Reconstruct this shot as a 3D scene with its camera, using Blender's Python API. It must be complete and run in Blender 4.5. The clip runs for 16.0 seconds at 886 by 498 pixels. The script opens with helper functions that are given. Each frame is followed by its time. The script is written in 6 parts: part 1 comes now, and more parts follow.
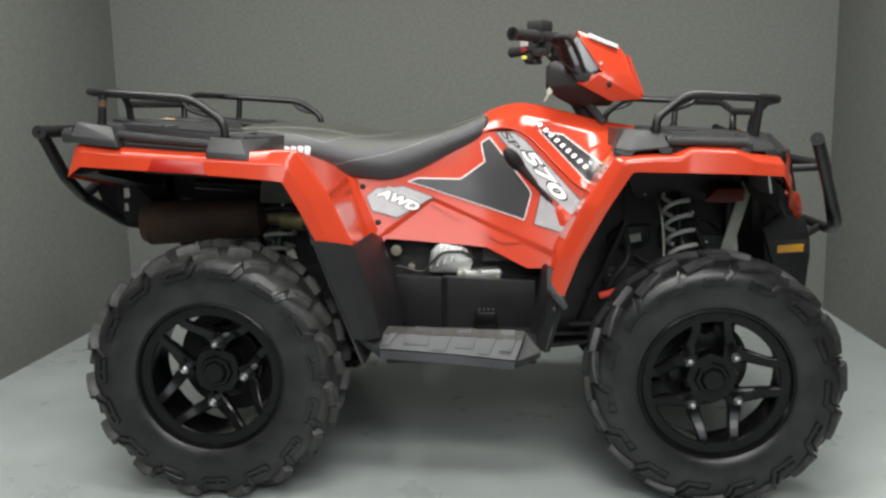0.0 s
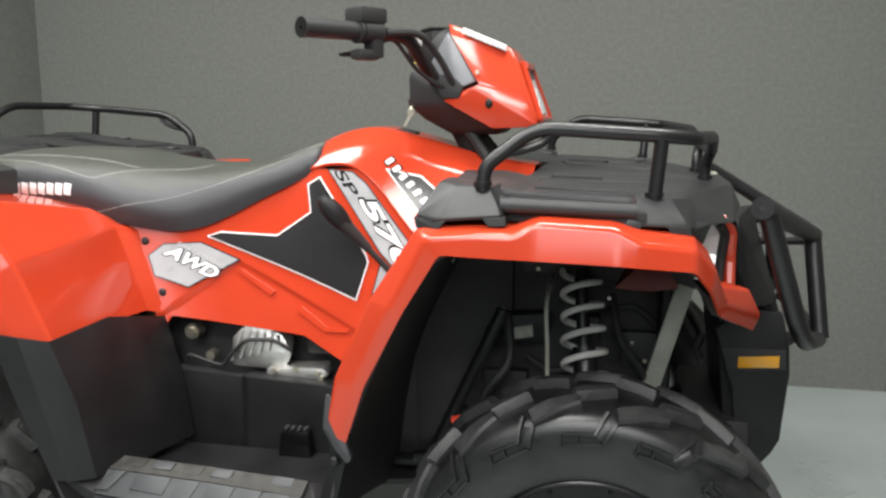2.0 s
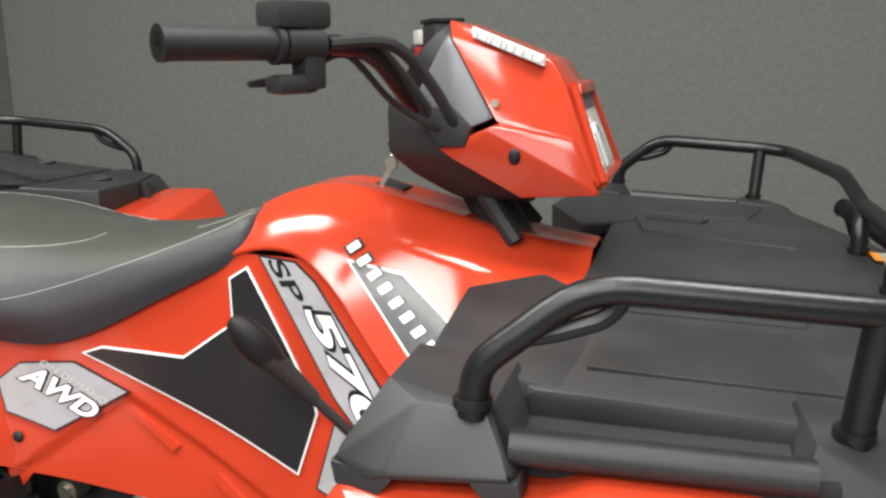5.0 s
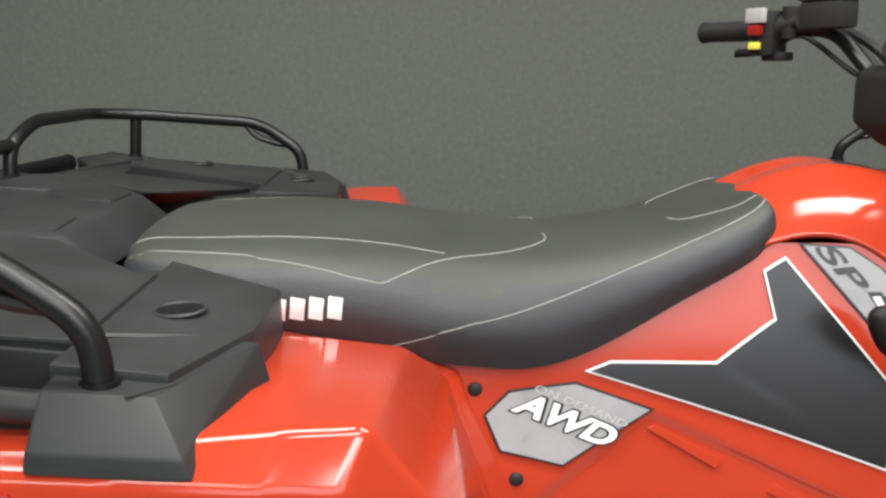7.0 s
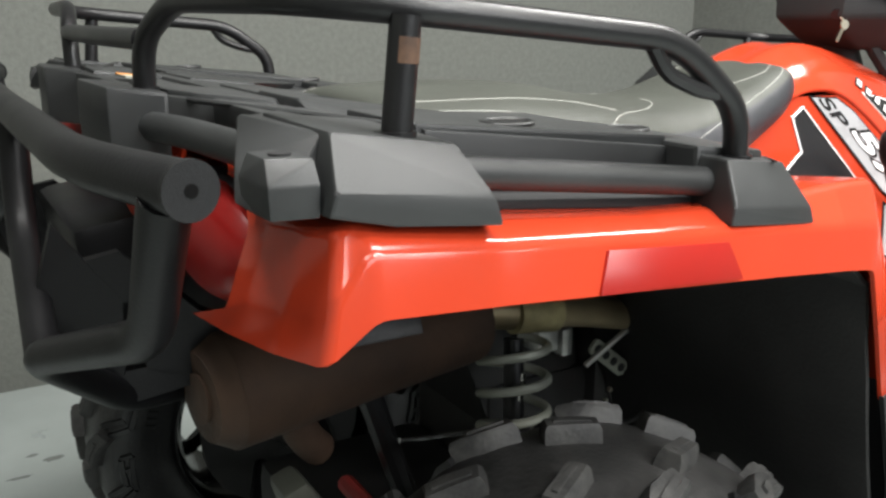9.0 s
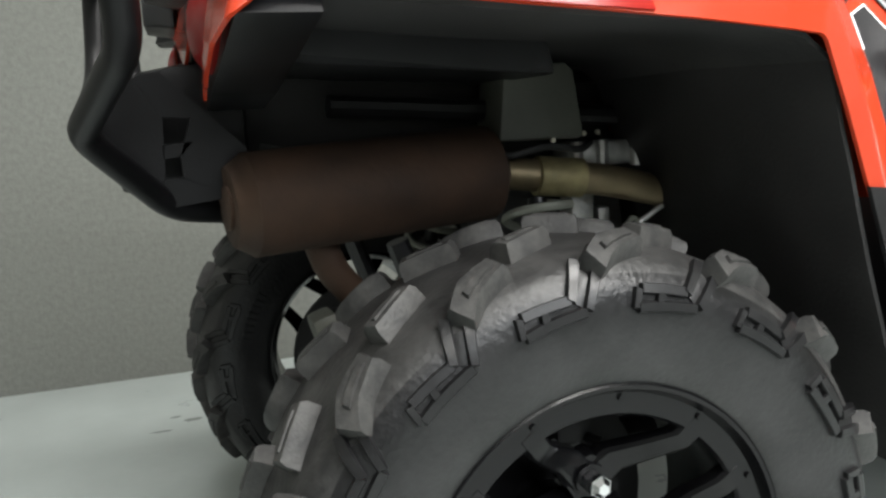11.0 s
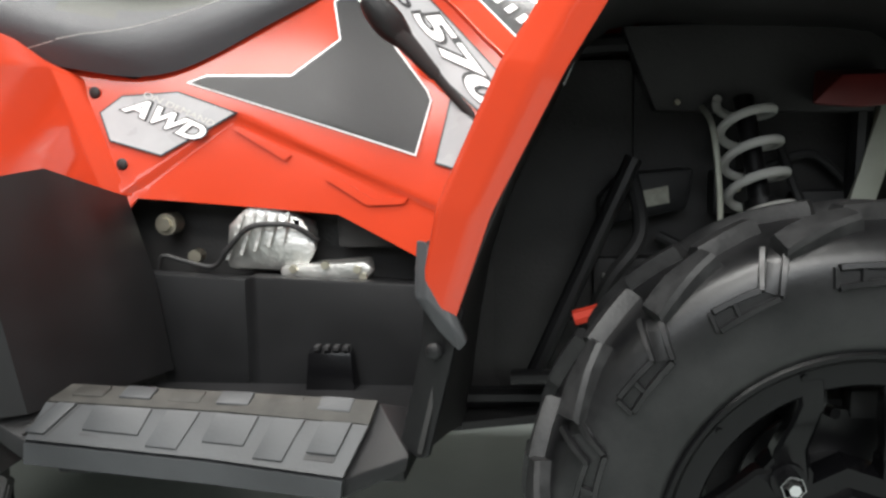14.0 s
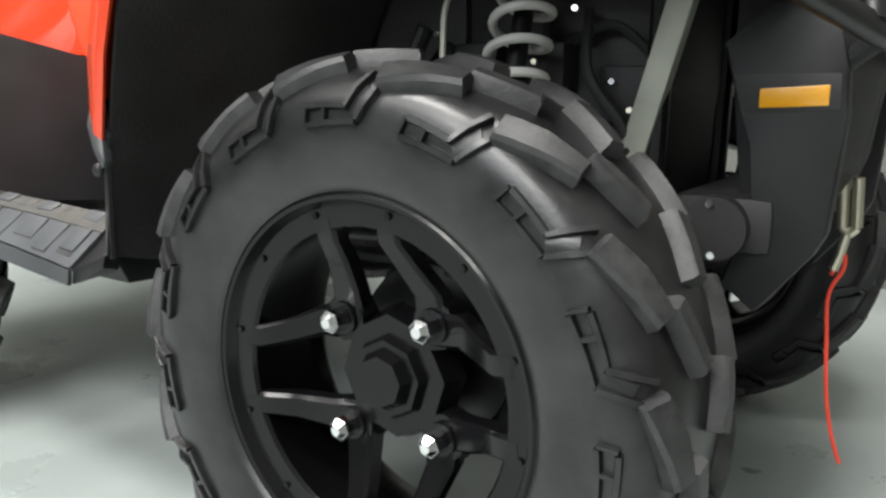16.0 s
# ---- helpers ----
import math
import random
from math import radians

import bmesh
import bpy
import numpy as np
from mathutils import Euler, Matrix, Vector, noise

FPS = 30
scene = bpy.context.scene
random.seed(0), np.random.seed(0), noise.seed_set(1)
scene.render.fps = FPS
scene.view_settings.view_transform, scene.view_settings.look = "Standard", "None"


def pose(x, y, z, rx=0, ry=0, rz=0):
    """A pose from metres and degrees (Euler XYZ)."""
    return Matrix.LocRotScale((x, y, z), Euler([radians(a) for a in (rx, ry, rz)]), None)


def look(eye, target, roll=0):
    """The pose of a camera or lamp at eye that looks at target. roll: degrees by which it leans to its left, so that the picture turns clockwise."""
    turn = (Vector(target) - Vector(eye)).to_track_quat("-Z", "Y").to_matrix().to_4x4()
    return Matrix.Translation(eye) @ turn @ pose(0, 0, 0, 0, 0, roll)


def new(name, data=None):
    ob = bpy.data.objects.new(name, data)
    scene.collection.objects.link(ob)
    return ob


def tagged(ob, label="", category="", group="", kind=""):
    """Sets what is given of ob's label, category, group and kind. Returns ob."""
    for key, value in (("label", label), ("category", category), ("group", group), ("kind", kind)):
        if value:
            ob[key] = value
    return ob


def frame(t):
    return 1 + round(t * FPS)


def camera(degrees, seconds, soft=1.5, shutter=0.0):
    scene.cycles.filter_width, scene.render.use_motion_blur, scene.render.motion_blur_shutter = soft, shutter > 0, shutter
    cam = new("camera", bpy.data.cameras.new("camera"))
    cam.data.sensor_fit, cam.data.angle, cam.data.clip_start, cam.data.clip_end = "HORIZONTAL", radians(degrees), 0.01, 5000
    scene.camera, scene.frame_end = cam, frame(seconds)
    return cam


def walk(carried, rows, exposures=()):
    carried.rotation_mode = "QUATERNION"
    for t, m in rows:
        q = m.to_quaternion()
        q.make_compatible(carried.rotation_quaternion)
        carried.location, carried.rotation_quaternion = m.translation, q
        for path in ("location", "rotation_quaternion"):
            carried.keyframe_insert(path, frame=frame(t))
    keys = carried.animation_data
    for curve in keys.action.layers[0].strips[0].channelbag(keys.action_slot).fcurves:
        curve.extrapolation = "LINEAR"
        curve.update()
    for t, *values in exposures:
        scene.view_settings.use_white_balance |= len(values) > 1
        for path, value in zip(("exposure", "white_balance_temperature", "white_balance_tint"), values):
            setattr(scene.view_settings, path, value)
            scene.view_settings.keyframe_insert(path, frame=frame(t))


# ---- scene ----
cam = camera(54.6, 16.0, 2.6)
PATH = [
    (0, (0.14, -2.649, 1.008), (-0.021, -0.682, 0.684), -1.1),
    (0.5, (0.168, -2.567, 1.003), (0.034, -0.597, 0.683), -0.9),
    (1, (0.341, -2.373, 1.0), (0.141, -0.407, 0.691), -0.8),
    (1.5, (0.55, -2.076, 1.035), (0.228, -0.129, 0.712), -0.9),
    (2, (0.68, -1.778, 1.057), (0.268, 0.152, 0.734), -0.2),
    (2.5, (0.825, -1.524, 1.098), (0.234, 0.352, 0.734), -0.4),
    (3, (1.011, -1.258, 1.121), (0.108, 0.479, 0.716), -0.5),
    (3.2, (1.056, -1.186, 1.131), (0.064, 0.499, 0.71), -0.6),
    (5.3, (0.469, -1.085, 1.17), (0.072, 0.829, 0.751), -1.1),
    (5.5, (0.366, -1.103, 1.172), (0.075, 0.829, 0.748), -1.3),
    (6, (0.103, -1.118, 1.174), (0.014, 0.831, 0.735), -1.0),
    (6.5, (-0.136, -1.114, 1.163), (-0.122, 0.839, 0.731), -0.9),
    (7, (-0.356, -1.1, 1.153), (-0.292, 0.852, 0.723), -0.8),
    (7.5, (-0.548, -1.121, 1.158), (-0.412, 0.825, 0.72), -1.4),
    (8, (-0.778, -1.118, 1.15), (-0.374, 0.79, 0.708), -1.2),
    (8.5, (-1.0, -1.062, 1.13), (-0.24, 0.716, 0.619), 0.8),
    (9, (-1.14, -1.032, 1.054), (-0.141, 0.622, 0.539), 0.3),
    (9.5, (-1.226, -1.074, 0.943), (-0.139, 0.541, 0.485), -1.5),
    (9.7, (-1.259, -1.057, 0.929), (-0.089, 0.473, 0.393), 1.2),
    (11.8, (-0.779, -1.336, 0.716), (-0.477, 0.634, 0.543), -2.8),
    (12, (-0.717, -1.331, 0.715), (-0.432, 0.641, 0.536), -2.1),
    (12.5, (-0.458, -1.362, 0.736), (-0.422, 0.625, 0.508), -1.0),
    (13, (-0.168, -1.398, 0.739), (-0.312, 0.582, 0.496), -0.9),
    (13.5, (0.106, -1.386, 0.718), (-0.109, 0.589, 0.485), -0.8),
    (14, (0.359, -1.352, 0.703), (0.097, 0.616, 0.462), -1.3),
    (14.5, (0.572, -1.317, 0.696), (0.255, 0.64, 0.437), -0.7),
    (15, (0.77, -1.255, 0.674), (0.273, 0.662, 0.391), -1.1),
    (15.5, (0.974, -1.177, 0.693), (0.14, 0.587, 0.251), -2.1),
    (16, (1.148, -1.163, 0.619), (0.04, 0.454, 0.22), 0.1),
]
walk(cam, [(t, look(eye, target, roll)) for t, eye, target, roll in PATH], [(0.0, 0.18), (1.0, 0.12), (1.5, 0.3), (3.0, 0.5), (5.5, 0.1), (6.0, 0.0), (6.5, -0.05), (7.0, 0.05), (7.5, 0.2), (8.0, 0.29), (9.0, 0.75), (9.5, 0.95), (12.0, 1.02), (12.5, 0.76), (13.0, 0.5), (13.5, 0.25), (14.0, 0.5), (14.5, 0.85), (15.0, 1.18), (16.0, 1.2)])
# ---- light ----
world = bpy.data.worlds.new("world")
scene.world = world
world.use_nodes = True
world.node_tree.nodes["Background"].inputs[0].default_value = (0.75, 0.85, 1.0, 1)
world.node_tree.nodes["Background"].inputs[1].default_value = 0.12


def area_lamp(eye, target, sx, sy, watts, colour):
    data = bpy.data.lights.new("ceiling_lamp", "AREA")
    data.shape, data.size, data.size_y, data.energy, data.color = "RECTANGLE", sx, sy, watts, colour
    ob = new("ceiling_lamp", data)
    ob.matrix_world = look(eye, target)
    return ob


LAMPS = [(-0.95, -0.35, 45), (0.85, -0.35, 47), (0.0, -1.6, 40), (-1.25, -2.7, 19), (0.3, -3.1, 52), (1.35, -3.65, 38)]
CEIL = 2.75
for lx, ly, watts in LAMPS:
    area_lamp((lx, ly, CEIL - 0.075), (lx, ly, 0), 1.15, 0.55, watts, (1.0, 0.985, 0.95))
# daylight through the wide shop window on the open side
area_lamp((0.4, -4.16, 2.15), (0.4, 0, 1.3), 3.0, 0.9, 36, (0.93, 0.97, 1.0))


# ---- materials ----
def mat(name, colour, rough=0.5, metal=0.0, bump=0.0, bscale=200.0, var=0.0, vscale=8.0, coat=0.0, spec=0.5, dirt=None, detail=3.0, grain=0.5):
    m = bpy.data.materials.new(name)
    m.use_nodes = True
    nt = m.node_tree
    b = nt.nodes["Principled BSDF"]
    b.inputs["Roughness"].default_value = rough
    b.inputs["Metallic"].default_value = metal
    b.inputs["Coat Weight"].default_value = coat
    b.inputs["Coat Roughness"].default_value = 0.08
    b.inputs["Specular IOR Level"].default_value = spec
    b.inputs["Base Color"].default_value = (*colour, 1)
    tc = nt.nodes.new("ShaderNodeTexCoord")
    if var or dirt:
        n1 = nt.nodes.new("ShaderNodeTexNoise")
        n1.inputs["Scale"].default_value, n1.inputs["Detail"].default_value, n1.inputs["Roughness"].default_value = vscale, 9, grain
        nt.links.new(tc.outputs["Object"], n1.inputs["Vector"])
        ramp = nt.nodes.new("ShaderNodeValToRGB")
        ramp.color_ramp.elements[0].position, ramp.color_ramp.elements[1].position = 0.35, 0.7
        lo = [max(0, c * (1 - var)) for c in colour]
        hi = dirt if dirt else [min(1, c * (1 + var)) for c in colour]
        ramp.color_ramp.elements[0].color, ramp.color_ramp.elements[1].color = (*lo, 1), (*hi, 1)
        nt.links.new(n1.outputs["Fac"], ramp.inputs["Fac"])
        nt.links.new(ramp.outputs["Color"], b.inputs["Base Color"])
        mr = nt.nodes.new("ShaderNodeMapRange")
        mr.inputs["To Min"].default_value, mr.inputs["To Max"].default_value = rough - 0.06, min(1, rough + 0.1)
        nt.links.new(n1.outputs["Fac"], mr.inputs["Value"])
        nt.links.new(mr.outputs["Result"], b.inputs["Roughness"])
    if bump:
        n2 = nt.nodes.new("ShaderNodeTexNoise")
        n2.inputs["Scale"].default_value, n2.inputs["Detail"].default_value = bscale, detail
        nt.links.new(tc.outputs["Object"], n2.inputs["Vector"])
        bp = nt.nodes.new("ShaderNodeBump")
        bp.inputs["Strength"].default_value, bp.inputs["Distance"].default_value = bump, 0.004
        nt.links.new(n2.outputs["Fac"], bp.inputs["Height"])
        nt.links.new(bp.outputs["Normal"], b.inputs["Normal"])
    return m


RED = mat("red_plastic", (0.405, 0.0375, 0.0138), 0.11, var=0.05, vscale=5, bump=0.015, bscale=14)
BLACK = mat("black_plastic", (0.0095, 0.0097, 0.0104), 0.4, bump=0.2, bscale=900, var=0.25, vscale=10, spec=0.26)
RACKP = mat("grained_rack_plastic", (0.0225, 0.0237, 0.0242), 0.4, bump=0.14, bscale=1400, var=0.2, vscale=9, spec=0.45)
DARK = mat("dull_black_plastic", (0.021, 0.021, 0.0216), 0.55, bump=0.15, bscale=400, spec=0.3)
# Lighter black for shaded parts; missing fill light is put into its colour.
LINER = mat("lifted_black_plastic", (0.031, 0.0302, 0.0304), 0.5, bump=0.2, bscale=200, var=0.3, vscale=7, spec=0.3)
STEEL = mat("black_coated_steel", (0.0065, 0.0065, 0.0072), 0.33, bump=0.06, bscale=500, spec=0.42, var=0.2, vscale=14)
RUBBER = mat("tyre_rubber", (0.0042, 0.0044, 0.0052), 0.3, bump=0.06, bscale=300, spec=0.4, var=0.35, vscale=14, dirt=(0.0165, 0.0165, 0.0172), grain=0.72)
# Near-black that puts the shade inside small holes into colour.
HOLE_SHADE = mat("painted_hole_shade", (0.003, 0.003, 0.003), 0.9, spec=0.1)
BUMPER = mat("matt_black_bumper_paint", (0.006, 0.006, 0.0066), 0.36, bump=0.08, bscale=420, spec=0.2, var=0.3, vscale=12)
TREAD = mat("dusty_carcass_rubber", (0.0042, 0.0043, 0.0048), 0.32, bump=0.22, bscale=160, spec=0.4, var=0.3, vscale=11, dirt=(0.0195, 0.0195, 0.0203), grain=0.74)
LUG = mat("dusty_tread_rubber", (0.014, 0.0142, 0.0150), 0.46, bump=0.14, bscale=260, spec=0.36, var=0.2, vscale=45, dirt=(0.034, 0.034, 0.0348), grain=0.74)
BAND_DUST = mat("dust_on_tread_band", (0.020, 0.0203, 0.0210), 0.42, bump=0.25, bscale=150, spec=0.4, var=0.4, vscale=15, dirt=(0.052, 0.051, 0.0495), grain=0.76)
LUG_DUST = mat("dust_on_rear_lugs", (0.030, 0.0303, 0.031), 0.5, bump=0.2, bscale=220, spec=0.35, var=0.3, vscale=40, dirt=(0.066, 0.065, 0.062), grain=0.76)
RIM = mat("gloss_black_rim", (0.0032, 0.0032, 0.0037), 0.2, spec=0.2, bump=0.02, bscale=90)
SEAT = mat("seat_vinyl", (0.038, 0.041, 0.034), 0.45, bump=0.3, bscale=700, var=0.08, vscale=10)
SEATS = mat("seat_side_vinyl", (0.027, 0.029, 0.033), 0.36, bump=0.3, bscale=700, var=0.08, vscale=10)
THREAD = mat("white_thread", (0.42, 0.42, 0.39), 0.8)
WALL = mat("grey_felt", (0.142, 0.148, 0.136), 0.95, bump=0.45, bscale=110, var=0.09, vscale=60, spec=0.1, detail=6)
FLOOR = mat("painted_floor", (0.325, 0.36, 0.350), 0.27, bump=0.06, bscale=60, var=0.12, vscale=2.2, grain=0.62)
STAIN = mat("dried_drip", (0.15, 0.165, 0.155), 0.5, var=0.3, vscale=60)
CEILM = mat("white_ceiling", (0.62, 0.62, 0.6), 0.9, bump=0.1, bscale=80)
ROOM = mat("grey_room_wall", (0.15, 0.155, 0.15), 0.85, bump=0.1, bscale=80, var=0.1, vscale=3)
ALU = mat("cast_aluminium", (0.55, 0.55, 0.53), 0.38, 0.9, bump=0.3, bscale=120, var=0.2, vscale=20)
CHROME = mat("chrome", (0.55, 0.55, 0.56), 0.16, 1.0)
ZINC = mat("zinc_bolt", (0.5, 0.47, 0.38), 0.35, 0.9)
RUST = mat("rusty_steel", (0.042, 0.022, 0.012), 0.75, 0.2, bump=0.3, bscale=90, var=0.4, vscale=12)
PIPE = mat("heat_stained_pipe", (0.25, 0.2, 0.12), 0.45, 0.7, bump=0.2, bscale=60, var=0.4, vscale=9)
WHITE = mat("white_coil_paint", (0.52, 0.52, 0.49), 0.4, bump=0.05, bscale=200)
GREYD = mat("grey_decal", (0.29, 0.295, 0.305), 0.26, var=0.08, vscale=20, spec=0.3, bump=0.03, bscale=700)
BLACKD = mat("black_decal", (0.015, 0.015, 0.016), 0.2, spec=0.45, bump=0.05, bscale=1500)
WHITED = mat("white_decal", (0.8, 0.8, 0.8), 0.3, coat=0.3)
AMBER = mat("amber_reflector", (0.62, 0.29, 0.012), 0.25, coat=0.5, bump=0.1, bscale=300)
TAIL = mat("tail_light_red", (0.20, 0.006, 0.005), 0.32, spec=0.3)
DULLRED = mat("dull_red_plastic", (0.11, 0.006, 0.004), 0.5, var=0.2, vscale=12)
BOARDTOP = mat("scuffed_foot_board", (0.030, 0.029, 0.026), 0.6, spec=0.3, bump=0.1, bscale=300, var=0.4, vscale=30)
PEG = mat("grey_foot_board", (0.034, 0.0362, 0.039), 0.46, spec=0.35, bump=0.06, bscale=300, var=0.2, vscale=12)
STRUT = mat("bare_strut", (0.34, 0.35, 0.3), 0.5, 0.4, var=0.2, vscale=10, bump=0.1)
GAUGE = mat("gauge_shell_grey", (0.11, 0.115, 0.125), 0.35, bump=0.1, bscale=600)
REFLECT = mat("headlight_reflector", (0.82, 0.83, 0.82), 0.25, 0.3, bump=0.25, bscale=25)
STRAP = mat("red_strap", (0.75, 0.06, 0.03), 0.7, bump=0.2, bscale=500)
YELLOW = mat("yellow_switch", (0.75, 0.72, 0.1), 0.4)
GREYSW = mat("grey_switch", (0.4, 0.4, 0.38), 0.5)
BRAKE = mat("calliper_red", (0.28, 0.012, 0.01), 0.4)


def glass(name):
    m = bpy.data.materials.new(name)
    m.use_nodes = True
    nt = m.node_tree
    nt.nodes.remove(nt.nodes["Principled BSDF"])
    clear, shine = nt.nodes.new("ShaderNodeBsdfTransparent"), nt.nodes.new("ShaderNodeBsdfGlossy")
    clear.inputs["Color"].default_value = (0.93, 0.94, 0.94, 1)
    shine.inputs["Roughness"].default_value = 0.05
    mix = nt.nodes.new("ShaderNodeMixShader")
    mix.inputs[0].default_value = 0.06
    nt.links.new(clear.outputs[0], mix.inputs[1])
    nt.links.new(shine.outputs[0], mix.inputs[2])
    nt.links.new(mix.outputs[0], nt.nodes["Material Output"].inputs["Surface"])
    return m


AIRBOX = mat("grey_green_plastic", (0.07, 0.073, 0.06), 0.5, bump=0.1, bscale=300, var=0.2, vscale=14)
CLAMP = mat("straw_coloured_clamp", (0.34, 0.29, 0.15), 0.5, 0.5, bump=0.3, bscale=120, var=0.4, vscale=25)
LABEL = mat("pale_label", (0.3, 0.3, 0.25), 0.5, var=0.3, vscale=60)
ORANGE = mat("orange_label_band", (0.7, 0.25, 0.02), 0.5)
MARKER = mat("dark_red_marker", (0.27, 0.010, 0.006), 0.25)
RUSTSPOT = mat("light_rust", (0.085, 0.045, 0.026), 0.8, var=0.4, vscale=60)
LENS = glass("clear_lens")


# ---- mesh helpers ----
def finish(name, bm, material, parent=None, label="", sharp=32):
    bmesh.ops.recalc_face_normals(bm, faces=bm.faces[:])
    for f in bm.faces:
        f.smooth = True
    lim = radians(sharp)
    for e in bm.edges:
        if len(e.link_faces) == 2 and e.calc_face_angle(0) > lim:
            e.smooth = False
    me = bpy.data.meshes.new(name)
    bm.to_mesh(me)
    bm.free()
    me.materials.append(material)
    ob = new(name, me)
    if parent is not None:
        ob.parent = parent
    if label:
        ob["label"] = label
    return ob


def part(name, bm, material, parent, label="", sharp=32):
    return finish(name, bm, material, parent, label, sharp)


def flat_faces(*obs):
    """Keeps broad moulded faces flat between their rounded folds."""
    for ob in obs:
        w = ob.modifiers.new("flat faces", "WEIGHTED_NORMAL")
        w.weight, w.keep_sharp = 90, True


def mirrored(ob, parent=None):
    """The same part on the other flank of the machine."""
    me = ob.data.copy()
    me.transform(Matrix.Diagonal((1, -1, 1, 1)))
    me.flip_normals()
    o = new(ob.name.split(".")[0], me)
    o.parent = parent if parent is not None else ob.parent
    if "label" in ob:
        o["label"] = ob["label"]
    return o


def fillet(pts, r, n=5):
    pts = [Vector(p) for p in pts]
    out = [pts[0]]
    for a, b, c in zip(pts, pts[1:], pts[2:]):
        u, v = (a - b), (c - b)
        k = min(r, u.length * 0.45, v.length * 0.45)
        p, q = b + u.normalized() * k, b + v.normalized() * k
        for i in range(n + 1):
            t = i / n
            out.append(p.lerp(b, t).lerp(b.lerp(q, t), t))
    out.append(pts[-1])
    return out


def tube(bm, pts, r, seg=12, bend=0.03, r2=None, flat=1.0):
    """A round bar along a bent line, closed at both ends."""
    line = fillet(pts, bend) if bend and len(pts) > 2 else [Vector(p) for p in pts]
    rings, up = [], None
    for i, p in enumerate(line):
        d = (line[min(i + 1, len(line) - 1)] - line[max(i - 1, 0)]).normalized()
        if up is None:
            up = d.orthogonal().normalized()
        up = (up - d * up.dot(d)).normalized()
        side = d.cross(up)
        k = r if r2 is None else r + (r2 - r) * i / (len(line) - 1)
        rings.append([bm.verts.new(p + k * (math.cos(a) * up + flat * math.sin(a) * side)) for a in (2 * math.pi * j / seg for j in range(seg))])
    for a, b in zip(rings, rings[1:]):
        for j in range(seg):
            bm.faces.new((a[j], a[(j + 1) % seg], b[(j + 1) % seg], b[j]))
    bm.faces.new(rings[0][::-1])
    bm.faces.new(rings[-1])
    return bm


def bar(pts, r, seg=12, bend=0.03, **kw):
    return tube(bmesh.new(), pts, r, seg, bend, **kw)


def prism(bm, outline, axis, a, b, bevel=0.0):
    """An outline pushed along an axis from a to b; outline in the two other axes, in their order."""
    def at(p, v):
        q = list(p)
        q.insert("xyz".index(axis), v)
        return q
    lo = [bm.verts.new(at(p, a)) for p in outline]
    hi = [bm.verts.new(at(p, b)) for p in outline]
    n = len(outline)
    faces = [bm.faces.new(lo), bm.faces.new(hi[::-1])]
    for i in range(n):
        faces.append(bm.faces.new((lo[i], lo[(i + 1) % n], hi[(i + 1) % n], hi[i])))
    if bevel:
        bmesh.ops.bevel(bm, geom=list({e for f in faces for e in f.edges}), offset=bevel, segments=2, affect="EDGES", profile=0.6)
    return bm


def box(bm, lo, hi, bevel=0.004):
    return prism(bm, [(lo[0], lo[1]), (hi[0], lo[1]), (hi[0], hi[1]), (lo[0], hi[1])], "z", lo[2], hi[2], bevel)


def hull(bm, pts, bevel=0.0):
    """A solid block round a handful of corners."""
    vs = [bm.verts.new(p) for p in pts]
    res = bmesh.ops.convex_hull(bm, input=vs)
    junk = [g for g in res["geom_interior"] if isinstance(g, bmesh.types.BMVert)]
    if junk:
        bmesh.ops.delete(bm, geom=junk, context="VERTS")
    mine = [f for f in bm.faces if all(v in set(vs) for v in f.verts)]
    bmesh.ops.dissolve_limit(bm, angle_limit=radians(4), verts=[v for v in vs if v.is_valid], edges=list({e for f in mine if f.is_valid for e in f.edges}))
    if bevel:
        edges = list({e for v in vs if v.is_valid for e in v.link_edges})
        bmesh.ops.bevel(bm, geom=edges, offset=bevel, segments=2, affect="EDGES", profile=0.6)
    return bm


def catmull(pts, per):
    pts = [Vector(p) for p in pts]
    out = []
    for i in range(len(pts) - 1):
        p0, p1, p2, p3 = pts[max(i - 1, 0)], pts[i], pts[i + 1], pts[min(i + 2, len(pts) - 1)]
        for j in range(per):
            t = j / per
            out.append(0.5 * ((2 * p1) + (p2 - p0) * t + (2 * p0 - 5 * p1 + 4 * p2 - p3) * t * t + (3 * p1 - p0 - 3 * p2 + p3) * t ** 3))
    out.append(pts[-1])
    return out


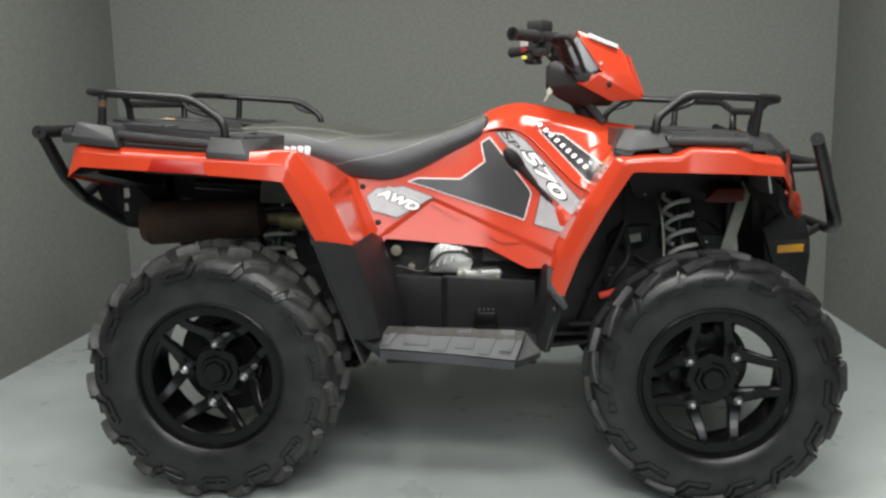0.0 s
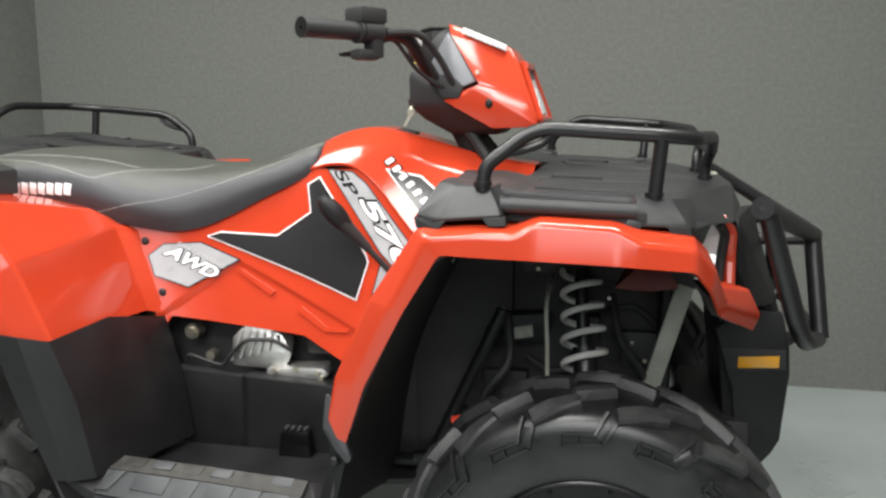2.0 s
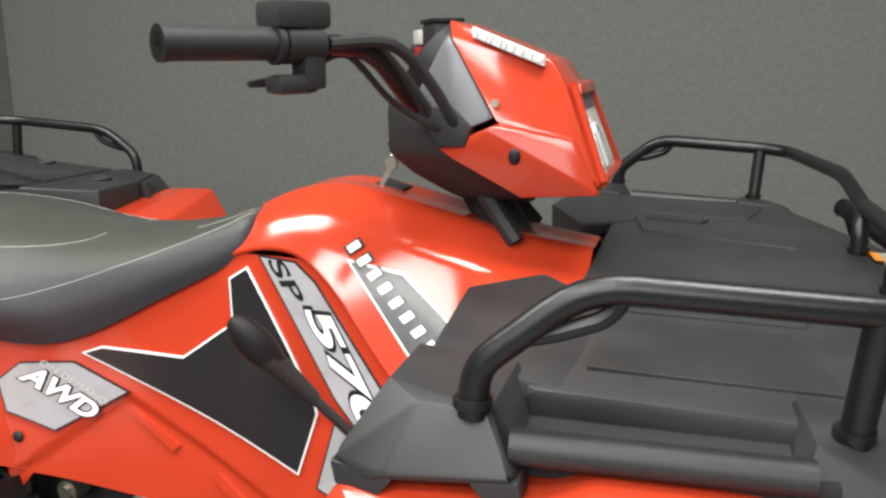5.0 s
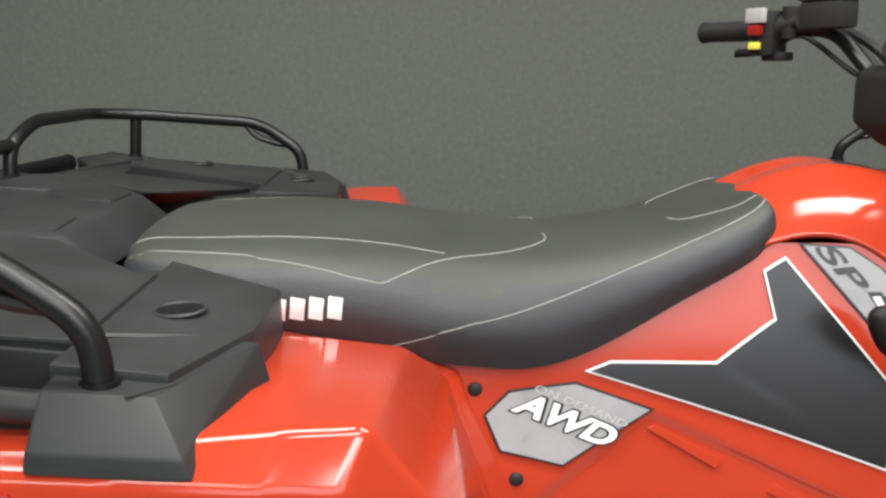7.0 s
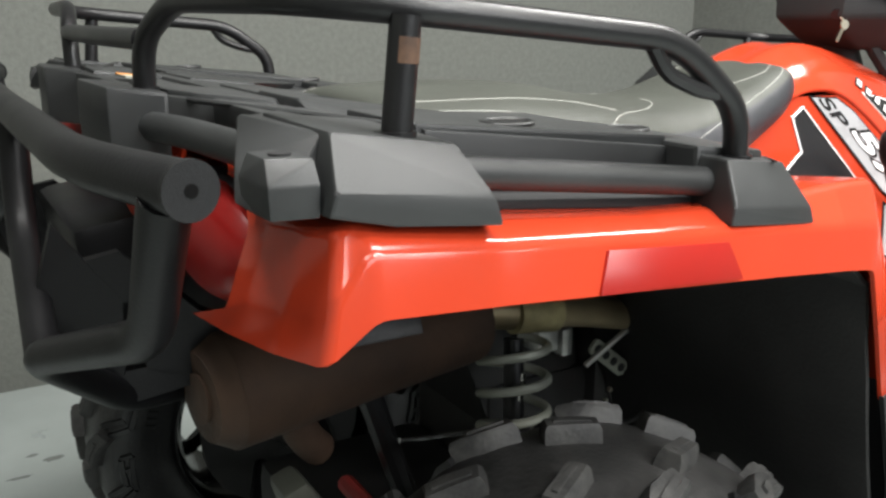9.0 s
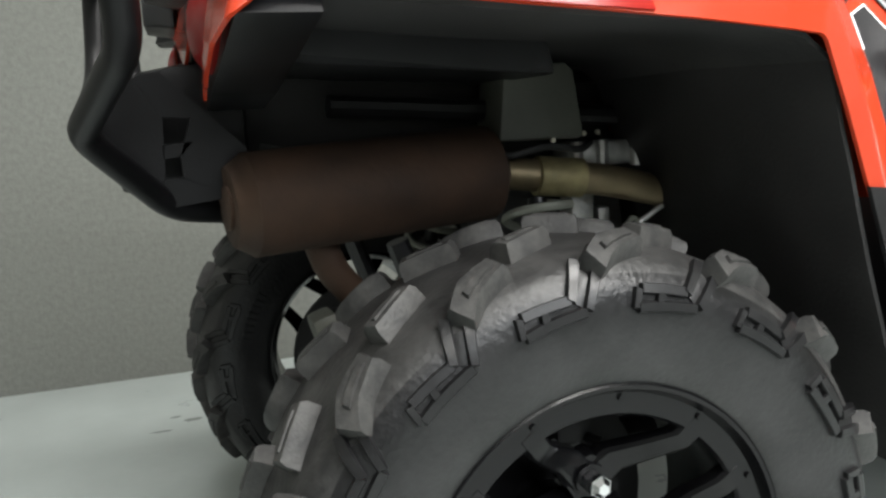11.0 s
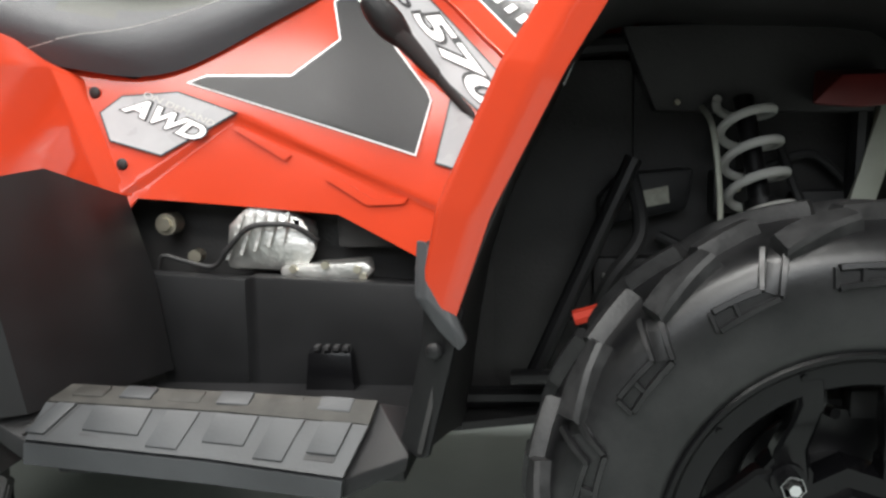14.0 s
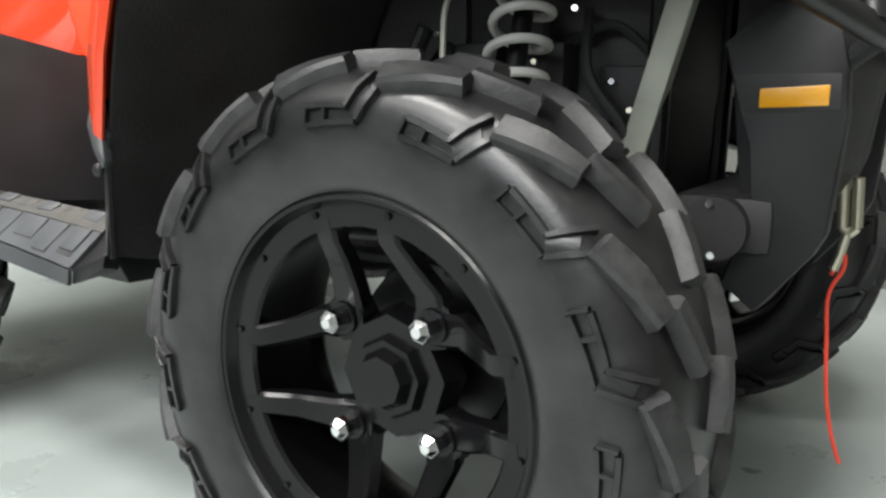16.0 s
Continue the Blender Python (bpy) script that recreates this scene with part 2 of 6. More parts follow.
def sheet(rows, thick=0.004, per=0, across=0, round_x=0.0, round_y=0.0, steps=3):
    """A moulded sheet through rows of corners; per and across smooth it along and across, round_x and round_y only round its folds."""
    if across:
        rows = [catmull(r, across) for r in rows]
    if round_y:
        rows = [fillet(r, round_y, steps) for r in rows]
    if per:
        rows = list(zip(*[catmull(c, per) for c in zip(*rows)]))
    if round_x:
        rows = list(zip(*[fillet(c, round_x, steps) for c in zip(*rows)]))
    bm = bmesh.new()
    grid = [[bm.verts.new(p) for p in r] for r in rows]
    for a, b in zip(grid, grid[1:]):
        for i in range(len(a) - 1):
            bm.faces.new((a[i], a[i + 1], b[i + 1], b[i]))
    if thick:
        bm.normal_update()
        back = [[bm.verts.new(v.co - v.normal * thick) for v in r] for r in grid]
        for a, b in zip(back, back[1:]):
            for i in range(len(a) - 1):
                bm.faces.new((b[i], b[i + 1], a[i + 1], a[i]))
        m, n = len(grid), len(grid[0])
        rim = [(0, j) for j in range(n)] + [(i, n - 1) for i in range(1, m)] + [(m - 1, j) for j in range(n - 2, -1, -1)] + [(i, 0) for i in range(m - 2, 0, -1)]
        for (i, j), (k, l) in zip(rim, rim[1:] + rim[:1]):
            bm.faces.new((grid[i][j], back[i][j], back[k][l], grid[k][l]))
    return bm


def disc(bm, centre, axis, r, depth, seg=20, r2=None):
    c, d = Vector(centre), Vector(axis).normalized()
    return tube(bm, [c, c + d * depth], r, seg, 0, r2=r2)


def ball(bm, centre, r, sx=1, sy=1, sz=1):
    bmesh.ops.create_uvsphere(bm, u_segments=16, v_segments=10, radius=r, matrix=Matrix.LocRotScale(centre, None, (sx, sy, sz)))
    return bm


def coil(centre_lo, centre_hi, r, wire, turns, seg=8, top=None):
    a, b = Vector(centre_lo), Vector(centre_hi)
    d = (b - a).normalized()
    u = d.orthogonal().normalized()
    v = d.cross(u)
    n = int(turns * 20)
    top = r if top is None else top
    pts = [a.lerp(b, i / n) + (r + (top - r) * i / n) * (math.cos(2 * math.pi * turns * i / n) * u + math.sin(2 * math.pi * turns * i / n) * v) for i in range(n + 1)]
    return tube(bmesh.new(), pts, wire, seg, 0)


# ---- the booth ----
XL, XR, YB, YF = -1.84, 1.66, 1.60, -4.2
T = 0.12


def slab(name, lo, hi, material, label):
    ob = finish(name, box(bmesh.new(), lo, hi, 0), material)
    tagged(ob, label, "wall" if "wall" in name else name, kind="structure")
    return ob


floor = slab("floor", (XL - 1.5, YF, -0.1), (XR + 1.5, YB + 0.2, 0), FLOOR, "smooth grey-green painted concrete floor with faint stains")
slab("wall_back", (XL - T, YB, 0), (XR + T, YB + T, CEIL), WALL, "grey felt-covered booth wall behind the quad bike")
slab("wall_rear_end", (XL - T, -1.6, 0), (XL, YB, CEIL), WALL, "grey felt-covered booth side wall")
slab("wall_front_end", (XR, -1.6, 0), (XR + T, YB, CEIL), WALL, "grey felt-covered booth side wall")
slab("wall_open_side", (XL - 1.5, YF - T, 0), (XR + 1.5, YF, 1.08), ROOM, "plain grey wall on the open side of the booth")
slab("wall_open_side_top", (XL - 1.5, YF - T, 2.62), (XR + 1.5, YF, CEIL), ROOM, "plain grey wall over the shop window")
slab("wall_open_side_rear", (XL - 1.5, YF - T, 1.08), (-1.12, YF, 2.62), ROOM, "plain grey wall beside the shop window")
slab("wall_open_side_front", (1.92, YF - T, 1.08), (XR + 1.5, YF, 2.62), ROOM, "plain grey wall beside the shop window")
slab("wall_room_rear", (XL - 1.5 - T, YF, 0), (XL - 1.5, -1.6, CEIL), ROOM, "plain grey room wall")
slab("wall_room_front", (XR + 1.5, YF, 0), (XR + 1.5 + T, -1.6, CEIL), ROOM, "plain grey room wall")
slab("wall_return_rear", (XL - 1.5, -1.6, 0), (XL - T, -1.6 + T, CEIL), ROOM, "plain grey wall beside the booth")
slab("wall_return_front", (XR + T, -1.6, 0), (XR + 1.5, -1.6 + T, CEIL), ROOM, "plain grey wall beside the booth")
slab("ceiling", (XL - 1.6, YF - T, CEIL), (XR + 1.6, YB + T, CEIL + 0.1), CEILM, "flat white ceiling")
for lx, ly, watts in LAMPS:
    fix = new("ceiling_light")
    fix.location = (lx, ly, CEIL)
    tagged(fix, "white recessed-look fluorescent ceiling light box", "ceiling light", "ceiling lights")
    b = bmesh.new()
    for s in (-1, 1):
        box(b, (-0.62, s * 0.3 - 0.02, -0.06), (0.62, s * 0.3 + 0.02, 0), 0.003)
        box(b, (s * 0.6 - 0.02, -0.28, -0.06), (s * 0.6 + 0.02, 0.28, 0), 0.003)
    part("frame", b, CEILM, fix)


# ---- the quad bike ----
quad = new("quad_bike")
tagged(quad, "red and black four-wheeled quad bike with racks, parked on grey floor", "quad bike")


def flank(x, z):
    """How far out the red side panel stands at a place along and up."""
    ahead, behind = x - 0.05, -0.2 - x
    return -0.163 + 0.28 * (z - 0.8) - 0.095 * (ahead + math.hypot(ahead, 0.05)) - 0.1 * (behind + math.hypot(behind, 0.05)) + 0.003


# wheels
def tyre_profile(w, k):
    half = [(0.0, 0.3185), (0.22, 0.317), (0.36, 0.311), (0.44, 0.300), (0.485, 0.282), (0.5, 0.258), (0.496, 0.235), (0.478, 0.214), (0.452, 0.200), (0.425, 0.193)]
    return [(-a * w, 0.188 + (r - 0.188) * k) for a, r in half]


def wheel(w, face, k, chunky):
    """A wheel round the y axis, outer side towards -y. w: tyre width; face: y of the spokes' hub."""
    prof = catmull([(a, r, 0) for a, r in tyre_profile(w, k)], 4)
    arc = [0.0]
    for p, q in zip(prof, prof[1:]):
        arc.append(arc[-1] + (q - p).length)

    def at(u, s, h=0.0):
        k = abs(s)
        i = max(j for j in range(len(arc)) if arc[j] <= k + 1e-9)
        i = min(i, len(arc) - 2)
        t = (k - arc[i]) / (arc[i + 1] - arc[i])
        p = prof[i].lerp(prof[i + 1], t)
        d = (prof[i + 1] - prof[i]).normalized()
        n = Vector((-d.y, d.x, 0)) * -1
        if n.y < 0 and abs(n.y) > abs(n.x):
            n = -n
        if n.x > 0:
            n = -n
        y, r = p.x + n.x * h, p.y + n.y * h
        if s < 0:
            y = -y
        return Vector((r * math.cos(u), y, r * math.sin(u)))

    bm = bmesh.new()
    full = [(-p.x, p.y) for p in prof[::-1]] + [(p.x, p.y) for p in prof[1:]]
    n = 72
    rings = [[bm.verts.new((r * math.cos(2 * math.pi * i / n), y, r * math.sin(2 * math.pi * i / n))) for y, r in full] for i in range(n)]
    for i in range(n):
        a, b = rings[i], rings[(i + 1) % n]
        for j in range(len(full) - 1):
            bm.faces.new((a[j], a[j + 1], b[j + 1], b[j]))

    def ribbon(bm, pts, h, taper=0.82):
        """A raised rubber bar along points of (around, across, half width)."""
        rows = []
        fine = []
        for (a, s, k), (b, t, l) in zip(pts, pts[1:]):
            m = max(1, int(math.hypot(b - a, t - s) / 0.014))
            fine += [(a + (b - a) * i / m, s + (t - s) * i / m, k + (l - k) * i / m) for i in range(m)]
        fine.append(pts[-1])
        for i, (a, s, k) in enumerate(fine):
            p, q = fine[max(i - 1, 0)], fine[min(i + 1, len(fine) - 1)]
            da, ds = q[0] - p[0], q[1] - p[1]
            ln = math.hypot(da, ds) or 1
            na, ns = -ds / ln, da / ln
            e = taper if 0 < i < len(fine) - 1 else taper * 0.98
            cut = 0.0 if 0 < i < len(fine) - 1 else (1 if i == 0 else -1) * h * 0.25
            row = []
            for f, hh in ((-1, -0.003), (-e - 0.06, h * 0.72), (-e + 0.12, h), (e - 0.12, h), (e + 0.06, h * 0.72), (1, -0.003)):
                c = cut * (1.0 if hh == h else 0.35) if hh > 0 else 0
                row.append(bm.verts.new(at((a + na * k * f + da / ln * c) / 0.31, s + ns * k * f + ds / ln * c, hh)))
            rows.append(row)
        for a, b in zip(rows, rows[1:]):
            for j in range(5):
                bm.faces.new((a[j], a[j + 1], b[j + 1], b[j]))
        bm.faces.new(rows[0])
        bm.faces.new(rows[-1][::-1])

    sh = 0.43 * w
    e = sh + 0.040
    lugs = []
    for side in (-1, 1):
        shift = 0 if side < 0 else 0.065
        g = lambda a, s, k: (shift - a, side * s, k)
        lb = bmesh.new()
        if chunky:
            ribbon(lb, [g(0.028, sh + 0.008, 0.014), g(0.052, sh - 0.010, 0.0155), g(0.088, sh - 0.022, 0.014)], 0.0195, 0.74)
            ribbon(lb, [g(0.040, sh - 0.002, 0.0045), g(0.082, sh - 0.019, 0.0045)], 0.021, 0.7)
        else:
            ribbon(lb, [g(0.030, sh + 0.002, 0.0125), g(0.066, sh - 0.010, 0.0152), g(0.108, sh - 0.022, 0.0135)], 0.0150, 0.74)
        lugs.append(("shoulder_lug", lb))
        lb = bmesh.new()
        if chunky:
            ribbon(lb, [g(0.098, 0.52 * sh, 0.0135), g(0.125, 0.40 * sh, 0.0145), g(0.150, 0.26 * sh, 0.0135)], 0.0185, 0.74)
            ribbon(lb, [g(0.104, 0.49 * sh, 0.0045), g(0.144, 0.29 * sh, 0.0045)], 0.020, 0.7)
        else:
            ribbon(lb, [g(0.095, 0.50 * sh, 0.0128), g(0.125, 0.37 * sh, 0.0142), g(0.157, 0.20 * sh, 0.0125)], 0.0150, 0.74)
        lugs.append(("centre_lug", lb))
        lb = bmesh.new()
        q = 1.7 if chunky else 1.0
        ribbon(lb, [g(0.020, sh - 0.006, 0.0036 * q), g(0.000, e - 0.010, 0.0032 * q)], 0.0075)
        ribbon(lb, [g(0.042, sh - 0.004, 0.0036 * q), g(0.016, e, 0.0032 * q)], 0.0075)
        ribbon(lb, [g(-0.056, e + 0.004, 0.0032 * q), g(0.016, e + 0.001, 0.0032 * q)], 0.006)
        ribbon(lb, [g(-0.052, e - 0.013, 0.0032 * q), g(0.002, e - 0.012, 0.0032 * q)], 0.006)
        ribbon(lb, [g(-0.028, e - 0.012, 0.0032 * q), g(-0.030, e + 0.003, 0.0032 * q)], 0.0055)
        ribbon(lb, [g(-0.054, e - 0.014, 0.0028 * q), g(-0.058, e + 0.005, 0.0028 * q)], 0.0055)
        ribbon(lb, [g(0.026, sh + 0.012, 0.011), g(0.010, e - 0.004, 0.010)], 0.0026)
        lugs.append(("sidewall_moulding", lb))
    lb = bmesh.new()
    ribbon(lb, [(0, -(e + 0.024), 0.0042), (0, -(e + 0.042), 0.0038)], 0.0018, 0.85)
    lugs.append(("sidewall_bar", lb))
    tyre_bm = bm

    # rim: lip, flat outer ring, barrel, split spokes, hub with a pad under each nut
    rb = bmesh.new()
    yo, yi = -0.5 * w + 0.016, 0.5 * w - 0.018
    ro = 0.1915 if k < 1 else 0.1955
    flat = yo + 0.009
    loop = [(yo - 0.001, ro + 0.001), (yo - 0.003, ro - 0.002), (yo - 0.002, ro - 0.006), (yo + 0.004, ro - 0.009), (flat, ro - 0.012), (flat + 0.002, ro - 0.033), (flat + 0.006, ro - 0.036), (flat + 0.016, ro - 0.034),
            (face + 0.05, ro - 0.022), (yi - 0.015, ro - 0.017), (yi + 0.002, ro - 0.006), (yi, ro), (yi - 0.02, ro - 0.010), (face + 0.05, ro - 0.016), (yo + 0.018, ro - 0.006), (yo + 0.008, ro)]
    m = 72
    rr = [[rb.verts.new((r * math.cos(2 * math.pi * i / m), y, r * math.sin(2 * math.pi * i / m))) for y, r in loop] for i in range(m)]
    for i in range(m):
        a, b = rr[i], rr[(i + 1) % m]
        for j in range(len(loop)):
            n = (j + 1) % len(loop)
            rb.faces.new((a[j], a[n], b[n], b[j]))
    disc(rb, (0, face + 0.028, 0), (0, -1, 0), 0.072, 0.026, 8, r2=0.064)
    for q in range(4):
        base = q * math.pi / 2
        disc(rb, (0.080 * math.cos(base + math.pi / 4), face + 0.024, 0.080 * math.sin(base + math.pi / 4)), (0, -1, 0), 0.029, 0.022, 10, r2=0.025)
        for s in (-1, 1):
            rows = []
            for (r, off, hw, y, dp) in ((0.050, 0.052, 0.020, face + 0.002, 0.024), (0.086, 0.0515, 0.0165, face - 0.002, 0.022), (0.118, 0.042, 0.0135, (face + flat) / 2, 0.022), (0.142, 0.0375, 0.0125, flat + 0.004, 0.020), (0.160, 0.0385, 0.0135, flat + 0.001, 0.018), (0.166, 0.039, 0.014, flat + 0.0005, 0.012)):
                off *= s
                ring = []
                for (e, yy) in ((-hw, y + dp), (-hw, y + 0.004), (-hw * 0.72, y), (hw * 0.72, y), (hw, y + 0.004), (hw, y + dp)):
                    lx, lz = r * ro / 0.1915, off + e
                    ring.append(rb.verts.new((lx * math.cos(base) - lz * math.sin(base), yy, lx * math.sin(base) + lz * math.cos(base))))
                rows.append(ring)
            for a, b in zip(rows, rows[1:]):
                for j in range(6):
                    rb.faces.new((a[j], a[(j + 1) % 6], b[(j + 1) % 6], b[j]))
            rb.faces.new(rows[0])
            rb.faces.new(rows[-1][::-1])
    for q in range(12):
        a = (q + 0.5) * math.pi / 6
        disc(rb, ((ro - 0.0175) * math.cos(a), flat + 0.004, (ro - 0.0175) * math.sin(a)), (0, -1, 0), 0.0036, 0.0065, 6)
    cap = bmesh.new()
    disc(cap, (0, face + 0.004, 0), (0, -1, 0), 0.046, 0.012, 8, r2=0.040)
    disc(cap, (0, face - 0.008, 0), (0, -1, 0), 0.033, 0.012, 8, r2=0.026)
    nut = bmesh.new()
    disc(nut, (0, 0, 0), (0, -1, 0), 0.012, 0.018, 6)
    disc(nut, (0, -0.018, 0), (0, -1, 0), 0.0115, 0.006, 6, r2=0.006)
    washer = bmesh.new()
    disc(washer, (0, 0.012, 0), (0, -1, 0), 0.017, 0.011, 18)
    return tyre_bm, rb, cap, nut, washer, lugs


def fit_wheel(kit, x, y, z, turn, far):
    rim0, tyre0, cap0, nut0, wash0, face, lugs = kit
    hub = new("wheel", rim0.data)
    hub.parent = quad
    hub["label"] = "gloss black alloy wheel with four split spokes"
    hub.matrix_basis = pose(x, y, z, 0, 0, 180 if far else 0) @ Matrix.Rotation(radians(-turn), 4, "Y")
    o = new("hub_cap", cap0.data)
    o.parent = hub
    tyre = new("tyre", tyre0.data)
    tyre.parent = quad
    tyre["label"] = "knobbly black rubber off-road tyre, dusty"
    tyre.matrix_basis = hub.matrix_basis
    for src in lugs:
        bars = src.name.startswith("sidewall_bar")
        for i in range(8 if bars else 15):
            o = new(src.name.split(".")[0], src.data)
            o.parent = tyre
            o.matrix_basis = Matrix.Rotation(0.1 + 0.052 * i if bars else -2 * math.pi * i / 15, 4, "Y")
    for i in range(4):
        a = radians(45 + 90 * i)
        for name, src, lab in (("lug_nut", nut0, "chrome hexagonal nut"), ("nut_seat", wash0, "")):
            o = new(name, src.data)
            o.parent = hub
            o.location = (0.080 * math.cos(a), face - 0.004, 0.080 * math.sin(a))
            if lab:
                o["label"] = lab
    return hub


def wheel_kit(w, face, k, chunky):
    t, r, c, n, s, lugs = wheel(w, face, k, chunky)
    made = [finish("rim", r, RIM), finish("tyre", t, TREAD if chunky else RUBBER), finish("hub_cap", c, RIM), finish("lug_nut", n, CHROME), finish("nut_seat", s, RIM)]
    lugs = [finish(name, lb, (LUG_DUST if chunky else LUG) if name.endswith("lug") else RUBBER) for name, lb in lugs]
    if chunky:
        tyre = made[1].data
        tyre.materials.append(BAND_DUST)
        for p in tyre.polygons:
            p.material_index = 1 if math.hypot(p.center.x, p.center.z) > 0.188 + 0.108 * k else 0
    for o in made + lugs:
        scene.collection.objects.unlink(o)
    return (*made, face, lugs)


HUB = 0.328
KF, KR = wheel_kit(0.188, -0.029, 0.915, False), wheel_kit(0.225, -0.042, 1.035, True)
for sgn, far in ((-1, False), (1, True)):
    fit_wheel(KF, 0.6415, sgn * 0.487, 0.321, 5, far)
    fit_wheel(KR, -0.6415, sgn * 0.474, 0.333, 39, far)


def both(name, bm, material, label="", parent=None, sharp=32):
    near = part(name, bm, material, parent or quad, label, sharp)
    return near, mirrored(near)


# frame and drive under the bodywork
b = bmesh.new()
for s in (-1, 1):
    tube(b, [(-0.72, s * 0.16, 0.62), (-0.62, s * 0.15, 0.325), (0.55, s * 0.15, 0.345), (0.755, s * 0.13, 0.42), (0.765, s * 0.13, 0.78)], 0.016, 10, 0.06)
    tube(b, [(-0.80, s * 0.16, 0.80), (-0.25, s * 0.14, 0.76), (0.45, s * 0.12, 0.84), (0.84, s * 0.12, 0.80)], 0.015, 10, 0.08)
for x in (-0.6, -0.25, 0.1, 0.5):
    tube(b, [(x, -0.16, 0.325), (x, 0.16, 0.325)], 0.013, 8, 0)
part("frame", b, STEEL, quad, "black welded steel tube frame")
UNDER = [(-0.55, 0.300, 0.2), (0.15, 0.297, 0.2), (0.36, 0.322, 0.2), (0.58, 0.365, 0.17), (0.80, 0.43, 0.14)]
b = bmesh.new()
for (xa, za, ya), (xb, zb, yb) in zip(UNDER, UNDER[1:]):
    hull(b, [(x, k * y, z + d) for x, z, y in ((xa, za, ya), (xb, zb, yb)) for k in (-1, 1) for d in (0, 0.012)], 0.002)
part("skid_plate", b, DARK, quad)
b = bmesh.new()
box(b, (-0.32, -0.12, 0.30), (0.28, 0.14, 0.74), 0.03)
box(b, (-0.5, -0.1, 0.30), (-0.3, 0.12, 0.55), 0.03)
part("engine_block", b, LINER, quad, "dark cast engine block in shadow")
b = bmesh.new()
box(b, (-0.78, -0.11, 0.26), (-0.5, 0.11, 0.42), 0.03)
part("rear_gear_case", b, DARK, quad)
b = bmesh.new()
box(b, (0.53, -0.09, 0.26), (0.76, 0.09, 0.42), 0.03)
part("front_gear_case", b, DARK, quad)
for x, w in ((0.6415, 0.40), (-0.6415, 0.38)):
    b = bmesh.new()
    tube(b, [(x, 0.10, 0.335), (x, w, 0.328)], 0.014, 10, 0)
    tube(b, [(x, 0.13, 0.335), (x, 0.2, 0.333)], 0.036, 12, 0, r2=0.022)
    tube(b, [(x, w, 0.328), (x, w - 0.08, 0.328)], 0.036, 12, 0, r2=0.02)
    both("half_shaft", b, DARK)
    b = bmesh.new()
    for dx in (-0.13, 0.13):
        tube(b, [(x + dx, -0.14, 0.30), (x + dx * 0.25, -w - 0.02, 0.25)], 0.014, 10, 0)
        tube(b, [(x + dx, -0.14, 0.46), (x + dx * 0.25, -w - 0.02, 0.41)], 0.012, 10, 0)
    both("suspension_arm", b, STEEL)
    b = bmesh.new()
    hull(b, [(x + i, -w - j, z) for i in (-0.03, 0.03) for j in (-0.02, 0.03) for z in (0.24, 0.43)], 0.012)
    both("wheel_knuckle", b, DARK)
    # Dark disc added behind the spokes to keep the wheel's inside dark.
    b = disc(bmesh.new(), (x, -w + 0.005, HUB), (0, 1, 0), 0.118 if x > 0 else 0.150, 0.012, 40)
    both("backing_disc", b, DARK)
    b = bmesh.new()
    disc(b, (x, -w - 0.045, HUB), (0, 1, 0), 0.095, 0.006, 40)
    disc(b, (x, -w - 0.065, HUB), (0, 1, 0), 0.05, 0.03, 20)
    both("brake_disc", b, STEEL)
    b = bmesh.new()
    box(b, (x + 0.015, -w - 0.05, 0.412), (x + 0.06, -w - 0.012, 0.444), 0.008)
    near, farther = both("brake_calliper", b, DARK, "dark brake calliper with pale pins")
    for dx, dz in ((0.052, 0.060), (-0.012, 0.066)):
        pin = part("calliper_pin", disc(bmesh.new(), (x + dx, -w - 0.052, 0.36 + dz), (0.3, -1, 0), 0.006, 0.022, 12), STEEL, near)
        mirrored(pin, farther)

# front shock with white coil, rear shock
for name, lo, hi, turns, m in (("front_shock", (0.629, -0.298, 0.46), (0.602, -0.172, 0.755), 7.4, WHITE), ("rear_shock", (-0.565, -0.255, 0.43), (-0.535, -0.205, 0.665), 6.0, STRUT)):
    b = bar([lo, Vector(lo).lerp(Vector(hi), 0.55)], 0.022, 14, 0)
    tube(b, [Vector(lo).lerp(Vector(hi), 0.5), hi], 0.013, 12, 0)
    near, farther = both(name, b, STEEL, "oil-damped shock absorber with coil spring")
    c = part("coil_spring", coil(lo, hi, 0.043, 0.0060, turns, top=0.034 if m is WHITE else None), m, near, "white painted coil spring" if m is WHITE else "grey coil spring")
    mirrored(c, farther)
b = bmesh.new()
hull(b, [(x + d, y, z) for x, z in ((0.716, 0.45), (0.815, 0.80)) for d in (-0.017, 0.017) for y in (-0.150, -0.128)], 0.003)
both("radiator_strut", b, STRUT, "bare metal diagonal strut")

# wheel wells of black plastic
def arch_liner(pts, y0, y1, name):
    rows = []
    for x, z, *edge in pts:
        e = edge[0] if edge else y0
        drop = edge[1] if len(edge) > 1 else 0
        rows.append([(x, e, z), (x, (e + y1) / 2, z + 0.006 - drop / 2), (x, y1, z + 0.004 - drop)])
    return both(name, sheet(rows, 0.005, per=3), LINER, "black plastic inner wheel arch")


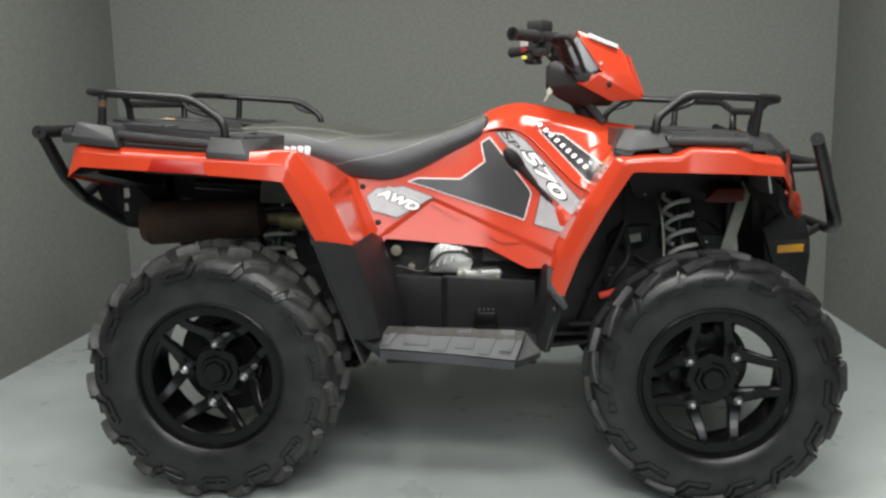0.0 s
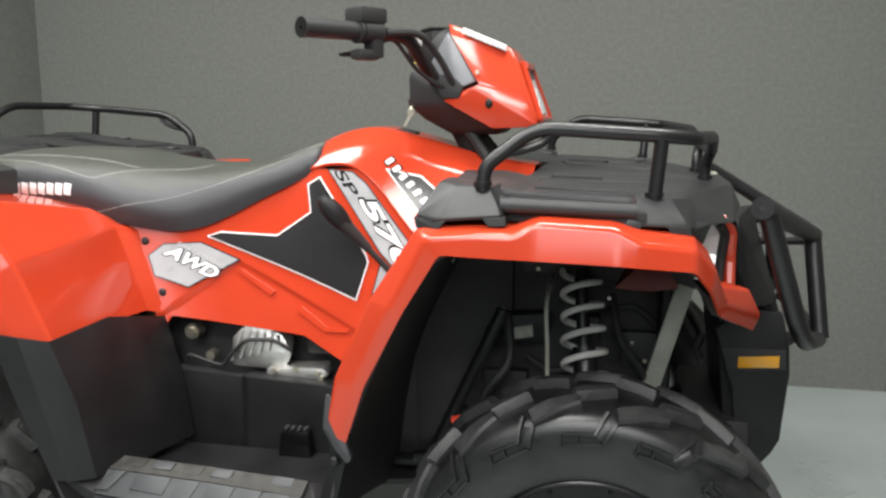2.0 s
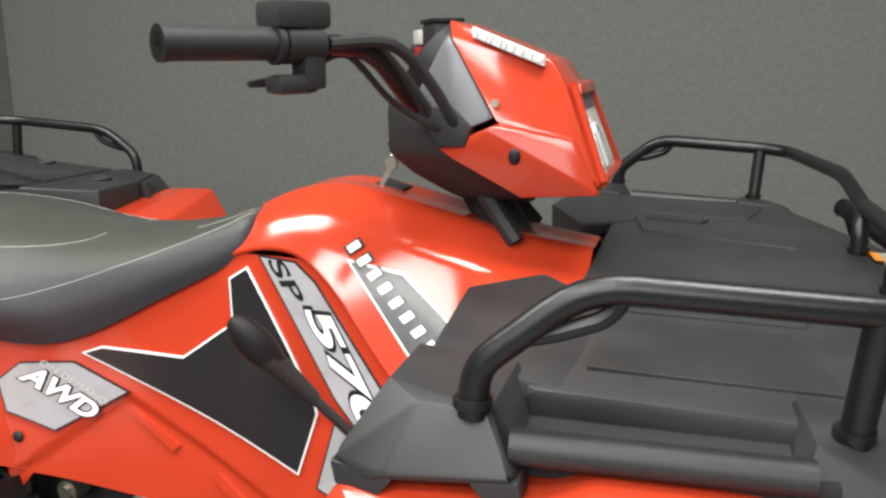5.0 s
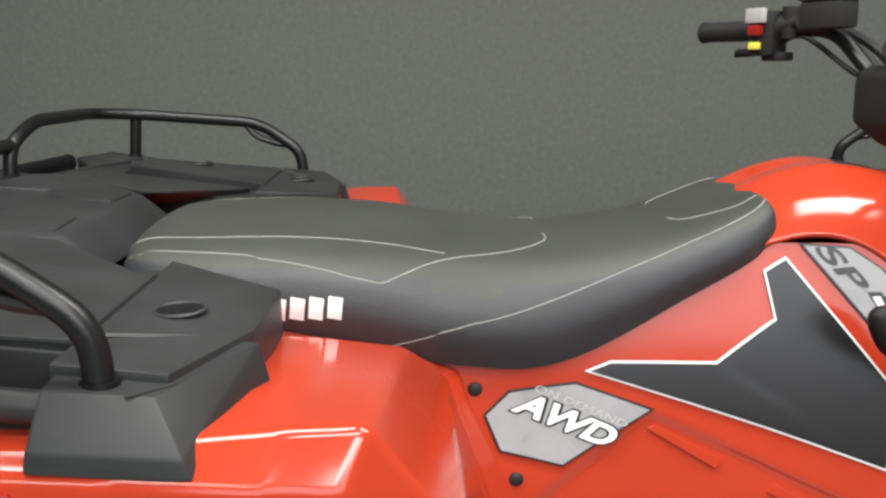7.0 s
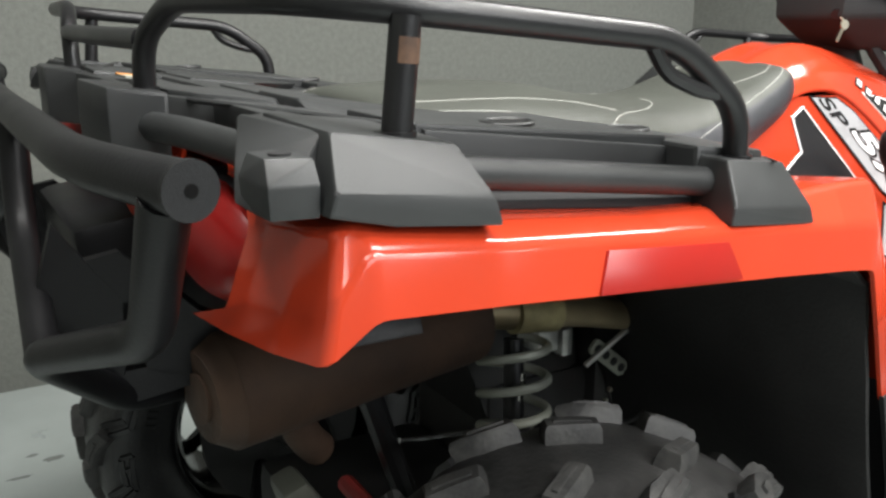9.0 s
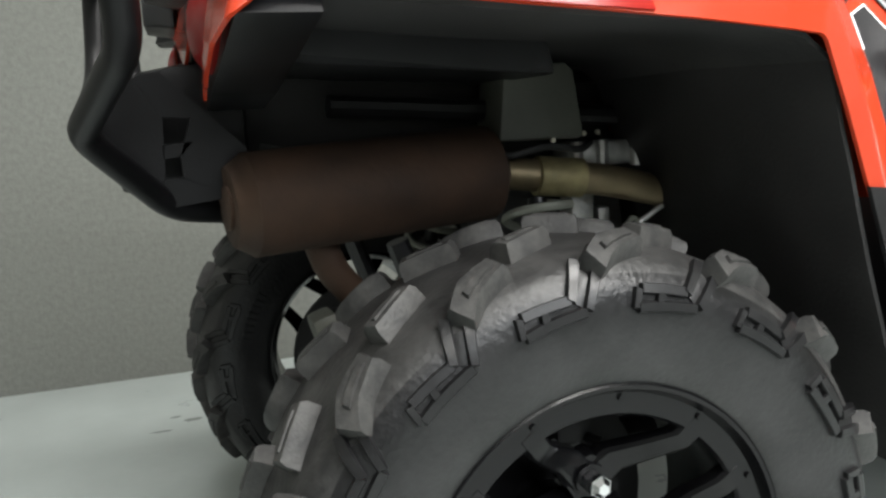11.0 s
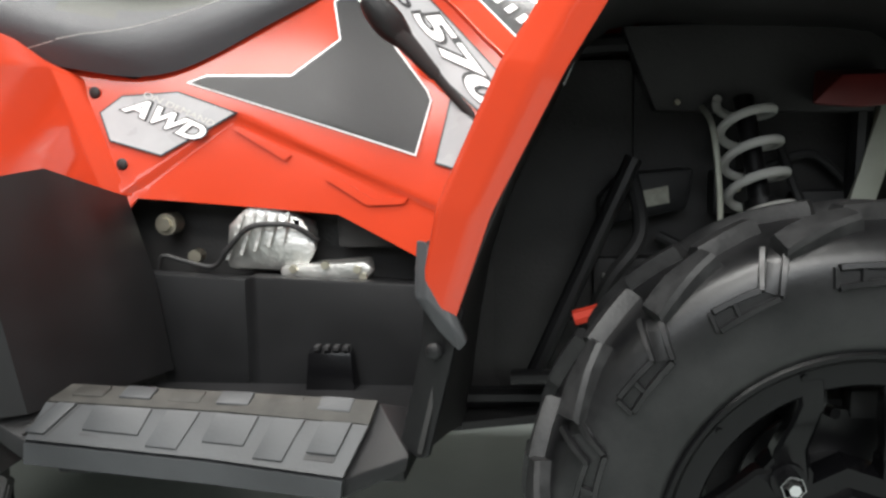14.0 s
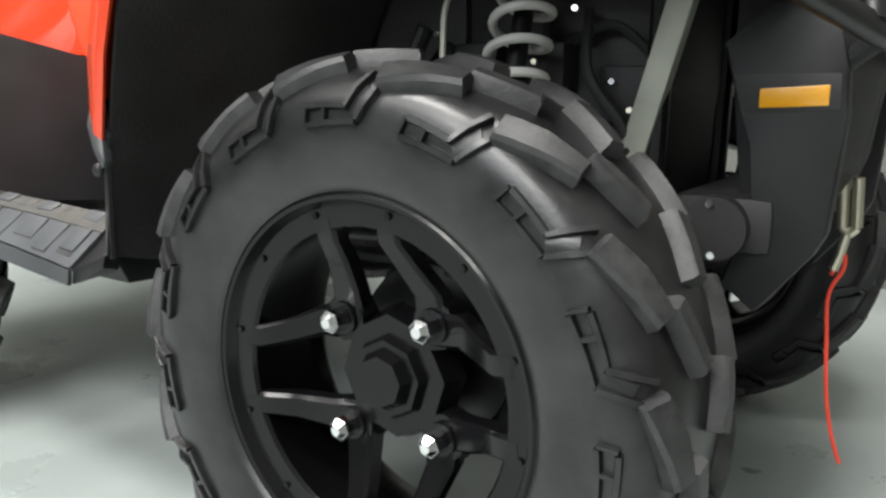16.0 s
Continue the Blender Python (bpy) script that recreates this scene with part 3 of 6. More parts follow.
arch_liner([(0.226, 0.400, -0.546, 0.11), (0.268, 0.55, -0.558), (0.352, 0.74, -0.583), (0.432, 0.850, -0.590), (0.60, 0.846, -0.586), (0.765, 0.832, -0.565), (0.795, 0.785, -0.48), (0.815, 0.745, -0.44), (0.87, 0.70, -0.32)], -0.56, -0.13, "inner_arch")
arch_liner([(-0.24, 0.36, -0.55), (-0.325, 0.60, -0.562), (-0.375, 0.75, -0.572), (-0.430, 0.840, -0.580), (-0.68, 0.864, -0.585), (-0.905, 0.881, -0.583)], -0.565, -0.13, "inner_arch")
# Dark filler block added so the far wall doesn't show through.
b = bmesh.new()
box(b, (0.20, -0.115, 0.34), (0.47, 0.115, 0.82), 0.02)
part("dark_filler", b, LINER, quad)
b = bmesh.new()
prism(b, [(0.33, 0.36), (0.40, 0.80), (0.775, 0.80), (0.765, 0.60), (0.76, 0.40)], "y", -0.10, 0.10, 0.02)
part("nose_core", b, LINER, quad)
b = bmesh.new()
prism(b, [(-0.915, 0.845), (-0.91, 0.905), (-0.58, 0.888), (-0.56, 0.82), (-0.60, 0.825)], "y", -0.33, 0.33, 0.012)
part("under_tail", b, BLACK, quad, "black plastic under-tail tray")
b = bmesh.new()
prism(b, [(-0.30, 0.36), (-0.36, 0.82), (-0.90, 0.85), (-0.90, 0.74), (-0.55, 0.70), (-0.48, 0.40)], "y", -0.09, 0.09, 0.02)
part("tail_core", b, LINER, quad)

# red rear fender
rows = [
    [(-0.958, -0.318, 0.808), (-0.962, -0.435, 0.848), (-0.951, -0.463, 0.912), (-0.940, -0.42, 0.935), (-0.93, -0.36, 0.935)],
    [(-0.962, -0.430, 0.827), (-0.962, -0.482, 0.866), (-0.952, -0.508, 0.922), (-0.938, -0.42, 0.936), (-0.93, -0.35, 0.935)],
    [(-0.963, -0.530, 0.845), (-0.958, -0.545, 0.880), (-0.947, -0.550, 0.928), (-0.937, -0.42, 0.936), (-0.93, -0.34, 0.935)],
    [(-0.956, -0.599, 0.857), (-0.946, -0.593, 0.890), (-0.938, -0.580, 0.931), (-0.932, -0.42, 0.938), (-0.925, -0.34, 0.935)],
    [(-0.924, -0.599, 0.881), (-0.924, -0.590, 0.922), (-0.922, -0.568, 0.937), (-0.92, -0.42, 0.940), (-0.92, -0.34, 0.938)],
    [(-0.83, -0.597, 0.874), (-0.83, -0.587, 0.911), (-0.83, -0.562, 0.923), (-0.83, -0.42, 0.925), (-0.83, -0.34, 0.92)],
    [(-0.68, -0.597, 0.862), (-0.68, -0.587, 0.900), (-0.68, -0.562, 0.909), (-0.68, -0.40, 0.912), (-0.68, -0.28, 0.905)],
    [(-0.56, -0.595, 0.852), (-0.56, -0.586, 0.890), (-0.56, -0.563, 0.904), (-0.56, -0.32, 0.902), (-0.56, -0.20, 0.875)],
    [(-0.46, -0.592, 0.842), (-0.455, -0.584, 0.881), (-0.445, -0.562, 0.911), (-0.445, -0.280, 0.880), (-0.44, -0.20, 0.846)],
    [(-0.421, -0.591, 0.837), (-0.408, -0.582, 0.876), (-0.392, -0.560, 0.911), (-0.372, -0.245, 0.857), (-0.365, -0.188, 0.830)],
    [(-0.385, -0.582, 0.768), (-0.356, -0.573, 0.782), (-0.322, -0.546, 0.805), (-0.330, -0.236, 0.822), (-0.312, -0.177, 0.806)],
    [(-0.346, -0.573, 0.684), (-0.318, -0.566, 0.681), (-0.264, -0.540, 0.670), (-0.276, -0.224, 0.650), (-0.236, -0.208, 0.640)],
]
rear_f, rear_ff = both("rear_fender", sheet(rows, 0.004, round_x=0.007, round_y=0.006), RED, "glossy red plastic rear fender", sharp=40)
flat_faces(rear_f, rear_ff)
b = bmesh.new()
hull(b, [(-0.752, -0.6035, 0.8695), (-0.605, -0.6025, 0.8595), (-0.617, -0.5955, 0.889), (-0.740, -0.5955, 0.899), (-0.752, -0.59, 0.8695), (-0.605, -0.59, 0.8595), (-0.615, -0.585, 0.886), (-0.742, -0.585, 0.896)], 0.0005)
c = part("side_marker", b, MARKER, rear_f, "flush darker red side marker")
mirrored(c, rear_ff)
b = bmesh.new()
ball(b, (-0.945, -0.342, 0.880), 0.116, 0.24, 1.0, 0.42)
both("tail_light", b, TAIL, "dark red rounded tail light")
low = [(-0.950, 0.235, 0.905), (-0.962, 0.190, 0.893), (-0.968, 0.128, 0.857), (-0.971, 0.055, 0.888), (-0.972, 0.0, 0.902)]
low += [(x, -y, z) for x, y, z in low[-2::-1]]
b = sheet([low, [(x + 0.012, y, 0.940) for x, y, z in low]], 0.004)
part("tail_bridge", b, RED, quad)
b = hull(bmesh.new(), [(x, y, z) for x, z in ((-0.90, 0.908), (-0.60, 0.896), (-0.60, 0.884), (-0.90, 0.893)) for y in (-0.36, 0.36)], 0.006)
part("rear_body", b, RED, quad, "glossy red plastic rear body between rack and seat")
b = hull(bmesh.new(), [(x, y, z) for y, z, back in ((-0.588, 0.862, -0.9515), (-0.565, 0.915, -0.938), (-0.20, 0.915, -0.938), (-0.20, 0.80, -0.950), (-0.315, 0.8125, -0.954)) for x in (back, -0.885)], 0.002)
both("tail_shroud", b, BUMPER, "black plastic tail shroud")
b = hull(bmesh.new(), [(x, y, z) for x, z in ((-1.03, 0.850), (-0.90, 0.872), (-0.90, 0.70), (-1.012, 0.715)) for y in (-0.135, 0.135)], 0.012)
part("plate_holder", b, BUMPER, quad, "black plate holder under the tail")

# red front fender
rows = [
    [(0.262, -0.563, 0.535), (0.252, -0.565, 0.540), (0.234, -0.556, 0.565), (0.24, -0.50, 0.60), (0.262, -0.250, 0.600)],
    [(0.300, -0.578, 0.640), (0.286, -0.580, 0.642), (0.252, -0.566, 0.645), (0.25, -0.46, 0.66), (0.284, -0.246, 0.660)],
    [(0.365, -0.595, 0.760), (0.345, -0.596, 0.765), (0.312, -0.580, 0.772), (0.33, -0.47, 0.785), (0.352, -0.240, 0.785)],
    [(0.424, -0.606, 0.852), (0.405, -0.604, 0.874), (0.388, -0.582, 0.884), (0.402, -0.44, 0.893), (0.408, -0.215, 0.880)],
    [(0.47, -0.606, 0.850), (0.468, -0.604, 0.880), (0.465, -0.580, 0.888), (0.46, -0.40, 0.895), (0.46, -0.20, 0.89)],
    [(0.530, -0.604, 0.848), (0.528, -0.602, 0.879), (0.526, -0.578, 0.888), (0.526, -0.38, 0.897), (0.526, -0.2, 0.89)],
    [(0.552, -0.603, 0.847), (0.560, -0.594, 0.897), (0.562, -0.572, 0.9025), (0.56, -0.38, 0.90), (0.56, -0.2, 0.89)],
    [(0.672, -0.597, 0.842), (0.668, -0.587, 0.891), (0.666, -0.562, 0.897), (0.66, -0.38, 0.895), (0.66, -0.2, 0.885)],
    [(0.702, -0.594, 0.840), (0.704, -0.590, 0.872), (0.704, -0.562, 0.884), (0.70, -0.38, 0.89), (0.70, -0.25, 0.88)],
    [(0.775, -0.580, 0.834), (0.775, -0.573, 0.862), (0.773, -0.545, 0.876), (0.76, -0.40, 0.885), (0.75, -0.30, 0.88)],
    [(0.800, -0.545, 0.800), (0.806, -0.530, 0.830), (0.795, -0.490, 0.852), (0.786, -0.462, 0.856), (0.775, -0.44, 0.853)],
    [(0.820, -0.482, 0.752), (0.830, -0.474, 0.770), (0.818, -0.455, 0.790), (0.806, -0.443, 0.797), (0.796, -0.435, 0.795)],
    [(0.886, -0.345, 0.700), (0.896, -0.345, 0.725), (0.872, -0.385, 0.772), (0.834, -0.408, 0.786), (0.82, -0.405, 0.785)],
]
front_f, front_ff = both("front_fender", sheet(rows, 0.004, round_x=0.008, round_y=0.006), RED, "glossy red plastic front fender", sharp=40)
flat_faces(front_f, front_ff)

b = hull(bmesh.new(), [(0.794, -0.534, 0.797), (0.812, -0.472, 0.751), (0.876, -0.336, 0.704), (0.788, -0.45, 0.80), (0.818, -0.405, 0.775), (0.842, -0.36, 0.742), (0.772, -0.53, 0.822)], 0)
both("lobe_liner", b, LINER)

# red centre body: cowl over the tank, then side panels
def cowl_row(x, top, shoulder, low, proud=0.010):
    y, z = shoulder
    yl = -flank(x, low) + proud
    bulge = (x, -(y + (yl - y) * 0.42 + 0.003), z + (low - z) * 0.42)
    right = [(x, -yl + 0.006, low - 0.001), (x, -yl, low), bulge, (x, -y, z), (x, -y * 0.45, top)]
    return right + [(x, 0, top - 0.004)] + [(p[0], -p[1], p[2]) for p in right[::-1]]


rows = [cowl_row(0.048, 0.984, (0.090, 0.970), 0.935, 0.002), cowl_row(0.100, 1.006, (0.096, 0.985), 0.947, 0.002), cowl_row(0.155, 1.017, (0.102, 0.988), 0.941, 0.002), cowl_row(0.210, 1.012, (0.110, 0.978), 0.902, 0.002),
        cowl_row(0.280, 0.995, (0.117, 0.958), 0.828, 0.003), cowl_row(0.345, 0.977, (0.118, 0.940), 0.775, 0.003), cowl_row(0.38, 0.967, (0.112, 0.934), 0.825, 0.003), cowl_row(0.430, 0.956, (0.100, 0.928), 0.872, 0.003), cowl_row(0.500, 0.944, (0.088, 0.922), 0.875, 0.003)]
cowl_bm = sheet(rows, 0.003, per=4, round_y=0.012, steps=4)
from mathutils.bvhtree import BVHTree
cowl_tree = BVHTree.FromBMesh(cowl_bm)
cowl = part("tank_cowl", cowl_bm, RED, quad, "glossy red plastic cowl over the tank", sharp=40)
flat_faces(cowl)


RIDGE = [(-0.26, 0.631), (-0.091, 0.749), (0.08, 0.672), (0.30, 0.578)]


def panel_y(x, z):
    """The side panel, stepped in a little below its moulded ridge."""
    x1 = min(max(x, RIDGE[0][0]), RIDGE[-1][0] - 1e-6)
    for (xa, za), (xb, zb) in zip(RIDGE, RIDGE[1:]):
        if xa <= x1 < xb:
            d = (za + (zb - za) * (x1 - xa) / (xb - xa) - z) * (xb - xa) / math.hypot(xb - xa, zb - za)
            break
    t = min(max(d / 0.010 + 0.5, 0), 1)
    return flank(x, z) + 0.0045 * t * t * (3 - 2 * t)


# Dark block on the cowl top, painted for the shade in a slot.
b = hull(bmesh.new(), [(0.172, 0.030, 1.0145), (0.205, 0.050, 1.0155), (0.245, 0.030, 1.008), (0.242, -0.004, 1.008), (0.205, 0.004, 1.0135), (0.175, 0.012, 1.0145), (0.172, 0.030, 1.005), (0.245, 0.03, 1.0), (0.242, -0.004, 1.0)], 0.001)
part("cowl_slot_shade", b, DARK, cowl)


def side_panel():
    lower = [(-0.325, 0.80), (-0.245, 0.610), (-0.225, 0.638), (0.065, 0.612), (0.182, 0.556), (0.255, 0.560), (0.270, 0.575)]
    upper = [(-0.36, 0.826), (-0.33, 0.826), (-0.239, 0.806), (-0.10, 0.850), (0.067, 0.938), (0.17, 0.938), (0.352, 0.785)]
    lower, upper = ([(a[0] + (b[0] - a[0]) * i / 28, a[1] + (b[1] - a[1]) * i / 28) for a, b in zip(s, s[1:]) for i in range(28)] + [s[-1]] for s in (lower, upper))
    rows = []
    for k in range(0, 73):
        t = k / 72
        row = []
        for (lx, lz), (ux, uz) in zip(lower, upper):
            x, z = lx + (ux - lx) * t, lz + (uz - lz) * t
            row.append((x, panel_y(x, z), z))
        rows.append(row)
    return sheet(rows, 0.004)


panel, panel_far = both("side_panel", side_panel(), RED, "glossy red plastic side panel with decals")


def on_flank(x, z):
    return panel_y(x, z)


def on_cowl(x, z):
    hit = cowl_tree.ray_cast(Vector((x, -0.6, z)), Vector((0, 1, 0)))[0]
    return hit.y if hit else flank(x, z) - 0.010


def raised(outline, lift, depth, where=on_flank):
    """A flat outline of (along, up) laid on the bodywork and lifted a little."""
    bm = bmesh.new()
    bm.faces.new([bm.verts.new((x, 0, z)) for x, z in outline])
    bm.normal_update()
    bmesh.ops.triangulate(bm, faces=bm.faces[:])
    for _ in range(3):
        bmesh.ops.subdivide_edges(bm, edges=[e for e in bm.edges if e.calc_length() > 0.012], cuts=1, use_grid_fill=True)
        bmesh.ops.triangulate(bm, faces=bm.faces[:])
    for v in bm.verts:
        v.co.y = where(v.co.x, v.co.z) - lift
    edge = [e for e in bm.edges if e.is_boundary]
    new_geom = bmesh.ops.extrude_edge_only(bm, edges=edge)["geom"]
    for v in new_geom:
        if isinstance(v, bmesh.types.BMVert):
            v.co.y += depth
    return bm


def grown(outline, k):
    """The outline moved outward by k."""
    n = len(outline)
    area = sum(outline[i][0] * outline[(i + 1) % n][1] - outline[(i + 1) % n][0] * outline[i][1] for i in range(n))
    s = 1 if area > 0 else -1
    out = []
    for i in range(n):
        a, b, c = (Vector(outline[(i + j) % n]) for j in (-1, 0, 1))
        u, v = (b - a).normalized(), (c - b).normalized()
        nu, nv = Vector((u.y, -u.x)) * s, Vector((v.y, -v.x)) * s
        m = (nu + nv).normalized()
        out.append(tuple(b + m * (k / max(0.4, m.dot(nu)))))
    return out


def decal(name, outline, material, lift, edge=None, label="", where=on_flank):
    host, host_far = (panel, panel_far) if where is on_flank else (cowl, cowl)
    o = part(name, raised(outline, lift, 0.002, where), material, host, label)
    mirrored(o, host_far)
    if edge:
        o = part(name + "_edge", raised(grown(outline, 0.0024), lift - 0.0007, 0.002, where), edge, host)
        mirrored(o, host_far)


STAR = [(-0.157, 0.799), (-0.132, 0.807), (-0.008, 0.803), (0.063, 0.852), (0.053, 0.906), (0.076, 0.920), (0.141, 0.837), (0.188, 0.775), (0.193, 0.762), (0.173, 0.692)]
HEX = [(-0.280, 0.759), (-0.252, 0.781), (-0.174, 0.785), (-0.089, 0.754), (-0.193, 0.698), (-0.264, 0.720)]
STRIPE = [(0.097, 0.936), (0.147, 0.933), (0.178, 0.912), (0.333, 0.742), (0.311, 0.701), (0.219, 0.784)]
LOWER = [(0.222, 0.760), (0.203, 0.680), (0.285, 0.655), (0.300, 0.690)]
BAND = [(0.221, 0.938), (0.287, 0.925), (0.396, 0.840), (0.370, 0.778)]
decal("star_decal", STAR, BLACKD, 0.0042, WHITED, "matt black star-shaped decal with a white edge")
decal("hexagon_decal", HEX, GREYD, 0.0042, BLACKD, "grey six-sided decal")
decal("stripe_decal", STRIPE, GREYD, 0.0042, BLACKD, "grey slanting stripe decal")
decal("lower_decal", LOWER, GREYD, 0.0036, BLACKD)
decal("band_decal", BAND, BLACKD, 0.002, WHITED, "black slanting band decal", on_cowl)
for i in range(9):
    c = Vector((0.222, 0.955)).lerp(Vector((0.348, 0.838)), i / 8)
    u, v = Vector((0.0088, -0.0082)), Vector((0.0145, 0.0098))
    for k, m, lift in ((1.12, BLACKD, 0.0030), (0.78, WHITED, 0.0037)):
        bars_o = [tuple(c + (u * i0 + v * j0) * (k / 2)) for i0, j0 in ((-1, -1), (1, -1), (1, 1), (-1, 1))]
        o = part("letter_bar" if m is WHITED else "letter_bar_edge", raised(bars_o, lift, 0.002, on_cowl), m, cowl)
        mirrored(o, cowl)

# seat
SEC = [(-0.688, (0.140, 0.895), (0.145, 0.920), (0.120, 0.938), (0.07, 0.946), 0.948),
       (-0.668, (0.175, 0.882), (0.183, 0.916), (0.156, 0.949), (0.085, 0.963), 0.966),
       (-0.60, (0.200, 0.868), (0.210, 0.908), (0.182, 0.949), (0.09, 0.968), 0.972),
       (-0.50, (0.205, 0.856), (0.216, 0.902), (0.187, 0.946), (0.09, 0.968), 0.973),
       (-0.40, (0.203, 0.838), (0.214, 0.888), (0.185, 0.934), (0.09, 0.961), 0.967),
       (-0.32, (0.195, 0.822), (0.203, 0.872), (0.160, 0.926), (0.08, 0.948), 0.953),
       (-0.24, (0.180, 0.809), (0.188, 0.858), (0.150, 0.914), (0.08, 0.938), 0.943),
       (-0.18, (0.168, 0.815), (0.175, 0.862), (0.146, 0.914), (0.08, 0.936), 0.941),
       (-0.12, (0.158, 0.838), (0.164, 0.880), (0.140, 0.922), (0.08, 0.940), 0.945),
       (-0.05, (0.148, 0.874), (0.154, 0.905), (0.134, 0.938), (0.075, 0.951), 0.955),
       (0.02, (0.138, 0.908), (0.142, 0.932), (0.124, 0.962), (0.07, 0.975), 0.978),
       (0.062, (0.124, 0.930), (0.128, 0.950), (0.114, 0.978), (0.07, 0.988), 0.990),
       (0.074, (0.112, 0.936), (0.114, 0.952), (0.104, 0.970), (0.06, 0.978), 0.980)]
rows = []
for x, lo, side, edge, top, mid in SEC:
    half = [(x, -lo[0], lo[1]), (x, -side[0], side[1]), (x, -edge[0], edge[1]), (x, -top[0], top[1]), (x, 0, mid)]
    rows.append(half + [(p[0], -p[1], p[2]) for p in half[-2::-1]])
bm = sheet(rows, 0, per=4, across=4)
tree = BVHTree.FromBMesh(bm)
ends = [e for e in bm.edges if e.is_boundary]
bmesh.ops.holes_fill(bm, edges=ends, sides=0)
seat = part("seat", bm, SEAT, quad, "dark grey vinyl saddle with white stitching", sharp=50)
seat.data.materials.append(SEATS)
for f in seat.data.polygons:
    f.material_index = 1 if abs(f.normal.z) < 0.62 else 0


def on_seat(pts, lift=0.0012):
    out = []
    for p in catmull(pts, 8):
        q, n, *_ = tree.find_nearest(p)
        if n.z < 0 and abs(n.z) > 0.5:
            n = -n
        out.append(q + n * lift * (1 if n.dot(q - Vector((q.x, 0, 0.88))) > 0 else -1))
    return out


for pts in ([(-0.43, -0.21, 0.838), (-0.33, -0.20, 0.862), (-0.25, -0.185, 0.875), (-0.146, -0.155, 0.903), (-0.05, -0.138, 0.94), (0.043, -0.115, 0.975), (0.068, -0.09, 0.985)],
            [(-0.675, -0.148, 0.932), (-0.60, -0.168, 0.934), (-0.50, -0.184, 0.932), (-0.415, -0.202, 0.924), (-0.390, -0.204, 0.922), (-0.372, -0.190, 0.926), (-0.323, -0.150, 0.931), (-0.24, -0.11, 0.932), (-0.20, -0.08, 0.94), (-0.196, -0.05, 0.945)],
            [(-0.685, -0.12, 0.93), (-0.655, -0.13, 0.958), (-0.58, -0.142, 0.965), (-0.45, -0.140, 0.96), (-0.323, -0.138, 0.935)],
            [(-0.04, -0.05, 0.955), (-0.025, -0.075, 0.96), (0.03, -0.09, 0.975), (0.066, -0.075, 0.985)]):
    for s in (1, -1):
        b = tube(bmesh.new(), on_seat([(x, s * y, z) for x, y, z in pts]), 0.0005, 5, 0)
        part("stitching", b, THREAD, seat, "white stitched seam")
# maker's mark as plain pale bars
for i in range(7):
    b = bmesh.new()
    x = -0.572 + i * 0.0200
    rows = []
    for k in range(4):
        t = k / 3
        rows.append([tree.ray_cast(Vector((x + dx + 0.0025 * t, -0.4, z + 0.023 * t)), Vector((0, 1, 0)))[0] for dx, z in ((0, 0.886), (0.0150, 0.883))])
    if all(p for row in rows for p in row):
        for row, above in zip(rows, rows[1:]):
            hull(b, [p + Vector((0, d, 0)) for p in row + above for d in (-0.0012, 0.002)])
        part("mark_bar", b, WHITED, seat)

# rear rack
def zr(x):
    return 0.936 + (-0.5 - x) * 0.118


def deck_piece(bm, outline, drop, lift=0.0, bevel=0.004):
    pts = []
    for x, y in outline:
        pts += [(x, y, zr(x) + lift), (x, y, zr(x) + lift - drop)]
    return hull(bm, pts, bevel)


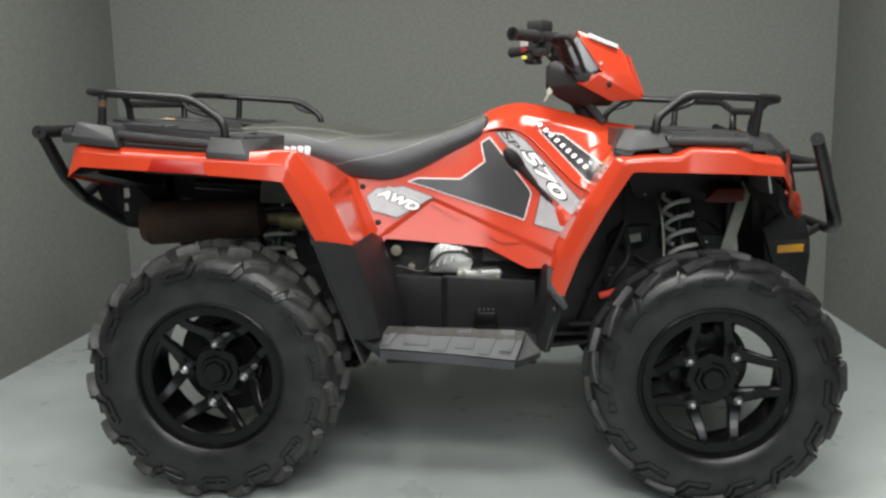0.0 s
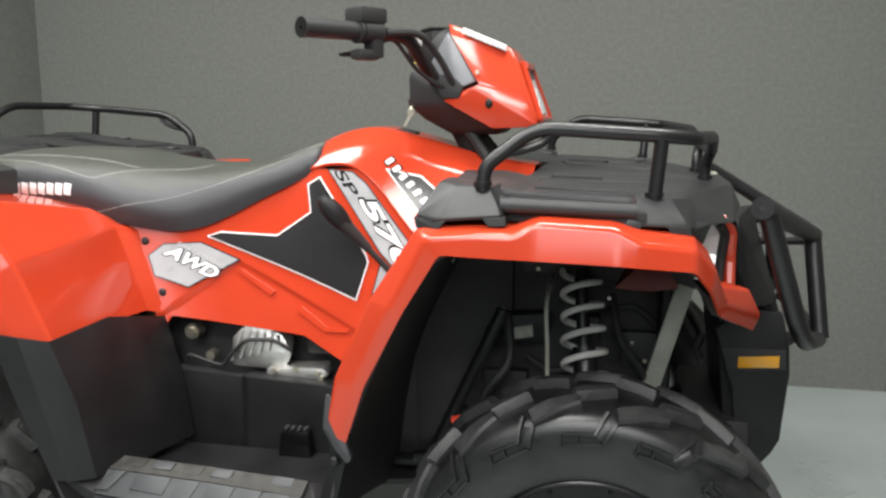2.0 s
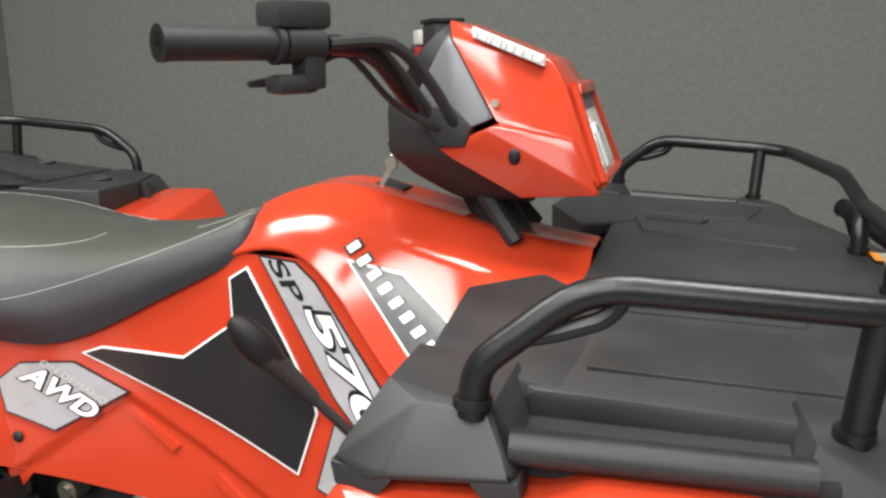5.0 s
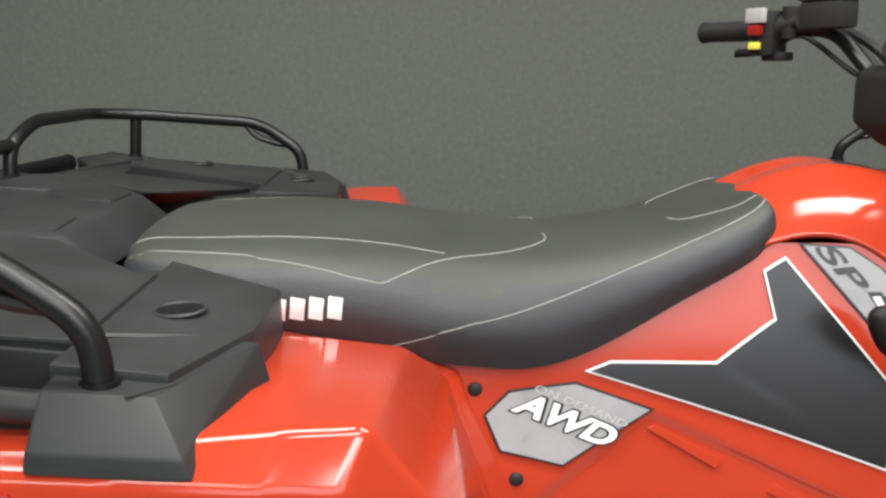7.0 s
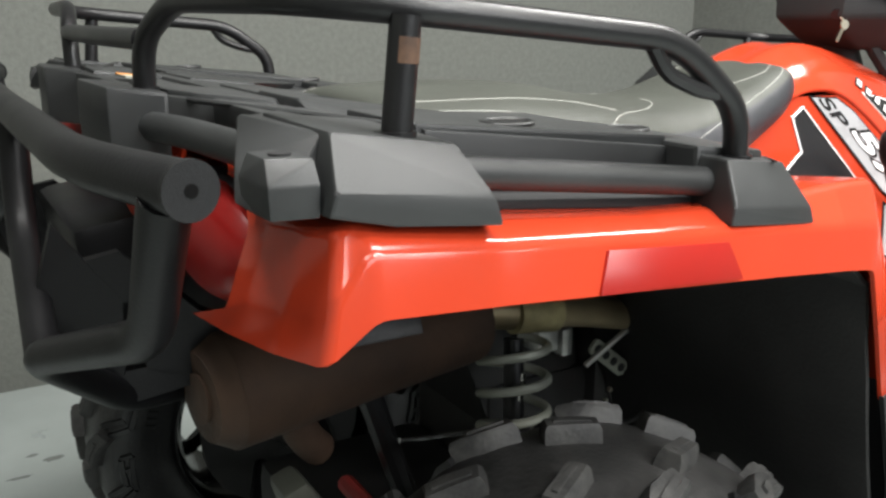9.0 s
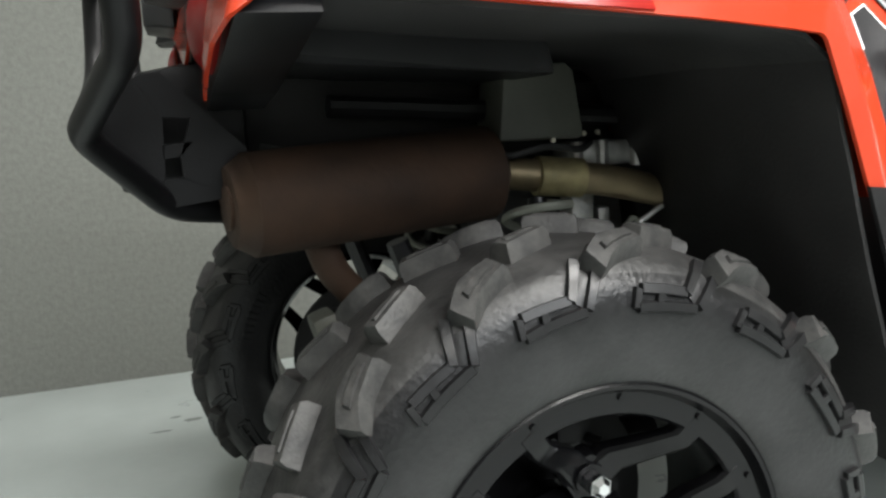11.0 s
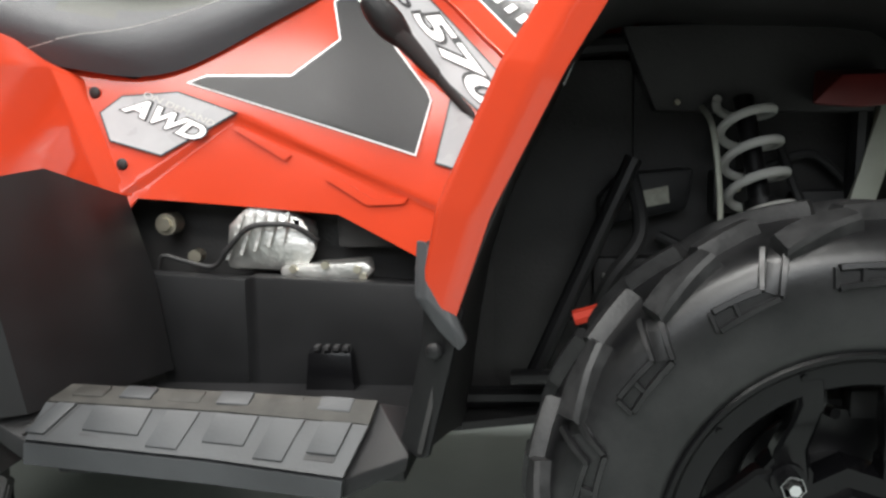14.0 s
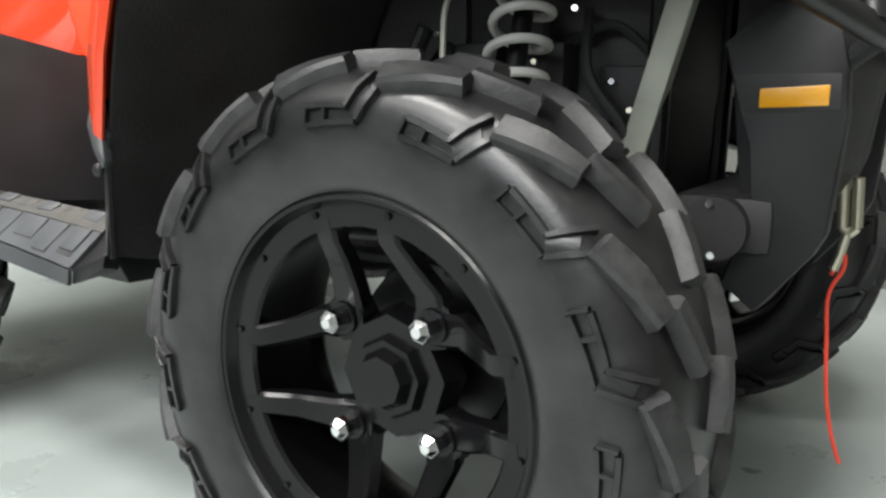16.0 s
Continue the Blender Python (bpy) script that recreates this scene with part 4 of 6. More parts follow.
centre = []
for s in (-1, 1):
    centre += [(-0.748, s * 0.140, zr(-0.748) + 0.004), (-0.87, s * 0.265, zr(-0.87) + 0.004), (-0.704, s * 0.150, 0.926), (-0.72, s * 0.175, 0.930), (-0.87, s * 0.284, 0.948)]
rear_rack = part("rear_rack", hull(bmesh.new(), centre, 0.005), RACKP, quad, "grained black plastic rear rack with steel rails", sharp=25)
for s in (-1, 1):
    for outline, drop, lift in (([(-0.484, 0.308), (-0.487, 0.435), (-0.525, 0.545), (-0.605, 0.545), (-0.605, 0.235), (-0.556, 0.268)], 0.048, 0.009),
                                ([(-0.84, 0.0), (-0.84, 0.30), (-0.93, 0.25), (-0.985, 0.225), (-0.965, 0.0)], 0.026, -0.001),
                                ([(-0.84, 0.28), (-0.84, 0.51), (-0.95, 0.50), (-0.960, 0.462), (-0.916, 0.447)], 0.026, 0.001),
                                ([(-0.84, 0.27), (-0.85, 0.35), (-0.914, 0.445), (-0.918, 0.38), (-0.915, 0.25)], 0.026, 0.000),
                                ([(-0.86, 0.275), (-0.86, 0.12), (-0.955, 0.10), (-0.947, 0.225), (-0.925, 0.245)], 0.014, 0.004),
                                ([(-0.760, 0.135), (-0.765, 0.06), (-0.85, 0.06), (-0.85, 0.215)], 0.012, 0.007),
                                ([(-0.95, 0.245), (-0.965, 0.10), (-1.008, 0.12), (-1.002, 0.238)], 0.066, 0.002)):
        part("deck_panel", deck_piece(bmesh.new(), [(x, s * y) for x, y in outline], drop, lift), RACKP, rear_rack, sharp=16)
    wing = [(x, s * y, 0.9745 + (-0.742 - x) * 0.095 + d) for x, y in ((-0.600, 0.505), (-0.600, 0.300), (-0.64, 0.352), (-0.70, 0.397), (-0.79, 0.402), (-0.845, 0.390), (-0.845, 0.505)) for d in (0, -0.045)]
    part("deck_wing", hull(bmesh.new(), wing, 0.003), RACKP, rear_rack, sharp=16)
    valley = [(x, s * y, z + d) for x, y, z in ((-0.600, 0.505, 0.9465), (-0.600, 0.23, 0.9465), (-0.69, 0.26, 0.948), (-0.845, 0.29, 0.952), (-0.845, 0.505, 0.952)) for d in (0, -0.03)]
    part("deck_valley", hull(bmesh.new(), valley, 0.003), RACKP, rear_rack, sharp=16)
    ramp = [(-0.849, 0.292, 0.986), (-0.849, 0.19, 0.986), (-0.745, 0.170, 0.968), (-0.62, 0.285, 0.955), (-0.847, 0.378, 0.956), (-0.79, 0.384, 0.954), (-0.70, 0.378, 0.950), (-0.63, 0.330, 0.950), (-0.849, 0.2, 0.94), (-0.64, 0.28, 0.94)]
    part("deck_ramp", hull(bmesh.new(), [(x, s * y, z) for x, y, z in ramp], 0.003), RACKP, rear_rack, sharp=12)
    part("deck_ridge", bar([(-0.936, s * 0.242, 0.9838), (-0.853, s * 0.500, 0.9825), (-0.60, s * 0.487, 0.9585), (-0.50, s * 0.447, 0.9408)], 0.0028, 6, 0.01), RACKP, rear_rack)
    # Dark block on the ramp, coloured for the shade in a slot.
    part("deck_slot_shade", hull(bmesh.new(), [(x, s * y, z) for x, y in ((-0.800, 0.372), (-0.715, 0.366), (-0.700, 0.380), (-0.790, 0.386)) for z in (0.945, 0.9585)], 0), DARK, rear_rack)
b = hull(bmesh.new(), [(x, y, zr(x) + d) for x in (-0.945, -0.918) for y in (-0.04, 0.02) for d in (0.003, 0.0052)], 0)
part("warning_label", b, LABEL, rear_rack, "white warning label with orange band")
part("label_band", hull(bmesh.new(), [(x, y, zr(x) + d) for x in (-0.945, -0.918) for y in (0.006, 0.0205) for d in (0.004, 0.0058)], 0), ORANGE, rear_rack)
for s in (-1, 1):
    for x, y, z in ((-0.553, 0.405, 0.9525), (-0.742, 0.470, 0.9755)):
        # Black disc on the deck; the hole's shade is put into its colour.
        b = bmesh.new()
        disc(b, (x, s * y, z - 0.004), (0, 0, 1), 0.020, 0.005, 20)
        part("deck_hole_shade", b, BUMPER, rear_rack)
        part("hole_rim", bar([(x + 0.021 * math.cos(q * math.pi / 8), s * y + 0.021 * math.sin(q * math.pi / 8), z + 0.0004) for q in range(17)], 0.002, 6, 0), RACKP, rear_rack)
    # front foot block
    b = bmesh.new()
    hull(b, [(-0.600, s * 0.572, 0.949), (-0.528, s * 0.568, 0.941), (-0.480, s * 0.45, 0.938), (-0.605, s * 0.45, 0.952), (-0.606, s * 0.590, 0.914), (-0.508, s * 0.586, 0.904),
             (-0.609, s * 0.590, 0.899), (-0.502, s * 0.587, 0.888), (-0.470, s * 0.45, 0.892), (-0.605, s * 0.45, 0.897)], 0.0025)
    part("rack_foot", b, RACKP, rear_rack, sharp=16)
    part("foot_seam", bar([(-0.545, s * 0.574, 0.9435), (-0.520, s * 0.545, 0.9405), (-0.56, s * 0.475, 0.947)], 0.0012, 6, 0.004), DARK, rear_rack)
    # rear foot block
    b = bmesh.new()
    hull(b, [(-0.850, s * 0.567, 0.978), (-0.938, s * 0.569, 0.991), (-0.834, s * 0.591, 0.946), (-0.945, s * 0.592, 0.959), (-0.827, s * 0.592, 0.926), (-0.949, s * 0.590, 0.944), (-0.905, s * 0.591, 0.934),
             (-0.85, s * 0.46, 0.982), (-0.94, s * 0.46, 0.993), (-0.83, s * 0.46, 0.925), (-0.95, s * 0.46, 0.94)], 0.0025)
    part("rack_foot", b, RACKP, rear_rack, sharp=16)
    b = bmesh.new()
    hull(b, [(-0.950, s * 0.573, 0.977), (-0.976, s * 0.562, 0.977), (-0.976, s * 0.53, 0.977), (-0.950, s * 0.53, 0.977), (-0.949, s * 0.580, 0.962), (-0.979, s * 0.574, 0.962), (-0.982, s * 0.53, 0.962), (-0.949, s * 0.578, 0.942), (-0.978, s * 0.573, 0.942), (-0.98, s * 0.53, 0.942), (-0.95, s * 0.53, 0.942)], 0.0015)
    hull(b, [(-0.958, s * 0.462, 0.9925), (-0.938, s * 0.556, 0.989), (-0.925, s * 0.456, 0.988), (-0.978, s * 0.512, 0.967), (-0.955, s * 0.560, 0.967), (-0.985, s * 0.530, 0.946), (-0.975, s * 0.565, 0.940), (-0.960, s * 0.470, 0.945), (-0.93, s * 0.56, 0.94), (-0.925, s * 0.458, 0.94)], 0.002)
    # Dark disc on the cup, painted for the shade in its hole.
    part("cup_hole_shade", disc(bmesh.new(), (-0.9635, s * 0.553, 0.9755), (0, 0, 1), 0.007, 0.003, 14), DARK, rear_rack)
    part("rack_corner", b, RACKP, rear_rack, sharp=16)
    # recess floor
    b = bmesh.new()
    hull(b, [(x, s * y, z + d) for x, z in ((-0.60, 0.902), (-0.84, 0.924)) for y in (0.49, 0.545) for d in (0.004, 0.012)], 0.002)
    part("recess_floor", b, DARK, rear_rack)
    b = bmesh.new()
    tube(b, [(-0.58, s * 0.552, 0.926), (-0.84, s * 0.556, 0.957)], 0.0120, 14, 0)
    part("side_grip", b, RACKP, rear_rack)
    part("rear_grip", bar([(-0.968, s * 0.225, 0.961), (-0.950, s * 0.30, 0.961), (-0.932, s * 0.47, 0.959)], 0.0135, 14, 0.03), RACKP, rear_rack)
    b = bmesh.new()
    hull(b, [(x, s * y, zr(x) + d) for x in (-0.60, -0.84) for y in (0.496, 0.51) for d in (0.004, -0.05)], 0.002)
    part("recess_wall", b, RACKP, rear_rack)
    # rail
    rail = part("rail", tube(bmesh.new(), [(-0.568, s * 0.552, 0.930), (-0.570, s * 0.552, 0.985), (-0.645, s * 0.553, 1.041), (-0.875, s * 0.549, 1.061), (-0.940, s * 0.50, 1.067), (-0.950, s * 0.28, 1.069), (-0.962, s * 0.212, 1.035), (-0.962, s * 0.206, 0.975)], 0.0105, 12, 0.035), STEEL, rear_rack, "black steel tube rail, slightly rusted weld")
    part("post", tube(bmesh.new(), [(-0.884, s * 0.549, 0.975), (-0.876, s * 0.549, 1.057)], 0.0105, 12, 0), STEEL, rail)
    part("tie_loop", tube(bmesh.new(), [(-0.672, s * 0.553, 1.039), (-0.655, s * 0.553, 1.016), (-0.620, s * 0.553, 1.003), (-0.597, s * 0.553, 0.999)], 0.0064, 8, 0.012), STEEL, rail)
    for x, y, z in ((-0.568, 0.552, 0.944), (-0.884, 0.549, 0.982), (-0.962, 0.206, 0.990)):
        part("collar", disc(bmesh.new(), (x, s * y, z - 0.002), (0, 0, 1), 0.0135, 0.006, 14), STEEL, rail)
    if s < 0:
        part("rust_spot", tube(bmesh.new(), [(-0.8785, s * 0.549, 1.028), (-0.8770, s * 0.549, 1.044)], 0.0107, 12, 0), RUSTSPOT, rear_rack)

part("rear_crossbar", bar([(-0.962, -0.214, 1.036), (-0.966, 0, 1.036), (-0.962, 0.214, 1.036)], 0.0105, 12, 0.03), STEEL, rear_rack)

# front rack
pts = []
for s in (-1, 1):
    pts += [(0.50, s * 0.49, 0.934), (0.748, s * 0.498, 0.926), (0.868, s * 0.14, 0.922), (0.50, s * 0.24, 0.936),
            (0.50, s * 0.488, 0.900), (0.70, s * 0.488, 0.890), (0.772, s * 0.500, 0.888), (0.808, s * 0.468, 0.886), (0.850, s * 0.38, 0.880), (0.895, s * 0.16, 0.855), (0.50, s * 0.24, 0.91)]
front_rack = part("front_rack", hull(bmesh.new(), pts, 0.006), RACKP, quad, "grained black plastic front rack with steel rails", sharp=25)
for s in (-1, 1):
    for top in ([(0.54, 0.44), (0.54, 0.30), (0.70, 0.30), (0.73, 0.44)], [(0.53, 0.27), (0.55, 0.15), (0.75, 0.10), (0.72, 0.27)]):
        part("deck_panel", hull(bmesh.new(), [(x, s * y, z) for x, y in top for z in (0.920, 0.9368 - 0.04 * (x - 0.54))], 0.0015), RACKP, front_rack, sharp=16)
    # Dark block on the deck whose colour stands for a slot's shade.
    part("deck_slot_shade", hull(bmesh.new(), [(x, s * y, z) for x, y in ((0.548, 0.235), (0.63, 0.225), (0.64, 0.25), (0.552, 0.262)) for z in (0.930, 0.9402 - 0.04 * (x - 0.54))], 0), DARK, front_rack)
    part("deck_wing", hull(bmesh.new(), [(0.42, s * 0.48, 0.948), (0.40, s * 0.27, 0.950), (0.46, s * 0.16, 0.941), (0.535, s * 0.24, 0.934), (0.535, s * 0.485, 0.932), (0.42, s * 0.48, 0.90), (0.40, s * 0.27, 0.90), (0.46, s * 0.16, 0.91), (0.52, s * 0.49, 0.90)], 0.004), RACKP, front_rack, sharp=16)
for s in (-1, 1):
    b = bmesh.new()
    hull(b, [(0.442, s * 0.566, 0.9465), (0.492, s * 0.569, 0.9460), (0.412, s * 0.540, 0.952), (0.422, s * 0.591, 0.902), (0.508, s * 0.590, 0.909), (0.382, s * 0.578, 0.905), (0.410, s * 0.588, 0.896), (0.514, s * 0.588, 0.904),
             (0.41, s * 0.46, 0.952), (0.49, s * 0.46, 0.944), (0.385, s * 0.46, 0.895), (0.51, s * 0.46, 0.895)], 0.003)
    hull(b, [(0.380, s * 0.578, 0.902), (0.430, s * 0.590, 0.899), (0.418, s * 0.590, 0.884), (0.384, s * 0.580, 0.886), (0.38, s * 0.55, 0.902), (0.43, s * 0.55, 0.899), (0.418, s * 0.56, 0.885), (0.384, s * 0.55, 0.888)], 0.0015)
    hull(b, [(0.482, s * 0.590, 0.904), (0.515, s * 0.589, 0.906), (0.517, s * 0.589, 0.893), (0.492, s * 0.590, 0.891), (0.482, s * 0.56, 0.904), (0.515, s * 0.56, 0.906), (0.517, s * 0.56, 0.893), (0.492, s * 0.56, 0.891)], 0.0015)
    part("rack_foot", b, RACKP, front_rack, sharp=16)
    b = bmesh.new()
    hull(b, [(0.697, s * 0.537, 0.931), (0.744, s * 0.520, 0.929), (0.682, s * 0.560, 0.898), (0.766, s * 0.545, 0.896), (0.680, s * 0.560, 0.893), (0.771, s * 0.544, 0.890), (0.80, s * 0.468, 0.882), (0.775, s * 0.46, 0.925), (0.69, s * 0.46, 0.934), (0.68, s * 0.46, 0.89)], 0.003)
    hull(b, [(0.678, s * 0.561, 0.897), (0.705, s * 0.556, 0.896), (0.700, s * 0.557, 0.882), (0.678, s * 0.561, 0.884), (0.678, s * 0.53, 0.897), (0.705, s * 0.53, 0.896), (0.70, s * 0.53, 0.884), (0.678, s * 0.53, 0.885)], 0.0015)
    hull(b, [(0.738, s * 0.551, 0.894), (0.771, s * 0.545, 0.892), (0.774, s * 0.543, 0.876), (0.746, s * 0.549, 0.879), (0.738, s * 0.52, 0.894), (0.771, s * 0.52, 0.892), (0.774, s * 0.52, 0.878), (0.746, s * 0.52, 0.881)], 0.0015)
    part("rack_foot", b, RACKP, front_rack, sharp=16)
    b = bmesh.new()
    hull(b, [(0.772, s * 0.536, 0.886), (0.794, s * 0.480, 0.857), (0.807, s * 0.470, 0.889), (0.785, s * 0.500, 0.895), (0.765, s * 0.46, 0.89), (0.765, s * 0.48, 0.862)], 0.003)
    part("headlight_brow", b, RACKP, front_rack, sharp=16)
    b = bmesh.new()
    tube(b, [(0.505, s * 0.567, 0.922), (0.695, s * 0.549, 0.913)], 0.0125, 14, 0)
    part("side_grip", b, RACKP, front_rack)
    part("recess_floor", hull(bmesh.new(), [(x, s * y, z) for x in (0.49, 0.71) for y in (0.480, 0.556) for z in (0.896, 0.9120)], 0.002), DARK, front_rack)
    rail = part("rail", tube(bmesh.new(), [(0.48, s * 0.567, 0.940), (0.482, s * 0.565, 0.975), (0.552, s * 0.552, 1.030), (0.735, s * 0.533, 1.018), (0.775, s * 0.51, 1.014), (0.822, s * 0.25, 1.008), (0.832, s * 0.135, 0.980), (0.824, s * 0.105, 0.955), (0.824, s * 0.104, 0.920)], 0.0105, 12, 0.03), STEEL, front_rack, "black steel tube rail")
    part("post", tube(bmesh.new(), [(0.72, s * 0.521, 0.925), (0.728, s * 0.532, 1.014)], 0.0105, 12, 0), STEEL, rail)
    part("tie_loop", tube(bmesh.new(), [(0.578, s * 0.549, 1.027), (0.565, s * 0.551, 1.008), (0.53, s * 0.555, 0.997), (0.508, s * 0.56, 0.994)], 0.0064, 8, 0.012), STEEL, rail)
    for x, y, z in ((0.48, 0.567, 0.950), (0.72, 0.521, 0.934), (0.824, 0.104, 0.928)):
        part("collar", disc(bmesh.new(), (x, s * y, z - 0.002), (0, 0, 1), 0.0135, 0.006, 14), STEEL, rail)

part("front_crossbar", bar([(0.832, -0.136, 0.981), (0.836, 0, 0.980), (0.832, 0.136, 0.981)], 0.0105, 12, 0.03), STEEL, front_rack)

# nose: black cover, headlights, reflectors
b = bmesh.new()
for s in (-1, 1):
    hull(b, [(0.86, s * 0.155, 0.855), (0.91, s * 0.15, 0.850), (0.955, s * 0.155, 0.70), (0.978, s * 0.160, 0.63), (0.965, s * 0.160, 0.52), (0.93, s * 0.155, 0.43), (0.875, s * 0.155, 0.45), (0.855, s * 0.155, 0.63),
             (0.86, 0, 0.855), (0.93, 0, 0.85), (0.975, 0, 0.70), (0.995, 0, 0.62), (0.975, 0, 0.50), (0.93, 0, 0.43), (0.87, 0, 0.45)], 0.006)
part("nose_cover", b, BLACK, quad, "black plastic nose cover", sharp=25)
b = prism(bmesh.new(), [(0.848, 0.652), (0.874, 0.574), (0.889, 0.545), (0.896, 0.470), (0.860, 0.380), (0.902, 0.349), (0.960, 0.422), (0.973, 0.448), (0.983, 0.575), (0.981, 0.623), (0.966, 0.688), (0.90, 0.700)], "y", -0.170, -0.145, 0.004)
plates = both("nose_side_plate", b, BLACK, "black plastic side plate under the front fascia", sharp=25)
c = part("reflector_recess", hull(bmesh.new(), [(x, y, z) for x, z in ((0.861, 0.619), (0.974, 0.621), (0.976, 0.583), (0.879, 0.576)) for y in (-0.1708, -0.165)], 0.0003), DARK, plates[0])
mirrored(c, plates[1])
b = bmesh.new()
hull(b, [(x, y, z) for x, z in ((0.892, 0.604), (0.964, 0.609), (0.964, 0.587), (0.892, 0.583)) for y in (-0.172, -0.164)], 0.001)
both("side_reflector", b, AMBER, "amber plastic side reflector")
HL = [Vector(p) for p in ((0.790, -0.460, 0.852), (0.796, -0.450, 0.882), (0.826, -0.424, 0.886), (0.838, -0.402, 0.868), (0.834, -0.400, 0.835), (0.830, -0.412, 0.793), (0.802, -0.443, 0.798))]
HL = [p + Vector((-0.008, 0.025, -0.009)) for p in HL]
MID, OUT = sum(HL, Vector()) / 7, Vector((0.82, -0.57, 0.0))


def lamp_ring(k, d):
    return [MID + (p - MID) * k + OUT * d for p in HL]


b = bmesh.new()
rings = [[b.verts.new(p) for p in lamp_ring(k, d)] for k, d in ((1.20, 0.001), (1.18, 0.006), (1.06, 0.007), (1.0, -0.002), (0.55, -0.03), (0.16, -0.045), (0.14, -0.02))]
for p, q in zip(rings, rings[1:]):
    for i in range(7):
        b.faces.new((p[i], p[(i + 1) % 7], q[(i + 1) % 7], q[i]))
b.faces.new(rings[-1])
n, f = both("headlight", b, REFLECT, "clear faceted headlight set in the fender", sharp=12)
b = bmesh.new()
rings = [[b.verts.new(p) for p in lamp_ring(k, d)] for k, d in ((1.22, 0.0), (1.12, -0.035), (0.7, -0.06))]
for p, q in zip(rings, rings[1:]):
    for i in range(7):
        b.faces.new((p[i], p[(i + 1) % 7], q[(i + 1) % 7], q[i]))
b.faces.new(rings[-1])
h = part("housing", b, LINER, n)
mirrored(h, f)
b = bmesh.new()
rings = [[b.verts.new(p) for p in lamp_ring(k, d)] for k, d in ((1.05, 0.002), (1.04, 0.008), (0.8, 0.014), (0.4, 0.017))]
for p, q in zip(rings, rings[1:]):
    for i in range(7):
        b.faces.new((p[i], p[(i + 1) % 7], q[(i + 1) % 7], q[i]))
b.faces.new(rings[-1])
o = part("lens", b, LENS, n)
o.visible_shadow = False
mirrored(o, f).visible_shadow = False
ring = lamp_ring(1.10, 0.004)
b = bar([ring[2], ring[3], ring[4], ring[5]], 0.008, 8, 0.01)
both("headlight_bezel", b, BLACK)
b = bar([ring[2] + Vector((0.004, 0.010, 0.004)), ring[3] + Vector((0.011, 0.012, 0.002)), ring[4] + Vector((0.015, 0.016, -0.006)), ring[5] + Vector((0.019, 0.014, -0.010))], 0.0095, 8, 0.012)
both("bezel_edge", b, RED)

b = hull(bmesh.new(), [(0.858, -0.350, 0.885), (0.860, -0.352, 0.80), (0.892, -0.330, 0.735), (0.905, -0.15, 0.885), (0.955, -0.15, 0.70), (0.80, -0.30, 0.885), (0.83, -0.30, 0.72), (0.85, -0.15, 0.70)], 0.005)
both("front_fascia", b, BLACK, "black plastic front fascia beside the headlight", sharp=20)

# front bumper
bumper = part("front_bumper", bar([(0.869, -0.518, 0.918), (1.010, -0.18, 0.832), (1.018, 0, 0.828), (1.010, 0.18, 0.832), (0.869, 0.518, 0.918)], 0.0150, 14, 0.05), STEEL, quad, "black tubular steel front bumper")
part("lower_tube", bar([(0.880, -0.492, 0.908), (0.935, -0.468, 0.735), (0.955, -0.43, 0.705), (1.02, -0.21, 0.655), (1.022, 0.21, 0.655), (0.955, 0.43, 0.705), (0.935, 0.468, 0.735), (0.880, 0.492, 0.908)], 0.0145, 14, 0.05), STEEL, bumper)
for s in (-1, 1):
    part("upright", bar([(0.998, s * 0.21, 0.838), (1.012, s * 0.255, 0.668)], 0.0145, 12, 0), STEEL, bumper)
    part("bracket", bar([(1.0, s * 0.16, 0.825), (0.90, s * 0.14, 0.82)], 0.011, 10, 0), BLACK, bumper)
    part("bracket", bar([(1.01, s * 0.16, 0.66), (0.93, s * 0.14, 0.60)], 0.012, 10, 0), BLACK, bumper)
    b = bmesh.new()
    disc(b, (0.869, s * 0.518, 0.918), (-0.38, s * 0.92, 0.09), 0.0162, 0.004, 24)
    cap = part("end_cap", b, BLACK, bumper)
    part("cap_screw", disc(bmesh.new(), (0.8674, s * 0.5219, 0.9184), (-0.38, s * 0.92, 0.09), 0.0032, 0.0006, 8), DARK, bumper)
b = bmesh.new()
disc(b, (0.858, -0.175, 0.447), (0, -1, 0), 0.037, 0.022, 28)
box(b, (0.80, -0.18, 0.415), (0.92, 0.18, 0.485), 0.02)
winch = part("winch", b, DARK, quad, "black winch behind the bumper")
for x, z in ((0.853, 0.476), (0.858, 0.417)):
    c = bmesh.new()
    disc(c, (x, -0.196, z), (0, -1, 0), 0.0048, 0.006, 6)
    part("bolt", c, CHROME, winch)
b = bar([(0.962, -0.03, 0.502), (0.966, -0.03, 0.435)], 0.0072, 12, 0)
tube(b, [(0.979, -0.03, 0.498), (0.982, -0.03, 0.437)], 0.0068, 12, 0)
tube(b, [(0.966, -0.03, 0.436), (0.974, -0.03, 0.428), (0.982, -0.03, 0.437)], 0.006, 10, 0.004)
tube(b, [(0.972, -0.03, 0.430), (0.966, -0.03, 0.400), (0.960, -0.03, 0.382)], 0.0055, 10, 0.01)
part("cable_boot", bar([(0.765, -0.15, 0.463), (0.79, -0.15, 0.474)], 0.006, 8, 0), STRAP, quad, "small red rubber cable boot")
part("winch_hook", b, ZINC, quad)
b = tube(bmesh.new(), catmull([(0.958, -0.03, 0.375), (0.970, -0.03, 0.402), (0.972, -0.031, 0.385), (0.958, -0.034, 0.35), (0.960, -0.03, 0.29), (0.966, -0.032, 0.22), (0.976, -0.034, 0.17), (0.988, -0.03, 0.131)], 6), 0.0026, 6, 0)
